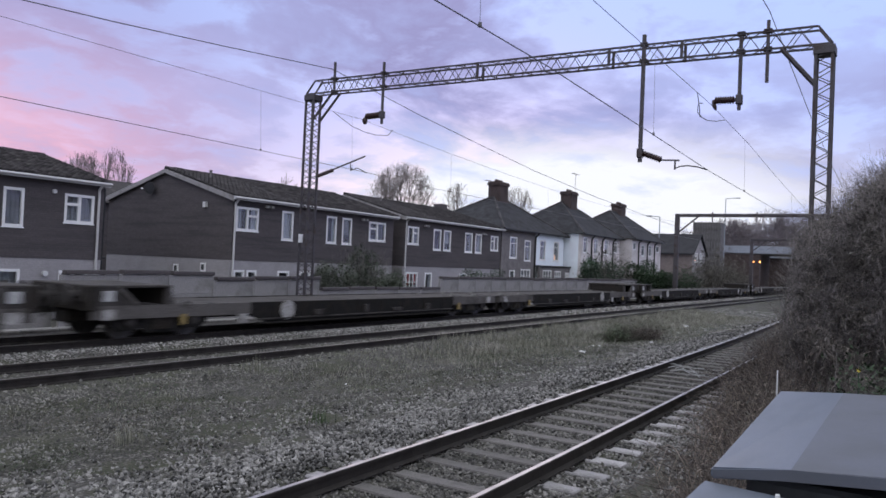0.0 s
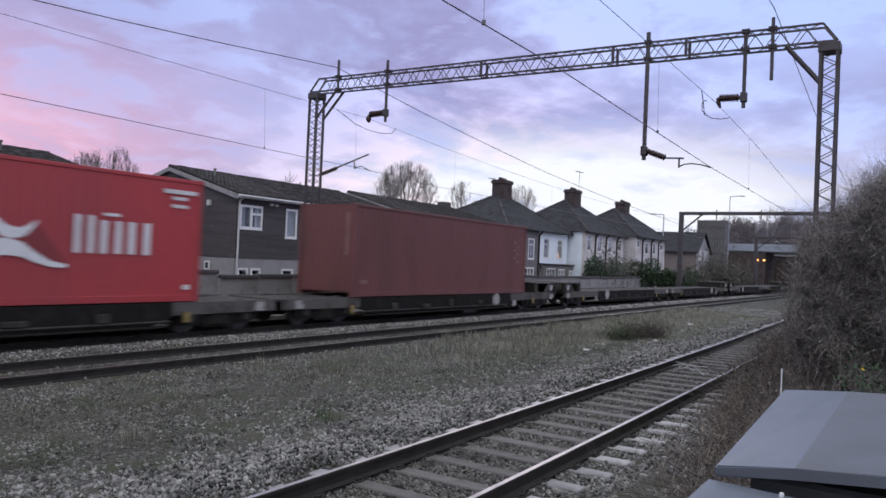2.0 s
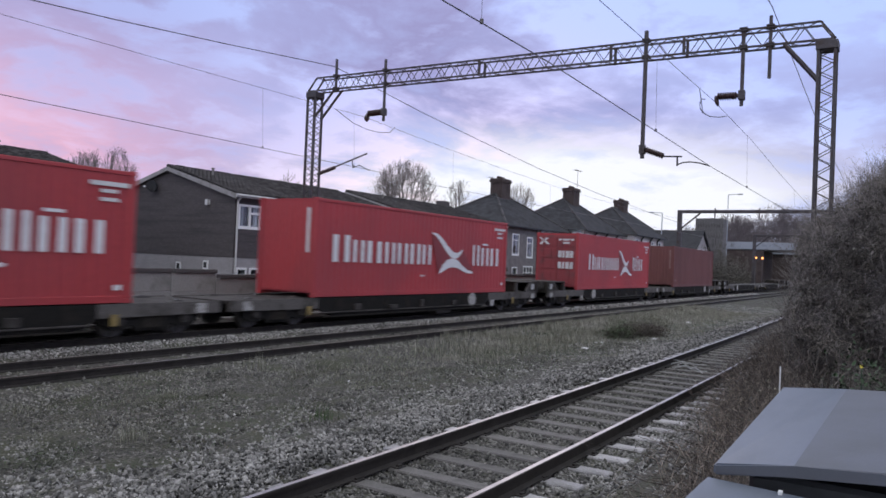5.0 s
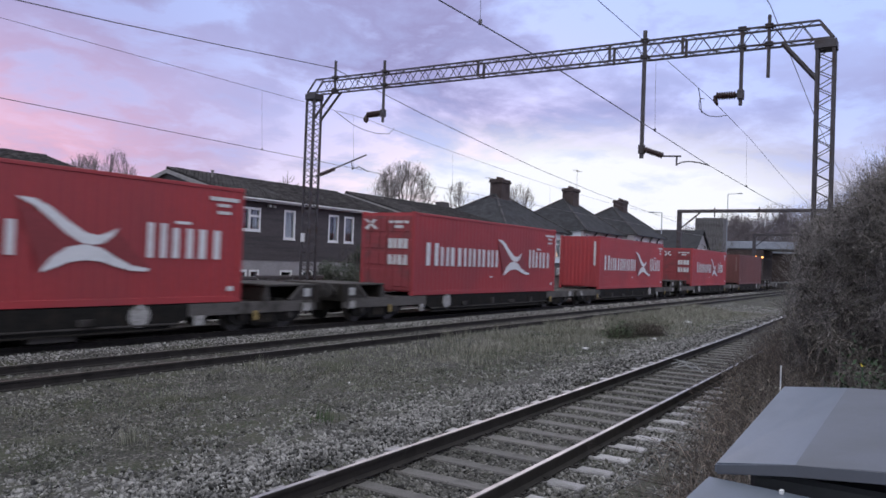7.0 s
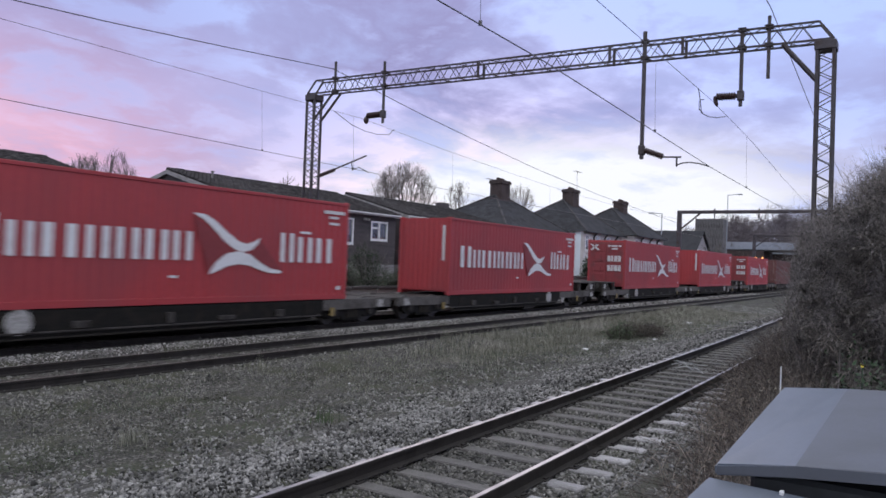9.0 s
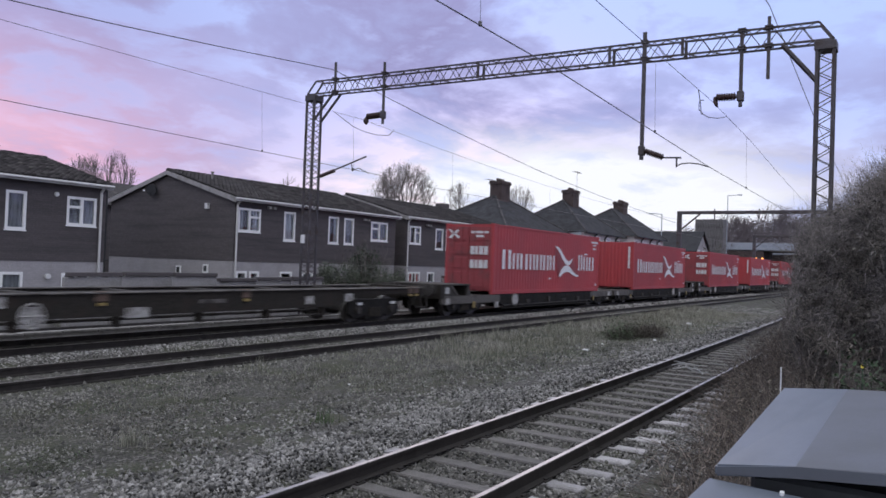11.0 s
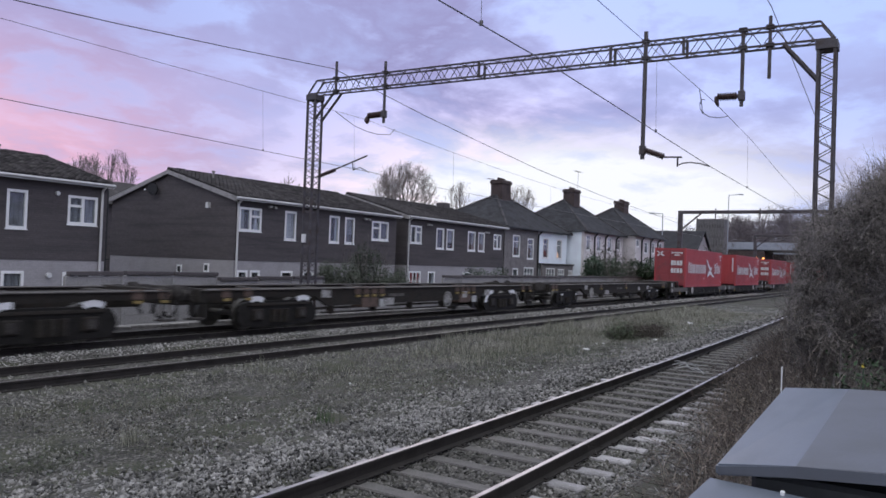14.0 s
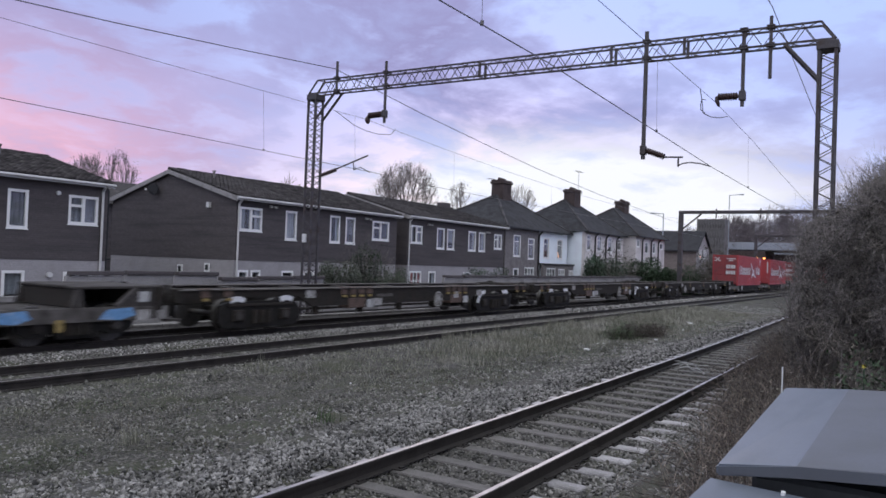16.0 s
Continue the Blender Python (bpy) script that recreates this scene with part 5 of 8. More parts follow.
def build_wires():
    P = -31.0
    near_con = [(P, 4.6, 5.1), (7, 4.74, 5.16), (10, 4.75, 5.17), (GX - 0.26, 4.77, 4.93), (32, 4.76, 4.82), (46, 4.75, 4.8), (G2X, 5.1, 4.9), (125, 5, 4.9)]
    wire("thin contact wire over the nearer track", near_con, 0.009)
    near_cat = sag(P, 6.9, GX - 0.26, 6.74, 0.03, 4.7, 4.8) + [(26.0, 4.8, 6.52), (32.0, 4.8, 6.12), (41.0, 4.85, 5.7), (52.0, 4.95, 5.8), (62.0, 5.0, 6.2), (G2X, 5.1, 6.7)] + sag(G2X, 6.7, 125, 6.7, 0.9, 5.1, 5.1)[1:]
    wire("catenary wire over the nearer track", near_cat, 0.007)
    far_con = [(P, 16.4, 5.3), (8, 16.7, 5.31), (GX, 16.75, 5.28), (25, 16.75, 5.18), (46, 16.5, 5.16), (G2X, 16.3, 5.2), (125, 16.5, 5.2)]
    wire("contact wire over the train's track", far_con, 0.009)
    far_cat = sag(P, 7.0, GX - 0.26, 7.15, 0.07, 16.75, 16.85) + sag(GX - 0.26, 7.15, G2X, 6.7, 0.75, 16.85, 16.3)[1:] + sag(G2X, 6.7, 125, 6.7, 0.8, 16.3, 16.3)[1:]
    wire("catenary wire over the train's track", far_cat, 0.0065)
    wire("heavy feeder cable on the far mast side", [(P, 18.35, 9.2), (-20, 18.35, 8.15), (-8, 18.35, 7.6), (0, 18.35, 7.55), (5, 18.35, 7.74), (9.1, 18.35, 8.04), (11.6, 18.35, 8.24), (15.4, 18.35, 8.6), (GX - 0.3, 18.35, 9.12)] + [(26.4, 18.35, 8.5), (31.4, 18.35, 8.08), (37.8, 18.36, 7.58), (47.5, 18.38, 7.05), (54.5, 18.42, 6.82), (66.0, 18.5, 6.45), (G2X, 18.55, 6.4)], 0.015)
    wire("feeder cable above the nearer track", sag(P, 9.3, GX - 0.3, 9.05, 0.4, 3.4, 3.4) + [(24.3, 3.43, 8.7), (30.5, 3.45, 8.08), (38.0, 3.45, 7.45), (45.0, 3.48, 7.1), (56.0, 3.5, 6.9), (G2X, 3.6, 7.4)], 0.012)

    def on(pts, x):
        for a, b in zip(pts, pts[1:]):
            if a[0] <= x <= b[0]:
                return Vector(a).lerp(Vector(b), (x - a[0]) / (b[0] - a[0]))

    for label, con, cat, xs in (("thin dropper wire of the nearer track", near_con, near_cat, (8.0, 15.4, 25.2, 36, 52)), ("thin dropper wire of the far track", far_con, far_cat, (7.5, 15.6, 19.9, 26.4, 36))):
        for x in xs:
            p, q = on(con, x), on(cat, x)
            bm = bmesh.new()
            rod(bm, p, q, 0.0035, 4)
            disc(bm, p + Vector((0, 0, 0.02)), (0, 0, 1), 0.025, 0.03, 8)
            solid("dropper_wire", bm, M["wire"], label, "wire", group="overhead wires")
    # jumper loops hanging beside the portal
    for pts in ([(19.0, 4.8, 6.74), (19.4, 4.86, 6.62), (19.9, 4.95, 6.5), (20.4, 5.06, 6.42), (20.9, 4.98, 6.4), (21.5, 4.88, 6.48), (22.2, 4.8, 6.64)],
                [(20.0, 4.9, 6.68), (20.1, 5.02, 6.72), (20.3, 5.1, 6.66), (20.4, 5.12, 6.52), (20.4, 5.02, 6.42)],
                [(18.9, 16.85, 7.13), (19.4, 16.86, 6.98), (19.9, 16.86, 6.82), (20.6, 16.87, 6.74), (21.3, 16.87, 6.74), (22.0, 16.85, 6.84), (22.3, 16.85, 7.1)]):
        wire("slack jumper cable beside the portal", pts, 0.012)


build_portal()
build_girder_portal(G2X, 19.6, 7.9, "plain steel girder portal across the tracks")
build_girder_portal(112.0, 19.9, 7.6, "distant girder portal beyond the first bend")
build_wires()


# ---- houses ----
def window(parent, x0, x1, z0, z1, y, style="two", lit=False, sill=True):
    """A framed window set in a wall facing -y. Frame, panes, sill, a curtain behind, and a dark-painted board for the
    unlit room.
    """
    rng = random.Random(int(x0 * 100 + z0 * 10))
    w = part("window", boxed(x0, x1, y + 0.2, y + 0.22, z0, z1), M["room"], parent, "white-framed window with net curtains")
    wide, kind = x1 - x0, rng.random()
    spans = [(0.0, 1.0)] if kind < 0.35 else [(0.0, rng.uniform(0.22, 0.42)), (rng.uniform(0.6, 0.78), 1.0)] if kind < 0.85 else [(0.0, rng.uniform(0.3, 0.5))]
    for a, b in spans:
        bm = bmesh.new()
        n = max(4, int((b - a) * wide / 0.045))
        low = z0 if kind > 0.1 else z0 + (z1 - z0) * 0.35
        pts = [(x0 + (a + (b - a) * i / n) * wide, y + 0.13 + 0.02 * math.sin(i * 1.7) + rng.uniform(-0.008, 0.008)) for i in range(n + 1)]
        for (xa, ya), (xb, yb) in zip(pts, pts[1:]):
            quad(bm, (xa, ya, low), (xb, yb, low), (xb, yb, z1), (xa, ya, z1))
        part("curtain", bm, M["curtain"], w, "pale hanging curtain")
    if lit:
        bm = bmesh.new()
        rod(bm, (x0 + 0.4 * wide, y + 0.16, z0 + 0.12), (x0 + 0.4 * wide, y + 0.16, z0 + 0.55), 0.17, 12, 0.1)
        part("lampshade", bm, M["lamp_warm"], w, "warm glowing lampshade")
    fr, dz = 0.1, z1 - z0
    bm = bmesh.new()
    for a, b, c, d in ((x0, x1, z1 - fr, z1), (x0, x1, z0, z0 + fr), (x0, x0 + fr, z0 + fr, z1 - fr), (x1 - fr, x1, z0 + fr, z1 - fr)):
        box(bm, a, b, y - 0.03, y + 0.06, c, d)
    panes = []
    xm = (x0 + x1) / 2
    if style == "two":      # casement with a small top light beside a fixed pane
        box(bm, xm - 0.06, xm + 0.06, y - 0.03, y + 0.06, z0 + fr, z1 - fr)
        zt = z1 - dz * 0.36
        box(bm, x0 + fr, xm - 0.06, y - 0.03, y + 0.06, zt - 0.05, zt + 0.05)
        panes = [(x0 + fr, xm - 0.06, z0 + fr, zt - 0.035), (x0 + fr, xm - 0.06, zt + 0.035, z1 - fr), (xm + 0.06, x1 - fr, z0 + fr, z1 - fr)]
    elif style == "two_mirrored":      # the top light on the other side
        box(bm, xm - 0.06, xm + 0.06, y - 0.03, y + 0.06, z0 + fr, z1 - fr)
        zt = z1 - dz * 0.36
        box(bm, xm + 0.06, x1 - fr, y - 0.03, y + 0.06, zt - 0.05, zt + 0.05)
        panes = [(xm + 0.06, x1 - fr, z0 + fr, zt - 0.035), (xm + 0.06, x1 - fr, zt + 0.035, z1 - fr), (x0 + fr, xm - 0.06, z0 + fr, z1 - fr)]
    elif style == "top":    # fanlight over one pane
        zt = z1 - dz * 0.3
        box(bm, x0 + fr, x1 - fr, y - 0.03, y + 0.06, zt - 0.03, zt + 0.03)
        panes = [(x0 + fr, x1 - fr, z0 + fr, zt - 0.03), (x0 + fr, x1 - fr, zt + 0.03, z1 - fr)]
    elif style == "grid":
        xs = np.linspace(x0 + fr, x1 - fr, 4)
        zs = np.linspace(z0 + fr, z1 - fr, 3)
        for q in xs[1:-1]:
            box(bm, q - 0.025, q + 0.025, y - 0.03, y + 0.06, z0 + fr, z1 - fr)
        box(bm, x0 + fr, x1 - fr, y - 0.028, y + 0.058, zs[1] - 0.025, zs[1] + 0.025)
        panes = [(a + 0.03, b - 0.03, c + 0.03, d - 0.03) for a, b in zip(xs, xs[1:]) for c, d in zip(zs, zs[1:])]
    else:
        panes = [(x0 + fr, x1 - fr, z0 + fr, z1 - fr)]
    part("window_frame", bm, M["upvc"], w, "white plastic frame")
    for a, b, c, d in panes:
        part("pane", boxed(a, b, y + 0.02, y + 0.032, c, d), M["glass"], w).visible_shadow = False
    if sill:
        part("window_sill", boxed(x0 - 0.03, x1 + 0.03, y - 0.06, y + 0.03, z0 - 0.045, z0, 0.008), M["upvc"], w)
    return w


def wall_with_holes(bm, x0, x1, z0, z1, y, t, holes):
    """One wall of thickness t facing -y, open at the given (x0, x1, z0, z1) holes."""
    xs = sorted({x0, x1, *[v for h in holes for v in h[:2] if x0 < v < x1]})
    zs = sorted({z0, z1, *[v for h in holes for v in h[2:] if z0 < v < z1]})
    grid = {}

    def vert(i, k, s):
        if (i, k, s) not in grid:
            grid[i, k, s] = bm.verts.new((xs[i], y + t * s, zs[k]))
        return grid[i, k, s]

    def filled(i, k):
        if not (0 <= i < len(xs) - 1 and 0 <= k < len(zs) - 1):
            return False
        cx, cz = (xs[i] + xs[i + 1]) / 2, (zs[k] + zs[k + 1]) / 2
        return not any(h[0] < cx < h[1] and h[2] < cz < h[3] for h in holes)

    for i in range(len(xs) - 1):
        for k in range(len(zs) - 1):
            if not filled(i, k):
                continue
            for s in (0, 1):
                bm.faces.new([vert(i, k, s), vert(i + 1, k, s), vert(i + 1, k + 1, s), vert(i, k + 1, s)])
            for (di, dk), (a, b) in (((-1, 0), ((i, k), (i, k + 1))), ((1, 0), ((i + 1, k), (i + 1, k + 1))), ((0, -1), ((i, k), (i + 1, k))), ((0, 1), ((i, k + 1), (i + 1, k + 1)))):
                if not filled(i + di, k + dk):
                    bm.faces.new([vert(*a, 0), vert(*b, 0), vert(*b, 1), vert(*a, 1)])


def tiled_slope(bm, p0, p1, q0, q1, rows, cols, lift=0.035, roll=0.0):
    """Overlapping tiles on a slope: p0-p1 is the eave, q0-q1 the ridge line."""
    p0, p1, q0, q1 = map(Vector, (p0, p1, q0, q1))
    n = ((p1 - p0).cross(q0 - p0) if (q0 - p0).length > 0.01 else (p1 - p0).cross(q1 - p0)).normalized()
    if n.z < 0:
        n = -n
    for r in range(rows):
        f0, f1 = r / rows, min(1.0, (r + 1.25) / rows)
        a0, a1, b0, b1 = p0.lerp(q0, f0), p1.lerp(q1, f0), p0.lerp(q0, f1), p1.lerp(q1, f1)
        k = max(1, int(round(cols * (a1 - a0).length / (p1 - p0).length)))
        for c in range(k):
            u, v = c / k, (c + 0.94) / k
            x = [a0.lerp(a1, u), a0.lerp(a1, v), b0.lerp(b1, v), b0.lerp(b1, u)]
            top = [bm.verts.new(x[0] + n * (lift + roll)), bm.verts.new(x[1] + n * lift), bm.verts.new(x[2] + n * 0.005), bm.verts.new(x[3] + n * (0.005 + roll))]
            bm.faces.new(top)
            e0, e1 = bm.verts.new(x[0]), bm.verts.new(x[1])
            bm.faces.new((e0, e1, top[1], top[0]))


PANTILE = [(0.0, 0.0), (0.22, -0.012), (0.5, -0.012), (0.72, 0.038), (0.9, 0.04), (1.02, 0.0)]


def pantiles(roof, x0, x1, ye, ze, yr, zr, rows=17):
    """Overlapping pantiles on the slope from eave (ye, ze) to ridge (yr, zr): single tiles at the near end, the rest joined."""
    cols = int((x1 - x0) / 0.23)
    w, length = (x1 - x0) / cols, math.hypot(yr - ye, zr - ze)
    l, pitch = length / rows, math.degrees(math.atan2(zr - ze, yr - ye))
    tv = [(u * w, v * l, h + 0.03 * (1 - v / 1.2) + 0.012) for v in (0.0, 1.2) for u, h in PANTILE] + [(u * w, 0.0, h + 0.012) for u, h in PANTILE]
    k = len(PANTILE)
    tf = [(i, i + 1, k + i + 1, k + i) for i in range(k - 1)] + [(2 * k + i, 2 * k + i + 1, i + 1, i) for i in range(k - 1)]
    me = bpy.data.meshes.new("roof_tile")
    me.from_pydata(tv, [], tf)
    me.materials.append(M["tile"])
    rng = random.Random(int(x0 * 7))
    single = 300 // rows if x0 > 10 else 0
    verts, faces = [], []
    for c in range(cols):
        for r in range(rows):
            at = pose(x0 + c * w + rng.uniform(-0.006, 0.006), ye + (yr - ye) * r / rows, ze + (zr - ze) * r / rows + rng.uniform(0, 0.008), pitch, 0, rng.uniform(-0.7, 0.7))
            if c < single:
                part("roof_tile", me, None, roof, at=at)
            else:
                base = len(verts)
                verts += [tuple(at @ Vector(p)) for p in tv]
                faces += [tuple(base + i for i in f) for f in tf]
    me = soup("tile_course", np.array(verts), np.array(faces), M["tile"])
    part("tile_course", me, None, roof, "overlapping dark pantiles")["kind"] = "stuff"


def gable_terrace(label, x0, x1, y, depth, eave, ridge, wins, lows, downpipe, base_top, gable_vent=True, hip_right=False):
    """A two-storey terrace of dark brick over a pale base, ridge along the tracks."""
    h = thing("terraced_house", label, "house")
    z0 = -0.75
    upper = [(a, b, c, d) for a, b, c, d, s in wins]
    lower = [(a, b, c, d) for a, b, c, d, s in lows]
    bm = bmesh.new()
    wall_with_holes(bm, x0, x1, base_top, eave, y, 0.28, upper)
    part("wall", bm, M["brick_dark"], h, "dark brown brick upper wall")
    bm = bmesh.new()
    wall_with_holes(bm, x0 - 0.004, x1, z0, base_top - 0.002, y + 0.02, 0.26, lower)
    part("wall", bm, M["render_grey"], h, "pale grey ground-floor masonry")
    ym, yb = y + depth * 0.5, y + depth
    for xa in (x0, x1 - 0.28):
        bm = bmesh.new()
        prism(bm, [(y + 0.28, base_top), (yb, base_top), (yb, eave), (ym, ridge - 0.12), (y + 0.28, eave + 0.02)], xa, xa + 0.28, "x")
        part("gable_wall", bm, M["brick_dark"], h, "dark brick gable end")
        part("wall", boxed(xa + 0.015, xa + 0.265, y + 0.28, yb, z0, base_top - 0.002), M["render_grey"], h)
    part("wall", boxed(x0 + 0.28, x1 - 0.28, yb - 0.25, yb, z0, eave), M["brick_dark"], h)
    part("floor_slab", boxed(x0 + 0.28, x1 - 0.28, y + 0.3, yb - 0.25, base_top - 0.2, base_top), M["black"], h)
    # no rooms are built: a black panel stands in for their shade
    part("room_back", boxed(x0 + 0.28, x1 - 0.28, y + 1.2, y + 1.3, z0, eave), M["black"], h, "black panel standing in for the dark of unlit rooms")
    # roof
    ov = 0.28
    roof = part("roof", (lambda b: (prism(b, [(y - ov, eave - 0.02), (y - ov, eave + 0.06), (ym, ridge), (yb + ov, eave + 0.06), (yb + ov, eave - 0.02), (ym, ridge - 0.14)], x0 - 0.15, x1 + 0.1, "x"), b)[1])(bmesh.new()), M["tile"], h, "dark interlocking tile roof")
    pantiles(roof, x0 - 0.14, x1 + 0.09, y - ov, eave + 0.062, ym, ridge + 0.005)
    k = int((x1 - x0) / 0.45)
    step = (x1 - x0 + 0.25) / k
    bm = bmesh.new()
    rod(bm, (0, 0, 0), (step * 0.96, 0, 0), 0.11, 8)
    ridge_me = mesh_of("ridge_tile", bm, M["tile"])
    rng = random.Random(int(x0))
    for i in range(k):
        part("ridge_tile", ridge_me, None, roof, at=pose(x0 - 0.15 + i * step, ym + rng.uniform(-0.01, 0.01), ridge + 0.01 + rng.uniform(-0.01, 0.01)))
    # verge boards on the gable, fascia, gutter and downpipe
    for s, yy in ((-1, y - ov), (1, yb + ov)):
        bm = bmesh.new()
        prism(bm, [(yy, eave - 0.2), (yy, eave + 0.03), (ym, ridge - 0.03), (ym, ridge - 0.22)], x0 - 0.2, x0 - 0.15, "x")
        part("verge_board", bm, M["verge"], h, "pale grey verge board")
    part("fascia", boxed(x0 - 0.2, x1 + 0.1, y - ov - 0.03, y - ov, eave - 0.12, eave + 0.04), M["fascia"], h, "white fascia board")
    bm = bmesh.new()
    rod(bm, (x0 - 0.22, y - ov - 0.08, eave - 0.02), (x1 + 0.1, y - ov - 0.08, eave - 0.02), 0.05, 8)
    part("gutter", bm, M["fascia"], h, "white gutter")
    if downpipe is not None:
        bm = bmesh.new()
        rod(bm, (downpipe, y - 0.07, z0), (downpipe, y - 0.07, eave - 0.25), 0.05, 8)
        rod(bm, (downpipe, y - 0.07, eave - 0.26), (downpipe, y - ov - 0.06, eave - 0.04), 0.05, 8)
        part("downpipe", bm, M["fascia"], h, "white downpipe")
    for a, b, c, d, s in wins + lows:
        window(h, a, b, c, d, y + 0.02, s)
    return h


def build_terraces():
    Y = 26.0
    wins = [(22.97, 24.33, 3.22, 4.31, "two_mirrored"), (25.84, 26.62, 2.92, 4.35, "one"), (29.05, 29.85, 2.92, 4.35, "one"), (30.3, 31.1, 2.92, 4.35, "one"), (32.6, 34.15, 3.22, 4.31, "two")]
    lows = [(22.97, 23.6, 0.3, 1.42, "one"), (23.75, 24.35, 0.3, 1.42, "one"), (25.7, 26.5, 0.3, 1.42, "one"), (27.2, 28.0, 0.3, 1.42, "one")]
    h = gable_terrace("two-storey terraced house of dark brown brick with white windows", 22.75, 34.9, Y, 9.4, 4.7, 6.14, wins, lows, 22.86, 1.86)
    bm = bmesh.new()
    box(bm, 22.6, 22.76, 27.7, 27.88, 4.25, 4.5)
    part("wall_lamp", bm, M["grey_mark"], h, "white security lamp")
    bm = bmesh.new()
    disc(bm, (22.5, 31.72, 5.19), (1, 0.25, 0.1), 0.3, 0.02, 20)
    rod(bm, (22.75, 31.68, 5.17), (22.5, 31.72, 5.19), 0.03, 6)
    rod(bm, (22.5, 31.72, 4.97), (22.15, 31.82, 5.12), 0.015, 5)
    dish = part("satellite_dish", bm, M["black"], h, "dark satellite dish on the gable")
    part("receiver", boxed(22.1, 22.18, 31.77, 31.85, 5.09, 5.17, 0.01), M["upvc"], dish, "small white receiver")
    for yy, zz in ((27.79, 1.47), (29.73, 1.35)):
        w = part("vent_frame", boxed(22.7, 22.755, yy - 0.17, yy + 0.17, zz - 0.2, zz + 0.2), M["upvc"], h, "small white-framed side window")
        # opaque board as pane, coloured with the room's darkness
        part("pane", boxed(22.69, 22.7, yy - 0.1, yy + 0.1, zz - 0.13, zz + 0.13), M["room"], w)
    wins = [(36.35, 37.55, 3.2, 4.3, "two_mirrored"), (39.2, 40.1, 2.95, 4.3, "one"), (40.4, 41.3, 2.95, 4.3, "one"), (43.1, 44.1, 2.95, 4.3, "one"), (44.5, 45.4, 2.95, 4.3, "one"), (46.7, 47.85, 3.2, 4.28, "two")]
    lows = [(36.35, 37.6, 0.3, 1.5, "grid"), (38.4, 39.2, 0.3, 1.5, "one"), (42.6, 43.6, 0.3, 1.5, "one")]
    second = gable_terrace("neighbouring dark brick terraced house with white window frames", 36.0, 48.2, Y, 9.4, 4.8, 6.24, wins, lows, 36.12, 1.86)
    # red cloths hanging in a ground-floor window
    for a in (36.5, 37.12):
        bm = bmesh.new()
        for i in range(5):
            quad(bm, (a + i * 0.075, 26.1 + 0.015 * (i % 2), 0.72), (a + i * 0.075 + 0.075, 26.1 + 0.015 * ((i + 1) % 2), 0.72), (a + i * 0.075 + 0.075, 26.1 + 0.015 * ((i + 1) % 2), 1.4), (a + i * 0.075, 26.1 + 0.015 * (i % 2), 1.4))
        part("red_cloth", bm, M["red"], second, "red cloth in the window")
    for x, y, z in ((24.4, 29.6, 6.0), (38.6, 29.9, 6.1), (14.9, 31.0, 5.95)):
        v = thing("roof_vent", "small grey roof vent pipe on the tiles", "vent")
        bm = bmesh.new()
        rod(bm, (x, y, z - 0.35), (x, y, z + 0.18), 0.06, 8)
        rod(bm, (x, y, z + 0.18), (x, y, z + 0.24), 0.09, 8)
        part("pipe", bm, M["ridge"], v)
    # set-back link between the two
    link = thing("house_link", "recessed dark brick link between two houses", "house")
    part("wall", boxed(34.91, 35.99, 27.4, 27.7, -0.75, 4.7), M["brick_dark"], link)
    part("roof", boxed(34.91, 35.99, 27.3, 34.0, 4.7, 4.85), M["tile"], link)
    Y0 = 27.5
    wins = [(12.0, 12.5, 2.8, 4.2, "one"), (13.58, 14.32, 2.78, 4.2, "one"), (15.84, 17.05, 3.06, 4.18, "two")]
    lows = [(13.5, 14.3, -0.1, 1.25, "one"), (15.75, 16.9, 0.1, 1.22, "two")]
    h = gable_terrace("dark brick terraced house at the end of the row, white downpipe", 3.0, 17.45, Y0, 9.4, 4.7, 6.06, wins, lows, 17.2, 1.66)
    bm = bmesh.new()
    disc(bm, (15.4, Y0 - 0.04, 4.2), (0, 1, 0), 0.08, 0.06, 12)
    part("wall_lamp", bm, M["grey_mark"], h, "round wall lamp")
    bm = bmesh.new()
    disc(bm, (15.2, Y0 - 0.04, 1.1), (0, 1, 0), 0.1, 0.06, 12)
    part("flue", bm, M["grey_mark"], h, "boiler flue")
    back = thing("terraced_house", "dark house behind, glimpsed through the gap", "house")
    part("wall", boxed(20, 44, 42.2, 50, -0.75, 5.0), M["brick_dark"], back)
    bm = bmesh.new()
    prism(bm, [(41.8, 4.95), (46, 6.75), (50.4, 4.95)], 19.7, 44.3, "x")
    part("roof", bm, M["tile"], back, "dark tile roof")
    bm = bmesh.new()
    rod(bm, (17.9, 28.2, -0.6), (17.9, 28.2, 4.6), 0.06, 8)
    rod(bm, (17.9, 28.2, 1.75), (18.1, 28.2, 1.75), 0.05, 8)
    solid("soil_pipe", bm, M["black"], "black soil pipe in the gap between houses", "pipe")


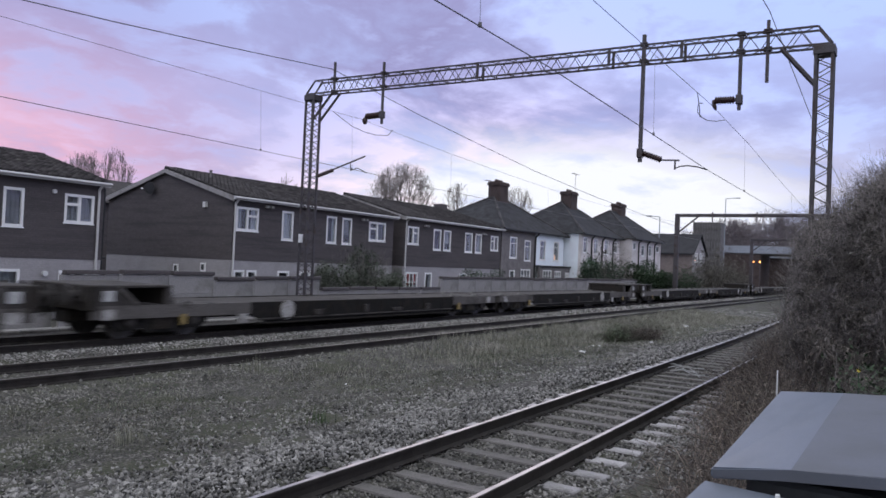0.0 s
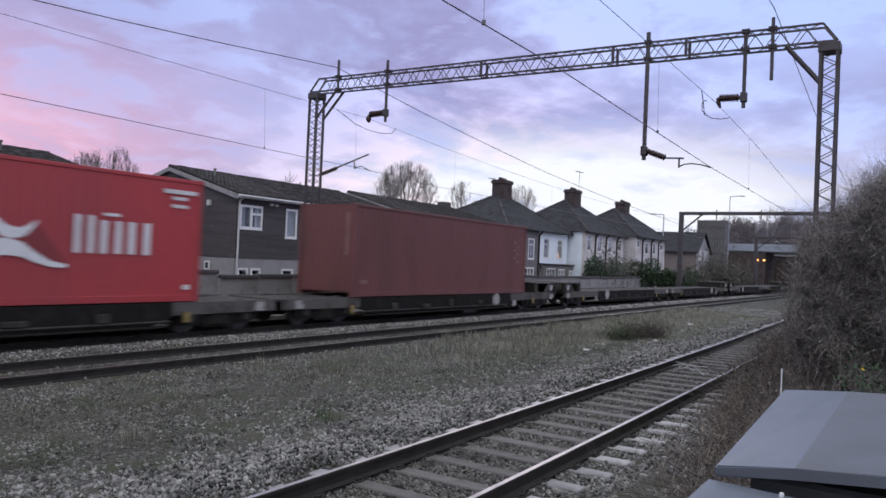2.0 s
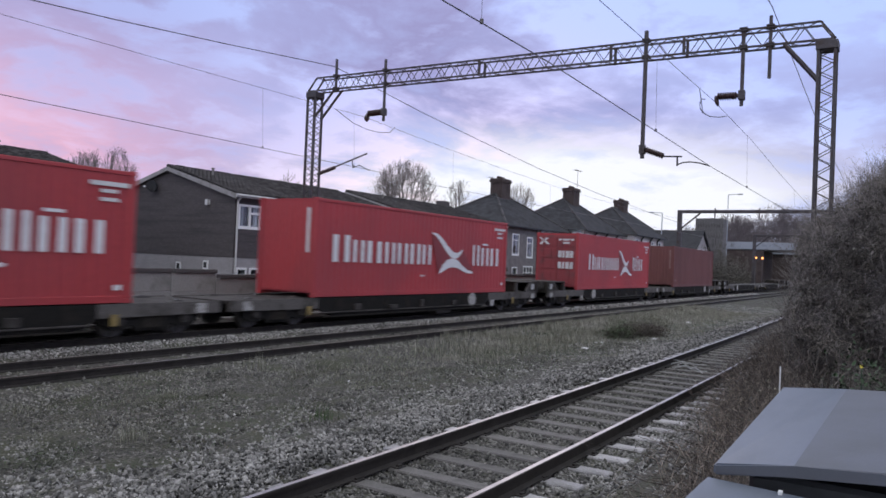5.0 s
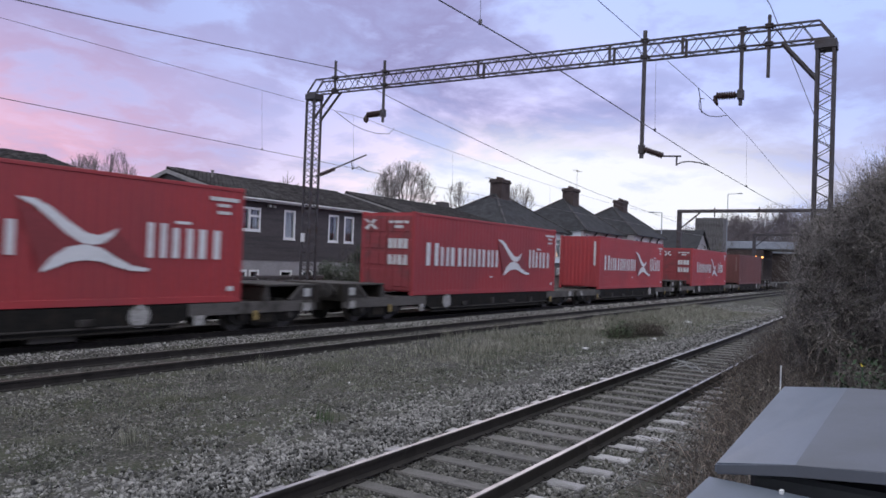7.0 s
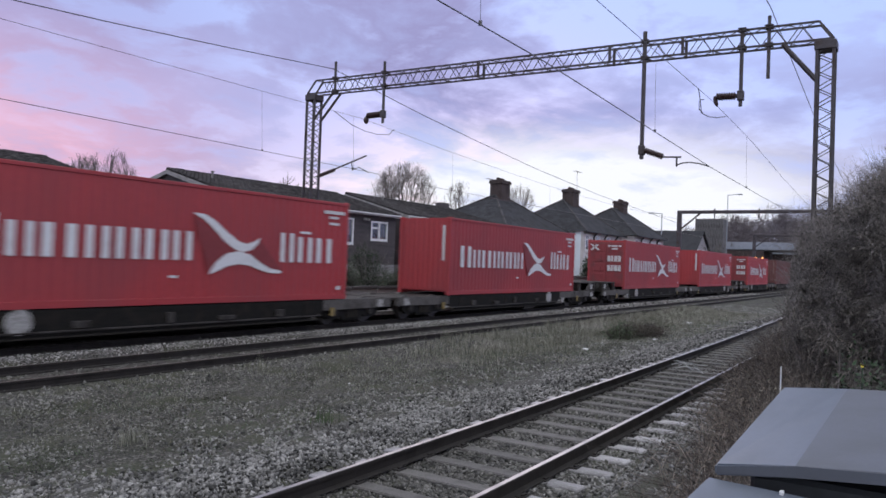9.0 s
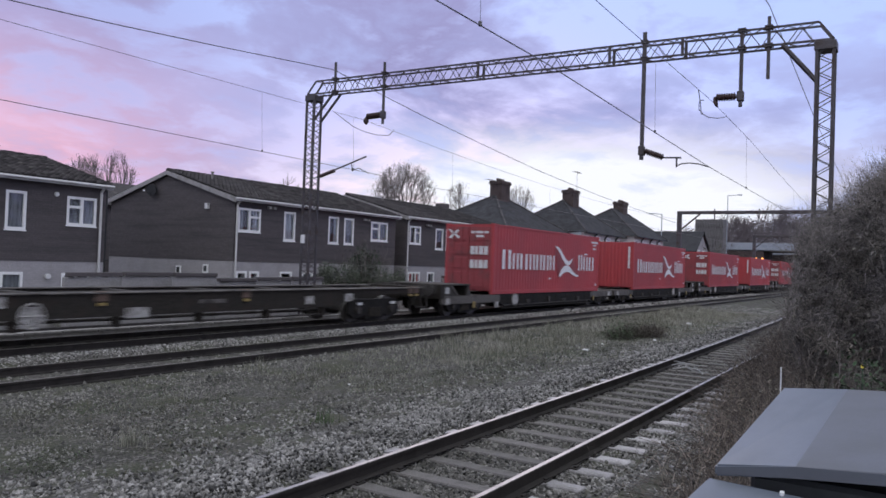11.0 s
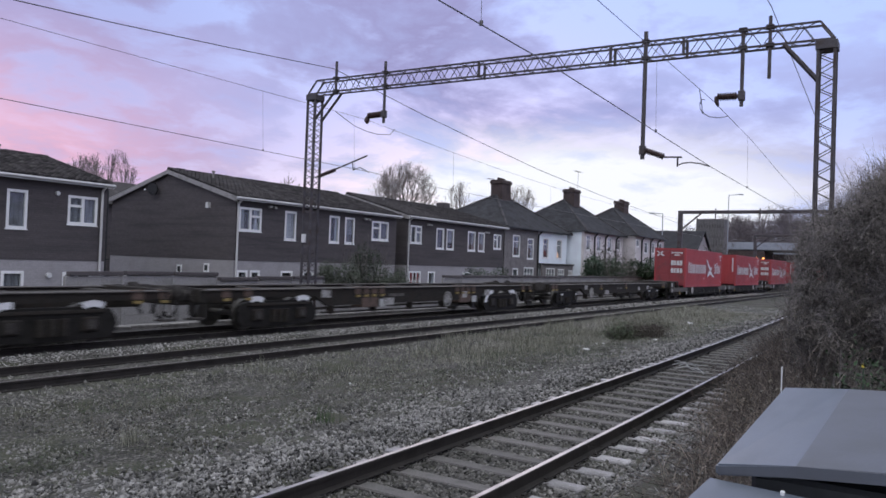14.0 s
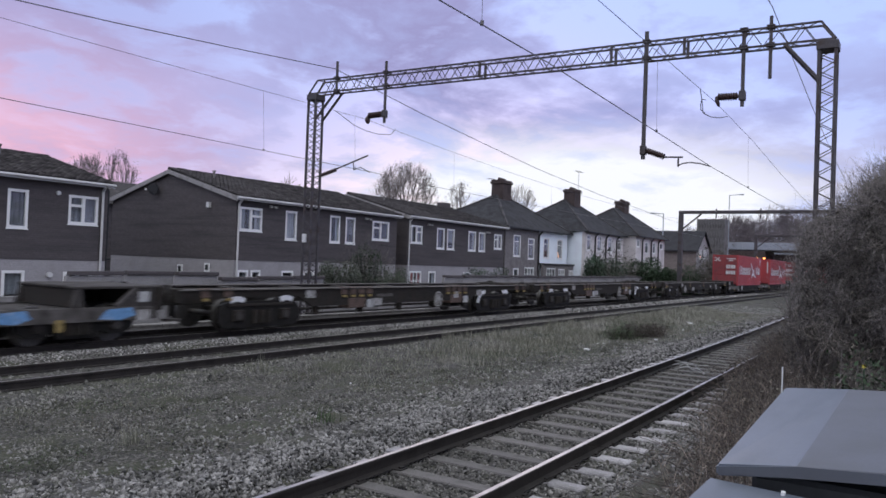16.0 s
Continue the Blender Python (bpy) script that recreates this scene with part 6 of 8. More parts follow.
def hipped_block(label, x0, x1, y, depth, eave, apex, chimney, faces, side_mat, wins, lows, lit=None):
    """A pair of semi-detached houses under one hipped slate roof with a tall central stack."""
    h = thing("semi_detached_house", label, "house")
    z0 = -0.75
    holes = [w[:4] for w in wins + lows]
    for a, b, m, lab in faces:
        bm = bmesh.new()
        wall_with_holes(bm, a, b, z0, eave, y, 0.28, [q for q in holes if q[0] >= a and q[1] <= b])
        part("wall", bm, M[m], h, lab)
    yb = y + depth
    part("side_wall", boxed(x0, x0 + 0.28, y + 0.28, yb, z0, eave), M[side_mat], h, "plain rendered side wall")
    part("side_wall", boxed(x1 - 0.28, x1, y + 0.28, yb, z0, eave), M[side_mat], h)
    # black panel in place of the shade inside the rooms
    part("room_back", boxed(x0 + 0.28, x1 - 0.28, y + 1.2, y + 1.3, z0, eave), M["black"], h, "black panel standing in for the dark of unlit rooms")
    ov = 0.35
    X0, X1, Y0, Y1 = x0 - ov, x1 + ov, y - ov, yb + ov
    xa, xb, ym = min(chimney[0] - 0.6, x0 + 0.45 * (x1 - x0)), chimney[0] + 0.7, (y + yb) / 2
    bm = bmesh.new()
    vs = [bm.verts.new(p) for p in ((X0, Y0, eave), (X1, Y0, eave), (X1, Y1, eave), (X0, Y1, eave), (xa, ym, apex), (xb, ym, apex))]
    for f in ((0, 1, 5, 4), (2, 3, 4, 5), (3, 0, 4), (1, 2, 5), (3, 2, 1, 0)):
        bm.faces.new([vs[i] for i in f])
    roof = part("roof", bm, M["slate"], h, "hipped grey slate roof")
    bm = bmesh.new()
    tiled_slope(bm, (X0, Y0, eave + 0.004), (X1, Y0, eave + 0.004), (xa, ym, apex + 0.004), (xb, ym, apex + 0.004), 20, int((X1 - X0) / 0.3), 0.02)
    tiled_slope(bm, (X0, Y1, eave + 0.004), (X0, Y0, eave + 0.004), (xa, ym, apex + 0.004), (xa, ym, apex + 0.004), 20, int(depth / 0.3), 0.02)
    part("slate_course", bm, M["slate"], roof)["kind"] = "stuff"
    for a, b in (((X0, Y0, eave), (xa, ym, apex)), ((X1, Y0, eave), (xb, ym, apex)), ((xa, ym, apex), (xb, ym, apex)), ((X0, Y1, eave), (xa, ym, apex))):
        bm = bmesh.new()
        a, b = Vector(a), Vector(b)
        for k in range(14):
            rod(bm, a.lerp(b, k / 14) + Vector((0, 0, 0.03)), a.lerp(b, (k + 0.95) / 14) + Vector((0, 0, 0.03)), 0.09, 6)
        part("hip_tiles", bm, M["hip_tile"], roof, "grey mortared hip tiles")
    cx, cy, ct = chimney
    stack = part("chimney", boxed(cx - 0.75, cx + 0.75, cy - 0.55, cy + 0.55, apex - 1.2, ct - 0.3, 0.02), M["brick_soot"], h, "tall sooty brick chimney stack")
    bm = bmesh.new()
    box(bm, cx - 0.83, cx + 0.83, cy - 0.63, cy + 0.63, ct - 0.3, ct - 0.12)
    box(bm, cx - 0.78, cx + 0.78, cy - 0.58, cy + 0.58, ct - 0.12, ct)
    part("chimney_cap", bm, M["brick_soot"], stack)
    for k in range(4):
        bm = bmesh.new()
        rod(bm, (cx - 0.5 + k * 0.33, cy, ct), (cx - 0.5 + k * 0.33, cy, ct + 0.22), 0.11, 10, 0.09)
        part("chimney_pot", bm, M["brick_soot"], stack)
    part("gutter", boxed(X0, X1, Y0 - 0.08, Y0 + 0.02, eave - 0.1, eave - 0.005), M["black"], h, "black gutter")
    for a, b, c, d, s in wins + lows:
        window(h, a, b, c, d, y + 0.02, s, lit=(lit is not None and abs(a - lit) < 0.05))
    return h


def downpipe(h, x, y, eave):
    bm = bmesh.new()
    rod(bm, (x, y - 0.08, -0.7), (x, y - 0.08, eave - 0.4), 0.07, 8)
    rod(bm, (x, y - 0.08, eave - 0.4), (x + 0.2, y - 0.3, eave - 0.05), 0.07, 8)
    part("downpipe", bm, M["black"], h, "black downpipe")


def build_semis():
    Y = 26.1
    h = hipped_block("pair of semi-detached houses, one grey brick and one white-painted", 48.6, 60.0, Y, 7.4, 4.95, 7.85, (54.3, 29.7, 9.1),
                     [(48.6, 54.3, "brick_grey", "grey brick rear wall"), (54.3, 60.0, "pebbledash", "white-painted rear wall")], "pebbledash",
                     [(49.9, 51.1, 2.75, 4.4, "top"), (52.4, 53.5, 2.6, 4.25, "top"), (55.2, 56.3, 2.75, 4.4, "top"), (57.9, 59.0, 2.75, 4.4, "top")],
                     [(50.0, 50.9, 0.8, 1.85, "one"), (51.9, 53.6, 0.9, 1.95, "grid")], lit=57.9)
    downpipe(h, 54.2, Y, 4.95)
    lean = [(54.9, 56.6, 1.0, 1.95, "grid"), (57.2, 58.5, 1.0, 1.9, "grid"), (59.4, 60.3, 0.9, 1.8, "grid")]
    bm = bmesh.new()
    wall_with_holes(bm, 54.35, 60.35, -0.75, 2.2, Y - 0.5, 0.2, [q[:4] for q in lean])
    ext = part("extension", bm, M["brick_grey"], h, "grey brick ground-floor extension")
    part("extension_roof", boxed(54.3, 60.45, Y - 0.62, Y - 0.004, 2.2, 2.32, 0.02), M["black"], ext, "flat dark lean-to roof")
    for a, b, c, d, s in lean:
        window(h, a, b, c, d, Y - 0.48, s)
    Y = 24.6
    h = hipped_block("pair of semi-detached houses with pale rendered walls", 60.4, 70.1, Y, 8.0, 5.25, 8.4, (65.9, 28.3, 9.5),
                     [(60.4, 65.2, "cream", "cream rendered rear wall"), (65.2, 70.1, "cream", "cream rendered rear wall")], "pebbledash",
                     [(60.75, 61.75, 3.6, 5.0, "top"), (63.2, 64.3, 3.6, 5.0, "top"), (65.9, 67.0, 3.6, 5.0, "top"), (68.45, 69.55, 3.85, 4.95, "top")],
                     [(61.2, 62.4, 0.6, 1.7, "grid"), (66.0, 67.4, 0.6, 1.7, "grid")])
    for x in (62.6, 65.25, 68.1):
        downpipe(h, x, Y, 5.25)
    # the last pair stands a metre forward, so that its blank flank shows
    Y = 23.6
    h = hipped_block("further pair of pale semi-detached houses with a blank flank wall", 70.9, 80.5, Y, 8.0, 5.4, 8.45, (77.9, 27.6, 9.42),
                     [(70.9, 75.7, "cream", "cream rendered rear wall"), (75.7, 80.5, "cream", "cream rendered rear wall")], "cream",
                     [(71.15, 72.05, 4.3, 5.05, "one"), (73.7, 74.8, 3.75, 4.9, "top"), (76.2, 77.2, 3.8, 4.95, "top"), (78.7, 79.8, 4.3, 5.0, "one")],
                     [(73.5, 75.0, 0.6, 1.7, "grid"), (76.4, 77.9, 0.6, 1.7, "grid")])
    for x in (72.75, 75.6, 78.05):
        downpipe(h, x, Y, 5.4)


build_terraces()
build_semis()


# ---- cabinets ----
def folded_lid(x0, x1, profile, skew, thick, lift=(0, 0, 0)):
    """A sheet lid of (y, z) points across, swept from x0 to x1; the first point moves by skew along the way."""
    bm = bmesh.new()
    rings = []
    for x in (x0, x1):
        pts = [(y + (skew if (x == x1 and k == 0) else 0), z + (lift[k] if x == x0 else 0)) for k, (y, z) in enumerate(profile)]
        rings.append([bm.verts.new((x, y, z)) for y, z in pts] + [bm.verts.new((x, y, z - thick)) for y, z in pts[::-1]])
    n = len(rings[0])
    for i in range(n):
        j = (i + 1) % n
        bm.faces.new((rings[0][i], rings[0][j], rings[1][j], rings[1][i]))
    bm.faces.new(rings[0][::-1])
    bm.faces.new(rings[1])
    bmesh.ops.bevel(bm, geom=bm.edges[:], offset=0.009, segments=2, affect="EDGES")
    # beyond the fold the lid takes the second, darker and rougher grey
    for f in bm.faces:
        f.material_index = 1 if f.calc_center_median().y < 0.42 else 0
    return bm


def build_cabinets():
    c = thing("trackside_cabinet", "grey painted steel equipment cabinet with a sloping lid", "cabinet")
    part("lid", folded_lid(3.4, 6.04, [(0.74, 1.3), (0.42, 1.34), (-0.75, 1.42)], 0.1, 0.05, (0, 0.008, 0.032)), [M["cabinet"], M["cabinet_darker"]], c, "pale grey overhanging folded lid")
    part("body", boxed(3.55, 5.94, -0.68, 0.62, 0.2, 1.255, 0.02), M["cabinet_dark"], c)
    bm = bmesh.new()
    for x in (4.1, 4.9, 5.6):
        box(bm, x - 0.04, x + 0.04, 0.66, 0.675, 0.9, 1.02)
    part("hinge", bm, M["cabinet_dark"], c)
    c = thing("trackside_cabinet", "lower grey steel cabinet beside the larger one", "cabinet")
    part("lid", folded_lid(2.05, 3.36, [(0.76, 1.25), (-0.7, 1.21)], 0.0, 0.05), [M["cabinet"], M["cabinet"]], c, "pale grey flat lid")
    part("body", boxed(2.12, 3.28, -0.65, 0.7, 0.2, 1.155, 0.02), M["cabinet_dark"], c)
    bm = bmesh.new()
    box(bm, 3.31, 3.34, 0.45, 0.465, 1.24, 1.255)
    part("catch", bm, M["litter"], c, "small white plastic catch")
    bm = bmesh.new()
    rod(bm, (6.3, 0.9, 0.3), (6.32, 0.9, 1.42), 0.0055, 6)
    solid("marker_cane", bm, M["litter"], "thin white plastic marker cane", "cane")


build_cabinets()


# ---- fences and walls along the far side ----
def build_fence():
    f = thing("boundary_fence", "weathered grey concrete panel fence behind the main line", "fence")
    y, pitch = 20.8, 1.83
    pm = mesh_of("panel", boxed(0, pitch - 0.14, -0.04, 0.04, 0.0, 0.62, 0.008), M["fence"])
    cm = mesh_of("coping", boxed(-0.02, pitch + 0.02 - 0.14, -0.11, 0.11, 0.0, 0.13, 0.015), M["brick_dark"])
    post = mesh_of("post", boxed(-0.07, 0.07, -0.055, 0.055, -0.3, 1.78, 0.012), M["fence"])
    rng = random.Random(3)
    for k in range(31):
        x = 12.1 + k * pitch
        top = (1.42 if k < 3 else 1.28 if x < 21.4 else 0.85 if x < 30.5 else 1.42) + rng.uniform(-0.03, 0.03)
        part("post", post, None, f, at=pose(x - 0.07, y, top - 1.86))
        for r in range(3):
            part("panel", pm, None, f, at=pose(x, y + rng.uniform(-0.006, 0.006), top - 1.95 + r * 0.625))
        part("coping", cm, None, f, "dark coping slab" if k == 0 else "", at=pose(x, y + rng.uniform(-0.02, 0.02), top - 0.07, rng.uniform(-2, 2), rng.uniform(-0.6, 0.6), 0))
    low = thing("boundary_fence", "low grey trackside wall before the end house", "fence")
    part("panel", boxed(-12, 11.9, 21.0, 21.12, -0.7, 0.75, 0.02), M["fence"], low)
    # concrete cable trough along the cess, lid by lid
    t = thing("cable_trough", "pale concrete cable trough along the far side of the line", "trough")
    lid = mesh_of("trough_lid", boxed(0, 0.98, -0.2, 0.2, 0.0, 0.07, 0.012), M["concrete"])
    part("trough_body", boxed(-6, 60, 19.02, 19.38, -0.5, -0.1), M["concrete"], t)
    for k in range(62):
        part("trough_lid", lid, None, t, at=pose(-2 + k * 1.0, 19.2 + rng.uniform(-0.015, 0.015), -0.098 + rng.uniform(-0.004, 0.012), 0, 0, rng.uniform(-0.6, 0.6)))


build_fence()


# ---- plants ----
def tubes(seg, sides=3):
    """Tapered twigs: rows of (x0, y0, z0, x1, y1, z1, r0, r1)."""
    seg = np.asarray(seg, float)
    p0, p1 = seg[:, :3], seg[:, 3:6]
    d = p1 - p0
    d /= np.linalg.norm(d, axis=1, keepdims=True) + 1e-9
    ref = np.where(np.abs(d[:, 2:3]) > 0.9, np.array([[1.0, 0, 0]]), np.array([[0, 0, 1.0]]))
    u = np.cross(d, ref)
    u /= np.linalg.norm(u, axis=1, keepdims=True) + 1e-9
    v = np.cross(d, u)
    ring = []
    for p, r in ((p0, seg[:, 6]), (p1, seg[:, 7])):
        for k in range(sides):
            a = 6.28318 * k / sides
            ring.append(p + r[:, None] * (math.cos(a) * u + math.sin(a) * v))
    verts = np.stack(ring, 1).reshape(-1, 3)
    base = (np.arange(len(seg)) * 2 * sides)[:, None]
    faces = np.concatenate([base + np.array([[k, (k + 1) % sides, sides + (k + 1) % sides, sides + k]]) for k in range(sides)])
    return verts, faces


def leaves(rng, pos, size, flat=0.7, slim=0.5):
    """Small bent quads at pos, turned at random."""
    n = len(pos)
    a, tilt = rng.uniform(0, 6.28, n), rng.uniform(-flat, flat, n) * 1.4
    c, s, ct, st = np.cos(a), np.sin(a), np.cos(tilt), np.sin(tilt)
    u = np.stack([c * ct, s * ct, st], -1)
    v = np.stack([-s, c, rng.uniform(-0.4, 0.4, n)], -1)
    w = size * rng.uniform(0.6, 1.4, n)
    q = np.stack([pos - u * w[:, None], pos - v * (w * slim)[:, None], pos + u * w[:, None], pos + v * (w * slim)[:, None]], 1)
    return q.reshape(-1, 3), np.arange(n * 4).reshape(n, 4)


def bare_tree(seed, height, clear, width, trunk=0.16, limbs=5, levels=6, least=0.008):
    """Branch segments of a leafless tree at the origin: forking limbs that spread into a round crown of fine twigs."""
    rng = np.random.default_rng(seed)
    out = []

    def grow(p, d, length, r, level):
        steps = 4 if level < 2 else 3
        for k in range(steps):
            d = d + rng.normal(0, 0.1, 3) + np.array([0, 0, 0.05])
            d = d / np.linalg.norm(d)
            q = p + d * length / steps
            out.append((*p, *q, r * (1 - 0.3 * k / steps), r * (1 - 0.3 * (k + 1) / steps)))
            p = q
            if level >= 2 and k < steps - 1 and rng.random() < 0.75:
                w = d + rng.normal(0, 0.6, 3)
                fork(p, w, length * 0.55, r * 0.5, level + 2)
        if level < levels:
            for i in range(3 if rng.random() < 0.4 else 2):
                fork(p, d + rng.normal(0, 0.42, 3), length * rng.uniform(0.66, 0.88), r * 0.66, level + 1)

    def fork(p, d, length, r, level):
        if level <= levels:
            grow(np.array(p), d / np.linalg.norm(d), length, r, level)

    base = height * clear
    for i in range(limbs):
        a = i * 6.283 / limbs + rng.uniform(-0.5, 0.5)
        u = rng.uniform(0.4, 1.9)
        fork((0, 0, 0), np.array([math.cos(a) * u, math.sin(a) * u, 1.0]), 1.0, 0.5, 1)
    seg = np.array(out)
    # fit the crown to its width and height, round in outline
    pts = seg[:, 3:6]
    rad = np.percentile(np.hypot(pts[:, 0], pts[:, 1]), 80)
    grown = np.percentile(pts[:, 2], 90)
    for k in (0, 3):
        seg[:, k:k + 2] *= width / 2 / rad
        seg[:, k + 2] = base + seg[:, k + 2] * (height - base) / grown
    mid, tall = base + (height - base) * 0.5, (height - base) * 0.5
    seg = seg[np.hypot(np.hypot(seg[:, 3], seg[:, 4]) / (width / 2), (seg[:, 5] - mid) / tall) < 1.0 + rng.normal(0, 0.05, len(seg))]
    seg[:, 6:] *= trunk * 1.5
    z = np.linspace(0, base, 5)
    stem = [(0.03 * math.sin(k), 0, z[k], 0.03 * math.sin(k + 1), 0, z[k + 1], trunk * (1.2 - 0.08 * k), trunk * (1.12 - 0.08 * k)) for k in range(4)]
    seg = np.concatenate([np.array(stem), seg])
    seg[:, 6:] = np.maximum(seg[:, 6:], least)
    return seg


def tree(label, seed, x, y, z, height, clear, width, trunk=0.16, limbs=5, levels=6, mat="bark", least=0.013):
    t = thing("bare_tree", label, "tree", at=pose(x, y, z, 0, 0, seed * 47 % 360))
    seg = bare_tree(seed, height, clear, width, trunk, limbs, levels, least)
    thick = seg[:, 6] > trunk * 0.3
    v, f = tubes(seg[thick], 5)
    part("trunk", soup("trunk", v, f, M["bark"]), None, t, "dark trunk and limbs")
    v, f = tubes(seg[~thick], 3)
    ob = part("crown", soup("crown", v, f, M[mat]), None, t, "leafless crown of fine twigs")
    ob["kind"] = "stuff"
    return t


M["brush"] = material("grey_brown_brushwood", (0.2, 0.175, 0.175), 0.9, vary=0.3, scale=2, fine=25, islands=0.5)


def build_trees():
    for lab, seed, x, y, h, clear, w, lv, lm in (
            ("bare winter tree with a round crown behind the terrace", 4, 64.4, 47.0, 12.8, 0.42, 7.2, 8, 6),
            ("smaller bare tree behind the houses", 9, 76.2, 46.9, 11.95, 0.5, 5.0, 7, 5),
            ("bare tree with upright twigs between two roofs", 13, 35.0, 55.0, 10.3, 0.45, 4.6, 7, 6),
            ("slim bare tree between two roofs", 15, 35.0, 58.4, 10.0, 0.45, 4.4, 7, 6),
            ("bare tree beyond the chimney stack", 17, 85.8, 44.0, 12.5, 0.45, 4.8, 7, 5),
            ("bare tree top beyond the terrace roof", 21, 52.0, 52.0, 10.2, 0.65, 2.6, 5, 4)):
        tree(lab, seed, x, y, -0.7, h + 0.7, clear, w, 0.13 if w > 5 else 0.09, lm, lv, "brush", 0.007)
    M["brush_far"] = material("far_grey_twigs", (0.16, 0.137, 0.15), 0.9, vary=0.3, scale=3, fine=25, islands=0.3)
    rng = random.Random(8)
    for k in range(14):
        x = 150 + k * 6.5 + rng.uniform(-4, 4)
        y = x * (0.236 - 0.0115 * k) + rng.uniform(-2, 2)
        h = 0.091 * x * rng.uniform(0.85, 1.12)
        tree("bare tree in the distance beyond the bridge", 30 + k % 5, x, y, -0.7, h, 0.2, h * 0.95, 0.2, 6, 7, "brush_far", least=0.024)


build_trees()


def shrub(label, name, rng, cx, cy, z, rx, ry, h, stems, n_leaf, leaf_mat, stem_mat="twig", leaf=0.05, base=0.0):
    """A shrub of arching stems with loose leaves, uneven in outline."""
    t = thing(name, label, "shrub")
    seg = []
    tips = []
    for _ in range(stems):
        a, q = rng.uniform(0, 6.28), rng.uniform(0, 1) ** 0.5
        p = np.array([cx + rx * 0.5 * q * math.cos(a), cy + ry * 0.5 * q * math.sin(a), z])
        top = h * rng.uniform(0.55, 1.1) * (1 - 0.45 * q * q)
        d = np.array([rx * 0.55 * q * math.cos(a), ry * 0.55 * q * math.sin(a), top]) / 6 + rng.normal(0, 0.02, 3)
        r = rng.uniform(0.006, 0.014)
        for k in range(6):
            step = d + rng.normal(0, 0.07 * h / 2, 3) * (0.4 + k * 0.12)
            n = p + step
            seg.append((*p, *n, r, r * 0.8))
            for _ in range(2):
                e = n + rng.normal(0, 0.14, 3) + np.array([0, 0, 0.05])
                seg.append((*n, *e, r * 0.5, r * 0.3))
                tips.append(e)
            p, r = n, r * 0.82
            tips.append(p)
    v, f = tubes(seg)
    ob = part("stem_mass", soup("stem_mass", v, f, M[stem_mat]), None, t, "tangled stems")
    ob["kind"] = "stuff"
    if n_leaf:
        tips = np.array(tips)
        pos = tips[rng.integers(0, len(tips), n_leaf)] + rng.normal(0, 0.09, (n_leaf, 3))
        pos[:, 2] = np.maximum(pos[:, 2], z)
        v, f = leaves(rng, pos, leaf)
        ob = part("foliage", soup("foliage", v, f, M[leaf_mat]), None, t, "small dense leaves")
        ob["kind"] = "stuff"
    return t


def build_shrubs():
    rng = np.random.default_rng(21)
    for lab, x, y, rx, ry, h, st, nl, mat in (
            ("grey-green flowering shrub behind the fence", 29.6, 22.6, 3.6, 1.6, 2.4, 200, 14000, "leaf"),
            ("dark bare shrub beside the house link", 29.3, 23.6, 4.4, 1.6, 3.6, 300, 3000, "leaf_dead"),
            ("low dark shrub on the fence line", 47.0, 22.4, 4.0, 1.4, 2.1, 160, 2200, "leaf_dead"),
            ("grey-brown leafless bush behind the green one", 59.4, 21.6, 11.5, 1.6, 4.6, 320, 6000, "leaf_dead"),
            ("dark bush under the far portal", 79.0, 20.8, 9.0, 2.2, 3.2, 170, 15000, "leaf"),
            ("dark hedge beside the line in the distance", 91.0, 20.6, 14.0, 3.0, 5.6, 220, 22000, "leaf_dead"),
            ("dark trackside scrub before the bridge", 108.0, 21.5, 18.0, 3.0, 4.9, 220, 22000, "leaf_dead")):
        shrub(lab, "shrub", rng, x, y, -0.6, rx / 2 * 1.15, ry / 2 * 1.15, h, st, nl, mat, leaf=0.042 if x < 50 else 0.075)


M["leaf_pale"] = material("pale_grey_green_leaf", (0.085, 0.1, 0.072), 0.7, vary=0.4, scale=2, fine=15, islands=0.6)
M["leaf_green"] = material("green_evergreen_leaf", (0.042, 0.08, 0.045), 0.7, vary=0.3, scale=2, fine=15, islands=0.5)
M["weed_brown"] = material("matted_brown_weed", (0.075, 0.066, 0.048), 0.9, vary=0.3, scale=0.6, fine=15, islands=0.7)
M["weed_dark"] = material("dark_creeping_weed", (0.05, 0.056, 0.036), 0.9, vary=0.3, scale=0.6, fine=15, islands=0.6)
M["straw"] = material("pale_dry_stalk", (0.24, 0.2, 0.17), 0.9, vary=0.3, scale=2, fine=25, islands=0.6)
M["leaf_dark"] = material("dark_brown_green_leaf", (0.155, 0.142, 0.134), 0.9, vary=0.4, scale=2, fine=15, islands=0.7)
M["twig_dark"] = material("dark_inner_twig", (0.15, 0.134, 0.132), 0.9, vary=0.3, scale=2, fine=25, islands=0.6)
M["twig_olive"] = material("grey_brown_bramble_twig", (0.165, 0.147, 0.135), 0.9, vary=0.3, scale=2, fine=25, islands=0.6)
M["petal"] = material("yellow_petal", (0.75, 0.62, 0.1), 0.6, vary=0.1, scale=5, fine=20)
build_shrubs()


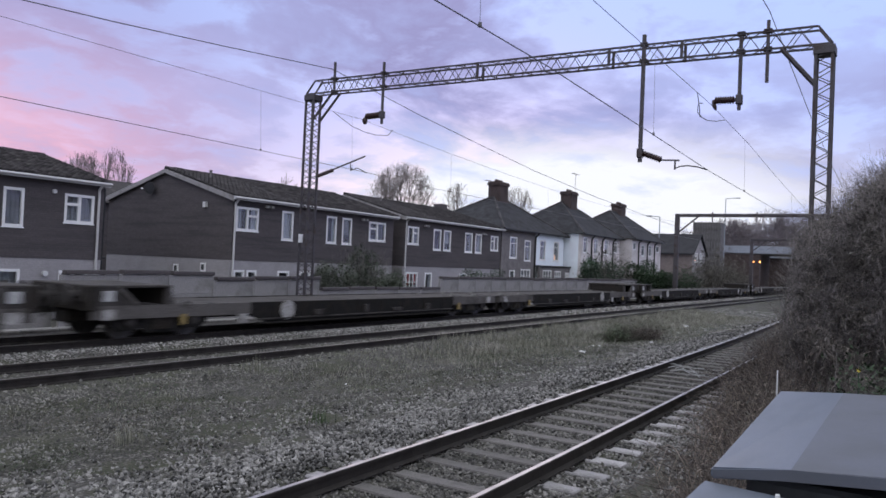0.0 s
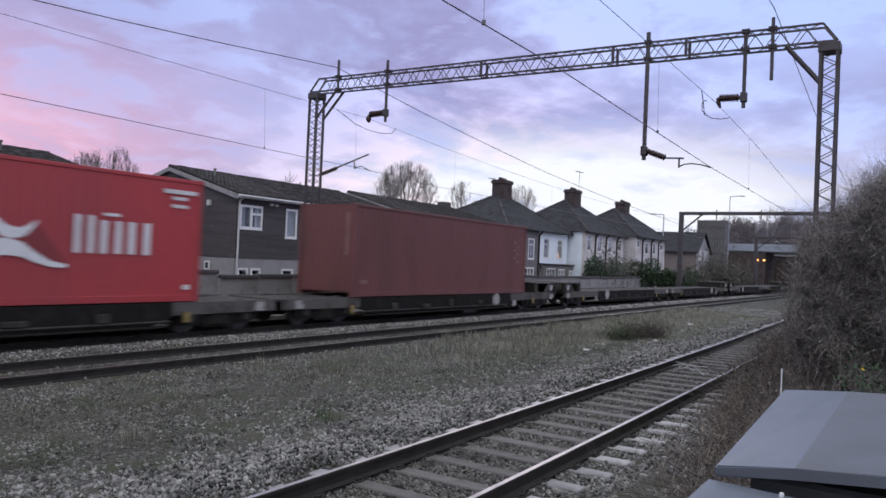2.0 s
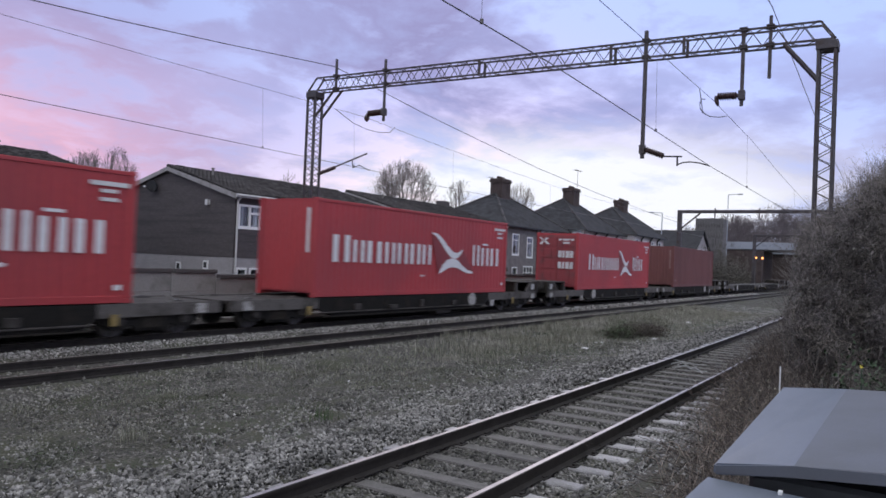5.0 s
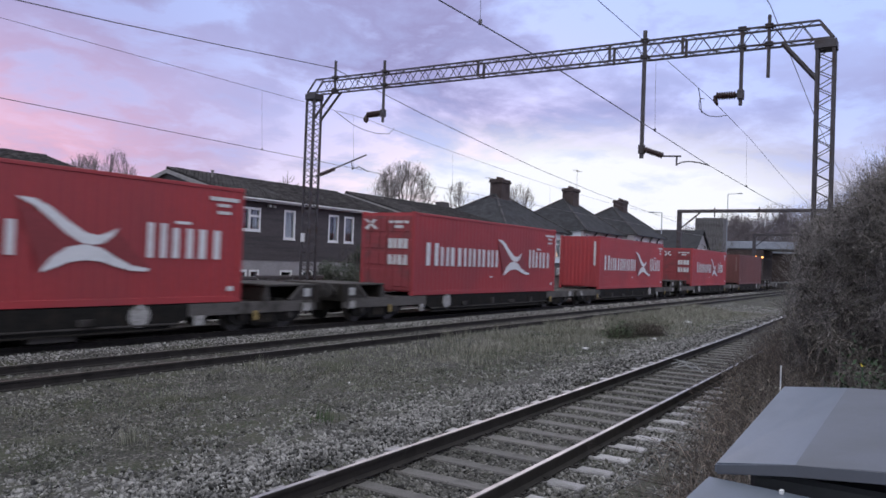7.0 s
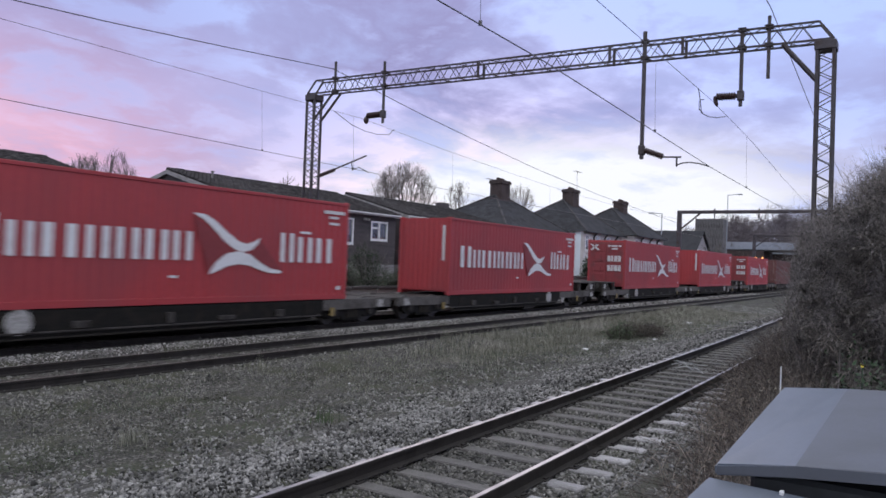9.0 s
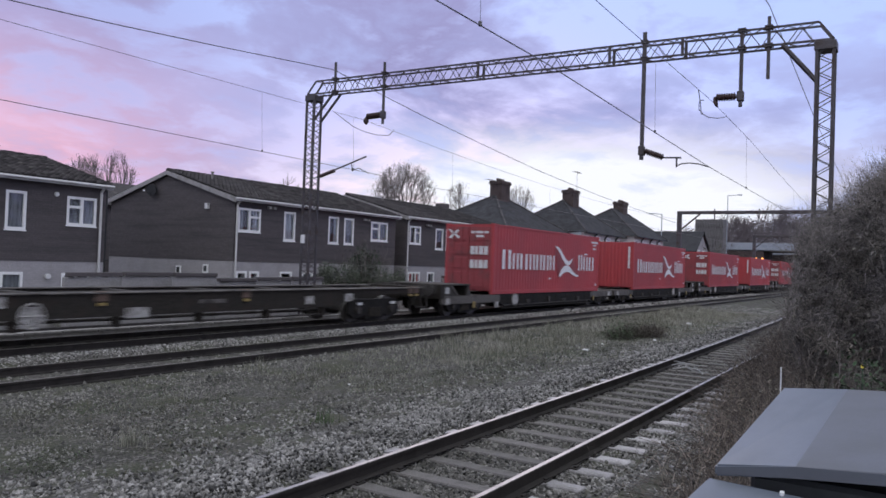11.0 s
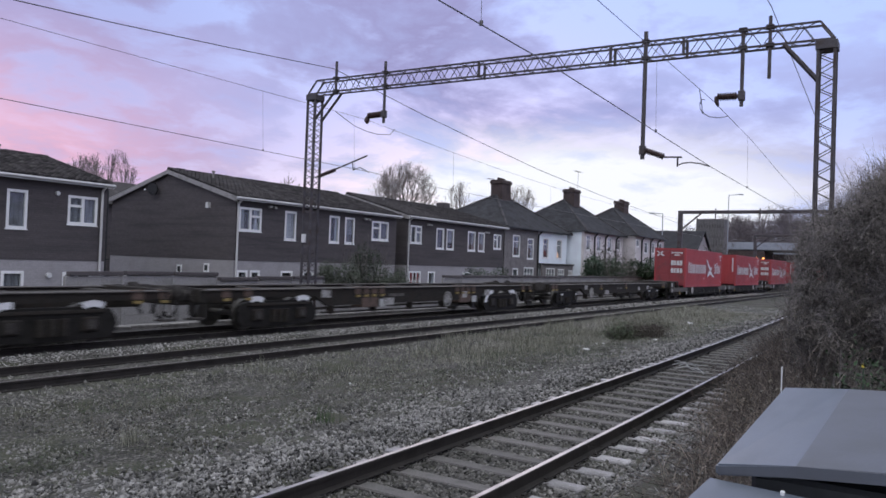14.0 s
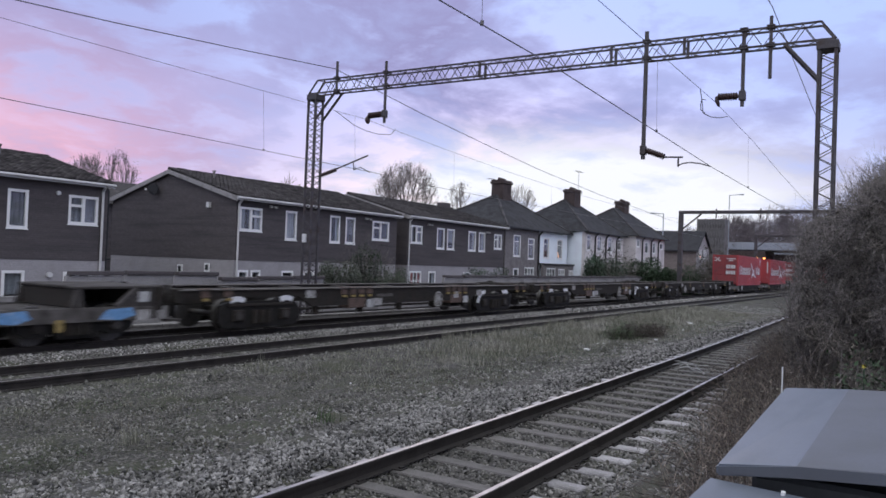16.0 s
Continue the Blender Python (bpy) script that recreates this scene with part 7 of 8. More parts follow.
def mound(label, rng, cx, cy, z, rx, ry, h, n, mat, size):
    """A dense leafy shrub: leaves packed in lumps over a stout framework of stems."""
    t = thing("shrub", label, "shrub")
    lumps = [(rng.uniform(-0.7, 0.7), rng.uniform(-0.6, 0.6), rng.uniform(0.15, 0.85), rng.uniform(0.28, 0.5)) for _ in range(16)]
    seg = [(cx, cy, z, cx + a * rx, cy + b * ry, z + c * h, 0.025, 0.008) for a, b, c, _ in lumps]
    v, f = tubes(seg, 4)
    part("stem_mass", soup("stem_mass", v, f, M["bark"]), None, t)["kind"] = "stuff"
    k = rng.integers(0, len(lumps), n)
    d = rng.normal(size=(n, 3))
    d /= np.linalg.norm(d, axis=1, keepdims=True)
    d *= rng.uniform(0.55, 1.08, (n, 1))
    L4 = np.array(lumps)[k]
    pos = np.stack([cx + (L4[:, 0] + d[:, 0] * L4[:, 3]) * rx, cy + (L4[:, 1] + d[:, 1] * L4[:, 3]) * ry, z + (L4[:, 2] + d[:, 2] * L4[:, 3] * 0.7) * h], -1)
    pos[:, 2] = np.maximum(pos[:, 2], z)
    v, f = leaves(rng, pos, size)
    part("foliage", soup("foliage", v, f, M[mat]), None, t, "dense small leaves")["kind"] = "stuff"


def build_mounds():
    rng = np.random.default_rng(41)
    mound("pale grey-green flowering shrub behind the fence", rng, 25.33, 22.3, -0.6, 1.5, 0.9, 2.55, 13000, "leaf_pale", 0.04)
    mound("dark evergreen shrub against the brick wall", rng, 29.20, 23.4, -0.6, 1.6, 0.9, 3.1, 9000, "leaf", 0.045)
    mound("pale flowering shrub at the house corner", rng, 29.44, 22.2, -0.6, 1.3, 0.8, 2.3, 9000, "leaf_pale", 0.038)
    mound("spreading dark green evergreen bush at the garden end", rng, 57.8, 21.9, -0.6, 4.6, 1.4, 3.3, 21000, "leaf_green", 0.075)
    mound("dense dark evergreen hedge beside the far track", rng, 69.4, 21.2, -0.6, 6.2, 1.3, 3.5, 24000, "leaf", 0.085)
    mound("dark ivy-covered shrub above the fence", rng, 39.27, 22.2, -0.6, 2.2, 0.9, 2.25, 14000, "leaf", 0.05)


build_mounds()


def hedge_top(x, y):
    """Height of the trackside thicket: highest away from the track."""
    r = y / x
    return 2.144 + x * np.interp(r, [-0.3, 0.0374, 0.0588, 0.0758, 0.0873, 0.1084, 0.1234, 0.1302, 0.1348, 0.1371, 0.1428, 0.18], [0.17, 0.148, 0.128, 0.108, 0.096, 0.085, 0.06, 0.031, 0.01, -0.024, -0.053, -0.12])


def build_thicket():
    """Puffs of curving twigs heaped up to the hedge line, with bare canes winding through them."""
    rng = np.random.default_rng(77)
    t = thing("thicket", "tall tangled leafless thicket of dark twigs beside the track", "thicket")
    puffs = []
    while len(puffs) < 680:
        x = rng.uniform(11.2, 16.5) if rng.random() < 0.72 else rng.uniform(16.5, 31)
        r = rng.uniform(-0.07, 0.15)
        y = x * r
        top, low = float(hedge_top(x, y)), float(ground_z(np.array(x), np.array(y)))
        if top < low + 0.35:
            continue
        rad = rng.uniform(0.2, 0.48) * (1 + (x - 11) * 0.03)
        if y + rad > x * 0.15:
            continue
        u = rng.uniform(0, 1) ** 0.75
        if r > 0.055 and u > 0.55 and rng.random() < 0.78:
            continue      # thin along the sloping shoulder
        z = low + 0.1 + (top - low - rad * 1.35 - 0.1) * u
        puffs.append((x, y, max(z, low + 0.15), rad))
    puffs = np.array(puffs)
    tips = []
    for name, mat, share, label in (("stem_mass", "twig", 0, "tangled grey-brown stems"), ("stem_mass", "twig_dark", 1, "dark inner twigs"), ("stem_mass", "twig_olive", 2, "grey-brown bramble growth")):
        own = puffs[np.arange(len(puffs)) % 3 == share]
        k = 78
        c = np.repeat(own, k, axis=0)
        n = len(c)
        d = rng.normal(size=(n, 3))
        d /= np.linalg.norm(d, axis=1, keepdims=True)
        d[:, 2] = np.where(rng.random(n) < 0.7, np.abs(d[:, 2]), d[:, 2])
        p = c[:, :3] + d * c[:, 3:4] * rng.uniform(0.05, 0.5, (n, 1))
        way = d * 0.35 + rng.normal(0, 0.6, (n, 3)) + np.array([0, 0, 0.15])
        r = rng.uniform(0.0035, 0.0085, n) * (1 + (c[:, 0] - 11) * 0.03)
        segs = []
        for step in range(4):
            way = way / np.linalg.norm(way, axis=1, keepdims=True) + rng.normal(0, 0.38, (n, 3)) + np.array([0, 0, 0.12 - 0.12 * step])
            q = p + way / np.linalg.norm(way, axis=1, keepdims=True) * (c[:, 3] * rng.uniform(0.12, 0.26, n))[:, None]
            segs.append(np.concatenate([p, q, r[:, None], (r * 0.8)[:, None]], 1))
            p, r = q, r * 0.8
        tips.append(p)
        seg = np.concatenate(segs)
        seg = seg[(seg[:, 5] < hedge_top(seg[:, 3], seg[:, 4]) + 0.05) & (seg[:, 4] < seg[:, 3] * 0.155)]
        v, f = tubes(seg)
        part(name, soup(name, v, f, M[mat]), None, t, label)["kind"] = "stuff"
    tips = np.concatenate(tips)
    # rank dead growth filling the puffs
    m = 46000
    c = puffs[rng.integers(0, len(puffs), m)]
    d = rng.normal(size=(m, 3))
    d /= np.linalg.norm(d, axis=1, keepdims=True)
    pos = c[:, :3] + d * c[:, 3:4] * rng.uniform(0.0, 0.72, (m, 1))
    pos = pos[(pos[:, 2] < hedge_top(pos[:, 0], pos[:, 1])) & (pos[:, 1] < pos[:, 0] * 0.14)]
    v, f = leaves(rng, pos, 0.055, 1.1, 0.1)
    part("foliage", soup("foliage", v, f, M["leaf_dark"]), None, t, "withered growth inside the thicket")["kind"] = "stuff"
    # thin leaves at the twig ends, a few of them pale
    pos = tips[rng.integers(0, len(tips), 16000)] + rng.normal(0, 0.04, (16000, 3))
    pos = pos[pos[:, 2] < hedge_top(pos[:, 0], pos[:, 1])]
    v, f = leaves(rng, pos, 0.024)
    part("foliage", soup("foliage", v, f, M["leaf_dead"]), None, t, "withered hanging leaves")["kind"] = "stuff"
    front = pos[(pos[:, 0] < 14)]
    v, f = leaves(rng, front[:420], 0.022)
    part("foliage", soup("foliage", v, f, M["leaf_pale"]), None, t, "few pale green leaves")["kind"] = "stuff"
    # fine upright twigs along the top
    seg = []
    for _ in range(2300):
        x = rng.uniform(11.5, 24)
        y = x * rng.uniform(-0.02, 0.138)
        p = np.array([x, y, float(hedge_top(x, y)) - rng.uniform(0.5, 1.15)])
        d = np.array([rng.normal(0, 0.4), rng.normal(0, 0.4), 1.0])
        r = 0.0036 + 0.00015 * x
        for k in range(5):
            d = d + rng.normal(0, 0.3, 3)
            q = p + d / np.linalg.norm(d) * rng.uniform(0.07, 0.17)
            seg.append((*p, *q, r, r * 0.75))
            if k > 1:
                e = q + (d / np.linalg.norm(d) + rng.normal(0, 0.7, 3)) * 0.12
                seg.append((*q, *e, r * 0.6, r * 0.4))
            p, r = q, r * 0.75
    v, f = tubes(seg)
    part("stem_mass", soup("stem_mass", v, f, M["twig"]), None, t, "fine twigs along the top")["kind"] = "stuff"
    # winding pale canes and hanging vines
    seg = []
    for _ in range(60):
        x = rng.uniform(10.9, 12.8)
        y = x * rng.uniform(0.02, 0.142)
        p = np.array([x, y, float(ground_z(np.array(x), np.array(y)))])
        d = np.array([rng.normal(0, 0.3), rng.normal(0, 0.35), 1.0])
        r, droop = rng.uniform(0.003, 0.0065), rng.uniform(0.0, 0.09)
        for k in range(rng.integers(8, 26)):
            d = d + rng.normal(0, 0.26, 3) - np.array([0, 0, droop])
            d /= np.linalg.norm(d)
            q = p + d * 0.13
            if q[2] > hedge_top(q[0], q[1]) - 0.2 or q[1] > q[0] * 0.15:
                break
            seg.append((*p, *q, r, r * 0.97))
            p, r = q, r * 0.97
    v, f = tubes(seg, 4)
    part("vine_mass", soup("vine_mass", v, f, M["vine"]), None, t, "pale dead canes winding through the thicket")["kind"] = "stuff"
    # ivy near the cabinet
    pos = np.stack([rng.uniform(7.5, 10.8, 7000), rng.uniform(-1.6, 0.75, 7000), rng.uniform(0.3, 1.42, 7000)], -1) + rng.normal(0, 0.08, (7000, 3))
    pos[:, 2] *= 0.75 + 0.25 * np.sin(pos[:, 0] * 5 + pos[:, 1] * 4)
    iv = thing("ivy", "patch of dark green ivy leaves below the thicket", "ivy")
    v, f = leaves(rng, pos, 0.027)
    part("foliage", soup("foliage", v, f, M["leaf"]), None, iv)["kind"] = "stuff"
    seg = [(*(p * [1, 1, 0] + [0, 0, 0.2]), *p, 0.006, 0.003) for p in pos[::14]]
    v, f = tubes(seg)
    part("stem_mass", soup("stem_mass", v, f, M["twig"]), None, iv)["kind"] = "stuff"
    fl = thing("daffodil", "single yellow flower on a green stem", "flower")
    bm = bmesh.new()
    rod(bm, (8.2, 0.45, 0.25), (8.22, 0.45, 1.28), 0.006, 5)
    part("stem", bm, M["leaf_green"], fl)
    bm = bmesh.new()
    for k in range(6):
        a = k * 1.047
        quad(bm, (8.2, 0.45, 1.29), (8.17, 0.45 + 0.012 * math.cos(a), 1.29 + 0.014 * math.sin(a)), (8.17, 0.45 + 0.02 * math.cos(a + 0.4), 1.29 + 0.024 * math.sin(a + 0.4)), (8.17, 0.45 + 0.012 * math.cos(a + 0.9), 1.29 + 0.014 * math.sin(a + 0.9)))
    part("flower_head", bm, M["petal"], fl)


def build_brambles():
    rng = np.random.default_rng(5)
    seg, tips = [], []
    for _ in range(3600):
        x = rng.uniform(3.6, 27)
        edge = np.interp(x, [3, 6, 9, 12, 16, 20, 28], [1.25, 1.65, 2.1, 2.58, 3.1, 3.35, 3.75])
        y = edge - abs(rng.normal(0, 0.75))
        if x < 6.6 and y < 0.95:
            continue
        z = float(ground_z(np.array(x), np.array(y)))
        h = min(rng.uniform(0.25, 0.8), 0.08 + (edge - y) * 0.7) * rng.uniform(0.7, 1.25)
        h *= np.interp(x, [3, 7, 12, 18], [0.85, 1.0, 1.5, 1.9])
        lean = rng.normal(0, 0.14, 2)
        p = np.array([x, y, z])
        r = rng.uniform(0.0025, 0.006)
        for k in range(5):
            q = p + np.array([lean[0] * 0.16 * (k + 1), lean[1] * 0.16 * (k + 1), h / 5 * (1.35 - 0.18 * k)]) + rng.normal(0, 0.03, 3)
            seg.append((*p, *q, r, r * 0.85))
            if k > 1:
                e = q + rng.normal(0, 0.1, 3)
                seg.append((*q, *e, r * 0.6, r * 0.4))
                tips.append(e)
            p, r = q, r * 0.85
    arcs = []
    for _ in range(330):
        x = rng.uniform(3.8, 15)
        y = np.interp(x, [3, 6, 9, 12, 16, 20, 28], [1.25, 1.65, 2.1, 2.58, 3.1, 3.35, 3.75]) - abs(rng.normal(0.1, 0.5))
        if x < 6.6 and y < 0.95:
            continue
        p = np.array([x, y, float(ground_z(np.array(x), np.array(y)))])
        way, reach, rise = rng.uniform(0, 6.28), rng.uniform(0.2, 0.9), rng.uniform(0.2, 0.6)
        r = rng.uniform(0.002, 0.004)
        for k in range(7):
            u = (k + 1) / 7
            q = np.array([x + math.cos(way) * reach * u, y + math.sin(way) * reach * u * 0.6, p[2]])
            q[2] = float(ground_z(np.array(x), np.array(y))) + rise * math.sin(u * 2.3) + rng.normal(0, 0.02)
            arcs.append((*p, *q, r, r))
            p = q
    t = thing("bramble_patch", "dead brown brambles and dry stalks at the edge of the bank", "bramble_patch")
    v, f = tubes(seg)
    part("stem_mass", soup("stem_mass", v, f, M["bramble"]), None, t)["kind"] = "stuff"
    v, f = tubes(arcs)
    part("stalk_mass", soup("stalk_mass", v, f, M["straw"]), None, t, "pale arching dry stalks")["kind"] = "stuff"
    tips = np.array(tips)
    pos = tips[rng.integers(0, len(tips), 5000)] + rng.normal(0, 0.06, (5000, 3))
    v, f = leaves(rng, pos, 0.022)
    part("foliage", soup("foliage", v, f, M["leaf_dead"]), None, t, "curled dry leaves")["kind"] = "stuff"


build_thicket()
build_brambles()


def blades(rng, x, y, h, w, lean=0.5):
    z = ground_z(x, y) - 0.01
    n = len(x)
    a = rng.uniform(0, 6.28, n)
    dx, dy = np.cos(a), np.sin(a)
    l = rng.uniform(0, lean, n) * h
    p = np.stack([x, y, z], -1)
    side = np.stack([-dy, dx, np.zeros(n)], -1) * w[:, None]
    mid = p + np.stack([dx * l * 0.3, dy * l * 0.3, h * 0.6], -1)
    tip = p + np.stack([dx * l, dy * l, h], -1)
    v = np.stack([p - side, p + side, mid + side * 0.7, mid - side * 0.7, tip + side * 0.15, tip - side * 0.15], 1).reshape(-1, 3)
    b = (np.arange(n) * 6)[:, None]
    f = np.concatenate([b + np.array([[0, 1, 2, 3]]), b + np.array([[3, 2, 4, 5]])])
    return v, f


def build_grass():
    rng = np.random.default_rng(31)
    # patches between the tracks, thin near the camera and fuller further off
    xs, ys, hs = [], [], []
    for _ in range(620):
        cx = rng.uniform(3.5, 48) ** 1.0
        cy = np.clip(rng.normal(9.9, 1.25), 6.8, 11.6)
        if rng.random() > np.interp(cx, [3, 10, 20, 30, 48], [0.3, 0.5, 0.9, 1, 1]):
            continue
        k = rng.integers(30, 110)
        rad = rng.uniform(0.12, 0.6)
        xs.append(cx + rng.normal(0, rad, k) * 1.4)
        ys.append(np.clip(cy + rng.normal(0, rad, k), 6.5, 11.7))
        hs.append(rng.uniform(0.03, 0.09, k) * np.interp(cx, [3, 12, 24, 48], [0.8, 1.0, 2.2, 3.0]) * rng.uniform(0.35, 1.05) * np.interp(cy, [7, 9.5, 11], [0.6, 1.0, 1.5]))
    x, y, h = map(np.concatenate, (xs, ys, hs))
    v, f = blades(rng, x, y, h, np.full(len(x), 0.004) * np.interp(x, [3, 48], [1, 3]), 0.9)
    tagged(new("grass", soup("grass", v, f, M["grass"])), "thin yellowed winter grass between the tracks", "grass", kind="stuff")
    # long pale grass in a drift along the middle track
    n = 15000
    x = rng.uniform(15, 46, n)
    y = np.clip(rng.normal(10.3, 0.75, n) - 0.25 * np.sin(x * 0.9), 8.6, 11.75)
    keep = rng.random(n) < np.interp(x, [15, 20, 30, 46], [0.25, 0.9, 1, 0.8]) * (0.55 + 0.45 * np.sin(x * 1.7 + y * 2.1))
    x, y = x[keep], y[keep]
    v, f = blades(rng, x, y, rng.uniform(0.12, 0.34, len(x)), rng.uniform(0.004, 0.009, len(x)), 0.8)
    tagged(new("grass", soup("grass", v, f, M["grass"])), "long pale dead grass drifting along the middle track", "grass", kind="stuff")
    # low moss and weeds
    for mat, n, k, size, label in (("moss", 15000, 260, 0.017, "low dark weeds and moss on the gravel"), ("weed_brown", 22000, 330, 0.018, "matted brown dead weeds on the gravel")):
        c = rng.uniform([3.5, 7.3], [40, 11.3], (k, 2))
        i = rng.integers(0, k, n)
        px, py = c[i, 0] + rng.normal(0, 0.42, n), np.clip(c[i, 1] + rng.normal(0, 0.2, n), 6.9, 11.5)
        pos = np.stack([px, py, ground_z(px, py) + rng.uniform(0.005, 0.045, n)], -1)
        v, f = leaves(rng, pos, size, 0.6, 0.35)
        tagged(new("weeds", soup("weeds", v, f, M[mat])), label, "weeds", kind="stuff")
    # ragged darker patches of creeping weed, stretched along the tracks
    n, k = 30000, 46
    c = np.stack([rng.uniform(3.5, 24, k), rng.uniform(7.9, 11.2, k)], -1)
    size = rng.uniform(0.15, 0.5, k)
    i = rng.integers(0, k, n)
    px = c[i, 0] + rng.normal(0, 1, n) * size[i] * 1.5
    py = np.clip(c[i, 1] + rng.normal(0, 1, n) * size[i] * 0.5 + 0.12 * np.sin(px * 5), 7.5, 11.5)
    pos = np.stack([px, py, ground_z(px, py) + rng.uniform(0.004, 0.05, n)], -1)
    v, f = leaves(rng, pos, 0.014, 0.6, 0.35)
    tagged(new("weeds", soup("weeds", v, f, M["weed_dark"])), "ragged dark patches of creeping weed on the gravel", "weeds", kind="stuff")
    # taller single weeds
    for lab, x, y, h, k in (("tall dry weed beside the middle track", 10.7, 11.3, 0.42, 40), ("tuft of dry grass by the middle track", 18.2, 11.5, 0.5, 60), ("green weed tuft on the gravel", 8.6, 7.65, 0.28, 50),
                            ("pale weed clump on the gravel", 5.9, 8.5, 0.3, 80), ("dry grass tuft near the bend", 24.5, 11.2, 0.6, 90), ("dry grass tuft near the bend", 21.0, 11.4, 0.5, 60)):
        bx, by = x + rng.normal(0, 0.1, k), y + rng.normal(0, 0.1, k)
        v, f = blades(rng, bx, by, rng.uniform(0.4, 1.0, k) * h, np.full(k, 0.005), 0.5)
        tagged(new("weed_tuft", soup("weed_tuft", v, f, M["moss"] if "green" in lab else M["grass"])), lab, "weed", kind="stuff")
    # a low dark bush between the tracks
    shrub("low dark brown bush of dead stems between the tracks", "shrub", rng, 27.6, 8.75, -0.4, 2.0, 0.75, 0.45, 200, 2600, "weed_brown", "bark", leaf=0.03)
    shrub("small dark green bush between the tracks", "shrub", rng, 25.5, 8.95, -0.4, 0.8, 0.55, 0.42, 90, 2200, "moss", "bark", leaf=0.03)


build_grass()


# ---- litter ----
def build_litter():
    rng = random.Random(6)
    for x, y, s in ((15.47, 8.05, 0.055), (23.2, 8.9, 0.06), (23.4, 8.75, 0.07), (21.3, 8.5, 0.09), (26.4, 7.95, 0.09), (31.7, 8.4, 0.08), (35.8, 9.15, 0.13), (36.6, 9.5, 0.1), (11.46, 9.54, 0.035)):
        bm = bmesh.new()
        box(bm, -s, s, -s * 0.6, s * 0.6, 0, s * 0.5, s * 0.2)
        for v in bm.verts:
            v.co += Vector((rng.uniform(-s, s), rng.uniform(-s, s), rng.uniform(0, s * 0.3))) * 0.3
        z = float(ground_z(np.array(x), np.array(y)))
        solid("litter", bm, M["litter"], "crumpled scrap of white litter on the gravel", "litter", at=pose(x, y, z, 0, 0, rng.uniform(0, 180)))
    # strands of pale cable between the rails
    bm = bmesh.new()
    for start, end in (((18.35, 5.1), (17.7, 4.35)), ((17.7, 4.9), (18.7, 4.3)), ((17.1, 4.7), (17.45, 4.05)), ((17.45, 4.6), (17.15, 4.0)), ((17.6, 4.7), (18.2, 4.35))):
        p = Vector((*start, -0.09))
        for k in range(1, 10):
            u = k / 9
            q = Vector((start[0] + (end[0] - start[0]) * u + rng.uniform(-0.03, 0.03), start[1] + (end[1] - start[1]) * u + 0.07 * math.sin(u * 7 + start[0] * 9), -0.1 + 0.05 * math.sin(u * 5) + rng.uniform(-0.015, 0.015)))
            rod(bm, p, q, 0.011, 5)
            p = q
    solid("cable_scrap", bm, M["label_plate"], "tangle of pale scrap cable lying between the rails", "cable", kind="stuff")


build_litter()


# ---- lights under the eaves ----
def build_wall_lights():
    for x, z in ((38.22, 4.43), (32.04, 4.36), (24.88, 4.44), (45.54, 4.33)):
        l = thing("security_light", "twin white security floodlight below the eaves", "lamp", at=pose(x, 26.0, z), group="security lights")
        part("bracket", boxed(-0.05, 0.05, -0.1, 0.0, -0.06, 0.06, 0.01), M["black"], l)
        for s in (-1, 1):
            part("lamp_head", boxed(s * 0.16 - 0.09, s * 0.16 + 0.09, -0.22, -0.08, -0.07, 0.05, 0.02), M["dim_mark"], l, "white lamp head")


build_wall_lights()


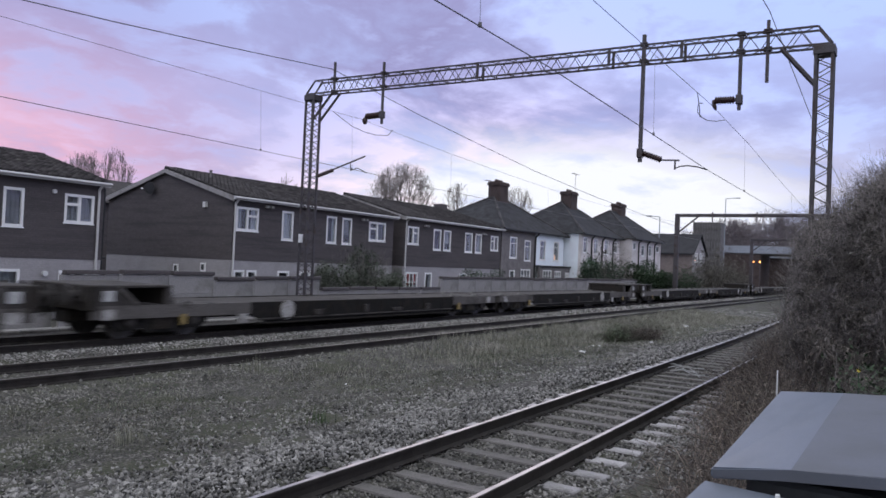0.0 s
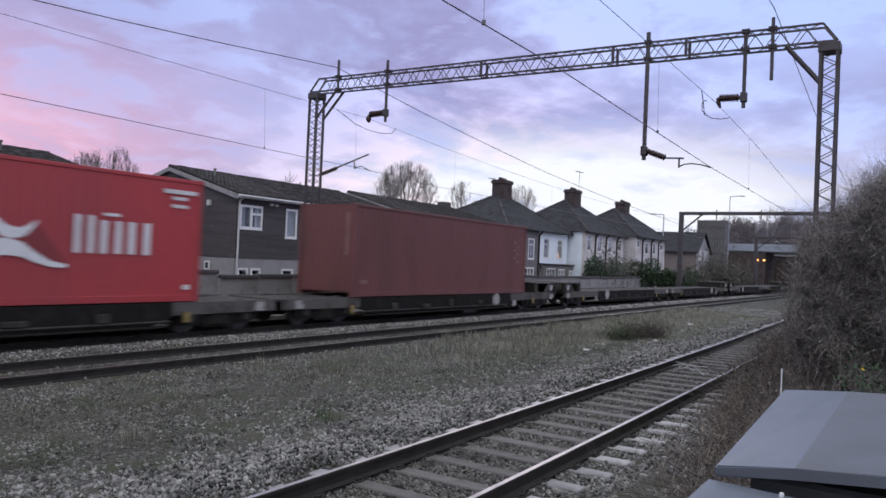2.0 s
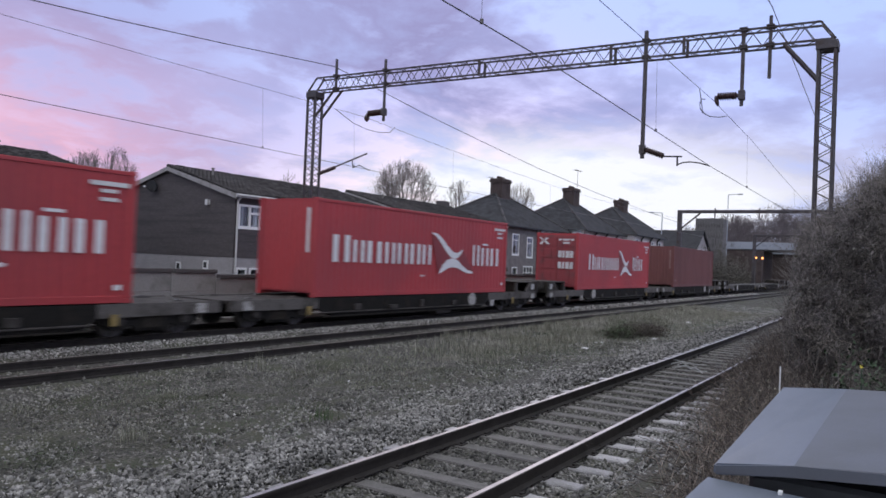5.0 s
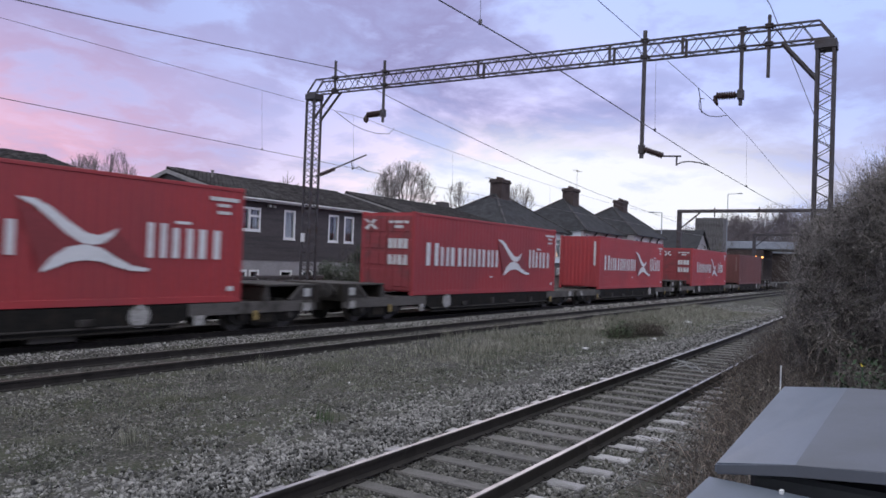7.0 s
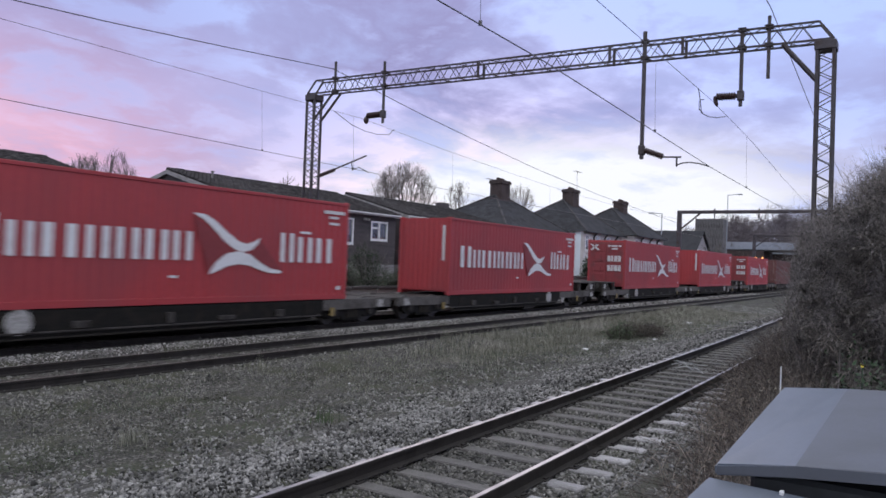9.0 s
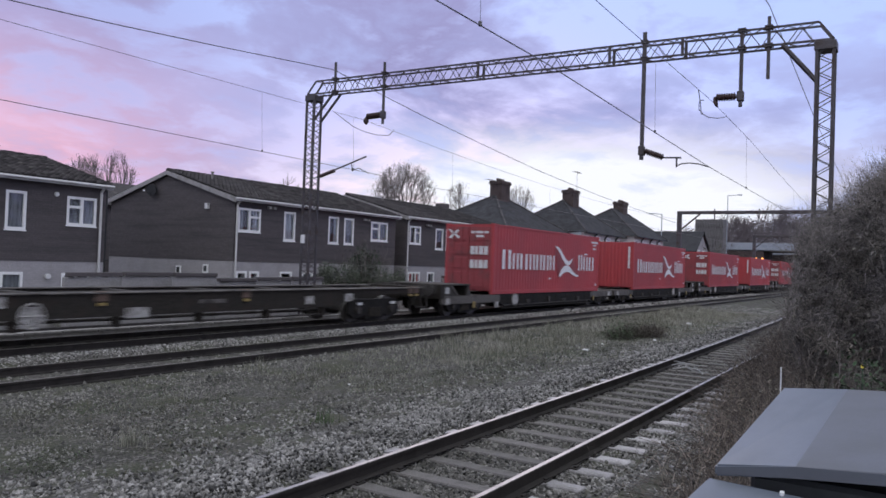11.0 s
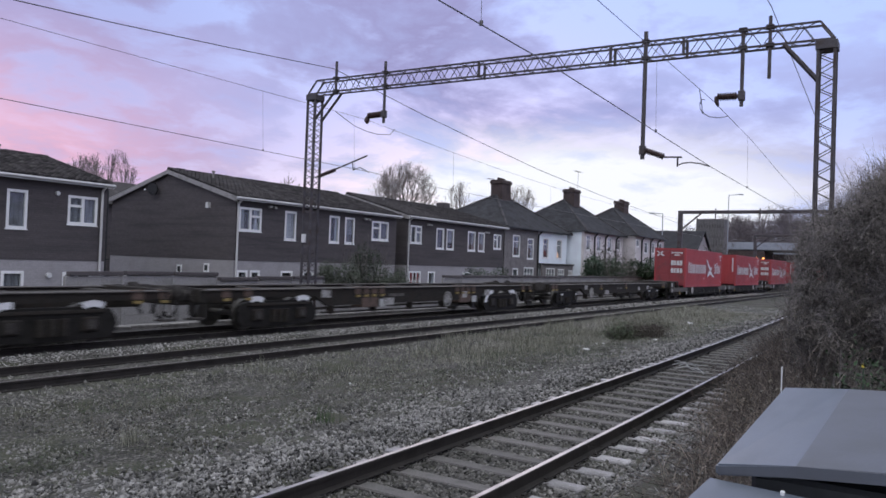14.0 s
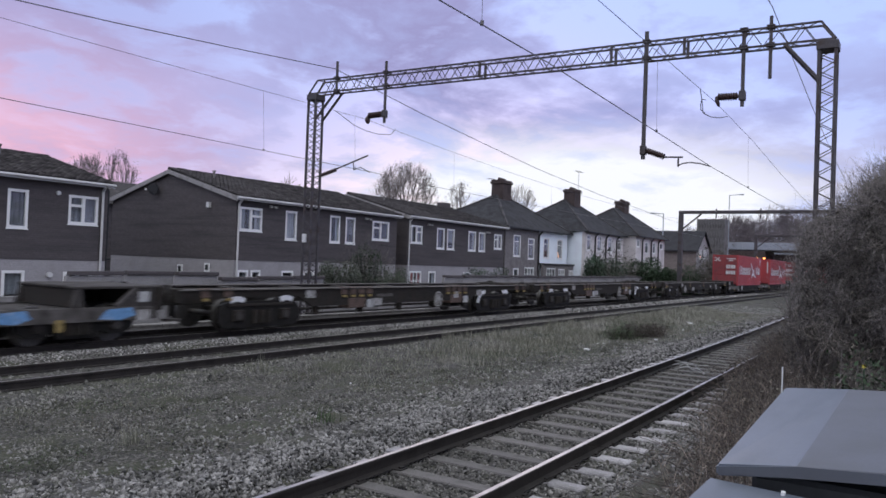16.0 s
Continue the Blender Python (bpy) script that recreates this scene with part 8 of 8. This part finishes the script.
# ---- distance ----
def build_distance():
    h = thing("detached_house", "brown brick house with a pointed gable near the bridge", "house")
    bm = bmesh.new()
    prism(bm, [(99.7, -0.75), (106.7, -0.75), (106.7, 5.0), (103.2, 7.4), (99.7, 5.0)], 25.05, 33.0, "y")
    part("wall", bm, M["brick_brown"], h, "brown brick walls")
    bm = bmesh.new()
    prism(bm, [(99.75, -0.7), (106.65, -0.7), (106.65, 5.0), (103.2, 7.38), (99.75, 5.0)], 25.01, 25.046, "y")
    part("gable_render", bm, M["render_grey"], h, "grey rendered gable")
    for s in (-1, 1):
        bm = bmesh.new()
        xe = 103.2 + s * 4.0
        prism(bm, [(103.2, 7.45), (103.2, 7.62), (xe, 4.85), (xe, 4.68)], 24.7, 33.4, "y")
        part("roof", bm, M["slate"], h, "dark tile roof slope")
    for x in (100.3, 102.9):
        window(h, x, x + 1.3, 3.7, 5.0, 24.83, "two")
    # ribbed tower
    t = thing("water_tower", "grey ribbed concrete tower beyond the houses", "tower")
    part("shaft", boxed(124.6, 127.6, 26.9, 31.3, -0.75, 10.75, 0.1), M["cream_dark"], t)
    rng = random.Random(3)
    rib = mesh_of("rib", boxed(-0.12, 0, 0, 0.2, 0, 10.55, 0.03), M["cream_dark"])
    for k in range(11):
        part("rib", rib, None, t, at=pose(124.6, 26.9 + k * 0.42, rng.uniform(0.1, 0.3)))
    for k in range(7):
        z = 1.2 + k * 1.5
        part("band", boxed(124.52, 124.596, 26.92, 31.28, z, z + 0.14), M["cream_dark"], t)
    # bridge over the line
    b = thing("road_bridge", "blue-grey steel road bridge crossing over the railway", "bridge")
    part("girder", boxed(150, 150.5, -6, 34, 6.6, 8.0, 0.05), M["bridge"], b, "blue-grey girder")
    part("deck", boxed(150.5, 160, -6, 34, 6.4, 6.9), M["concrete"], b)
    part("girder", boxed(160, 160.5, -6, 34, 6.6, 8.0, 0.05), M["bridge"], b)
    part("abutment", boxed(150.2, 160.3, 25, 40, -0.7, 6.39), M["brick_soot"], b, "sooty brick abutment")
    part("abutment", boxed(150.2, 160.3, -14, 1, -0.7, 6.39), M["brick_soot"], b, "sooty brick abutment")
    part("pier", boxed(150.6, 159.8, 8.8, 9.8, -0.7, 6.4), M["brick_soot"], b, "sooty brick pier")
    for y in range(-4, 34, 3):
        part("stiffener", boxed(149.85, 150, y, y + 0.2, 6.6, 8.0), M["bridge"], b)
    sh = thing("depot_building", "low dark building with a grey roof beyond the bridge", "building")
    part("wall", boxed(170, 190, 12, 45, -0.7, 6.4), M["brick_soot"], sh)
    bm = bmesh.new()
    prism(bm, [(10, 6.3), (28, 8.2), (46, 6.3)], 169, 191, "x")
    part("roof", bm, M["bridge"], sh)
    # amber lamps on a post
    for y in (19.75, 20.65):
        s = thing("signal_lamp", "lit amber lamp on a slim post by the line", "lamp")
        bm = bmesh.new()
        rod(bm, (118, y, -0.6), (118, y, 4.25), 0.05)
        part("post", bm, M["steel_gantry"], s)
        bm = bmesh.new()
        box(bm, 117.9, 118.2, y - 0.2, y + 0.2, 4.05, 4.7)
        part("housing", bm, M["black"], s)
        bm = bmesh.new()
        disc(bm, (117.87, y, 4.4), (1, 0, 0), 0.13, 0.02, 14)
        part("lens", bm, M["lamp_amber"], s, "glowing amber lens")
    for x, y, h, arm in ((98.0, 29.0, 9.6, 1.5), (125.0, 26.4, 14.6, -1.8)):
        l = thing("street_lamp", "tall grey street lamp beyond the houses", "lamp")
        bm = bmesh.new()
        rod(bm, (x, y, -0.7), (x, y, h), 0.09, 8, 0.06)
        rod(bm, (x, y, h), (x, y + arm, h + 0.1), 0.05)
        part("pole", bm, M["bridge"], l)
        part("lantern", boxed(x - 0.15, x + 0.15, y + arm - 0.4, y + arm + 0.3, h, h + 0.16, 0.03), M["bridge"], l)
    # television aerials
    for x, y, z, h in ((52.9, 29.7, 7.4, 1.75), (67.3, 28.3, 8.4, 3.1), (80.2, 28.2, 8.6, 1.2)):
        a = thing("television_aerial", "thin rooftop television aerial", "aerial")
        bm = bmesh.new()
        rod(bm, (x, y, z), (x, y, z + h), 0.018, 6)
        rod(bm, (x - 0.8, y, z + h - 0.1), (x + 0.8, y, z + h - 0.1), 0.018, 5)
        for k in range(6):
            rod(bm, (x - 0.75 + k * 0.28, y - 0.25, z + h - 0.1), (x - 0.75 + k * 0.28, y + 0.25, z + h - 0.1), 0.01, 4)
        part("mast", bm, M["steel_gantry"], a)
    for x in (47.0,):
        c = thing("chimney_stack", "low dark chimney on the terrace roof", "chimney")
        part("stack", boxed(x - 0.45, x + 0.45, 30.3, 31.0, 5.6, 6.62, 0.03), M["brick_dark"], c)


M["cream_dark"] = material("weathered_grey_concrete", (0.15, 0.143, 0.148), 0.9, vary=0.35, scale=0.9, fine=8)
build_distance()


def motions():
    spin = [k / FPS for k in range(16 * FPS + 1)]
    for ob, x9, y, z, turn in MOVERS:
        walk(ob, [(t, pose(x9 + train_x(t), y, z, 0, 0, turn)) for t in range(17)])
        for wheel in ob.children_recursive:
            if wheel.name.startswith("wheelset"):
                x, _, r = wheel.location
                way = -1 if turn else 1
                walk(wheel, [(t, pose(x, 0, r, 0, way * math.degrees(train_x(t) / r), 0)) for t in spin])


motions()
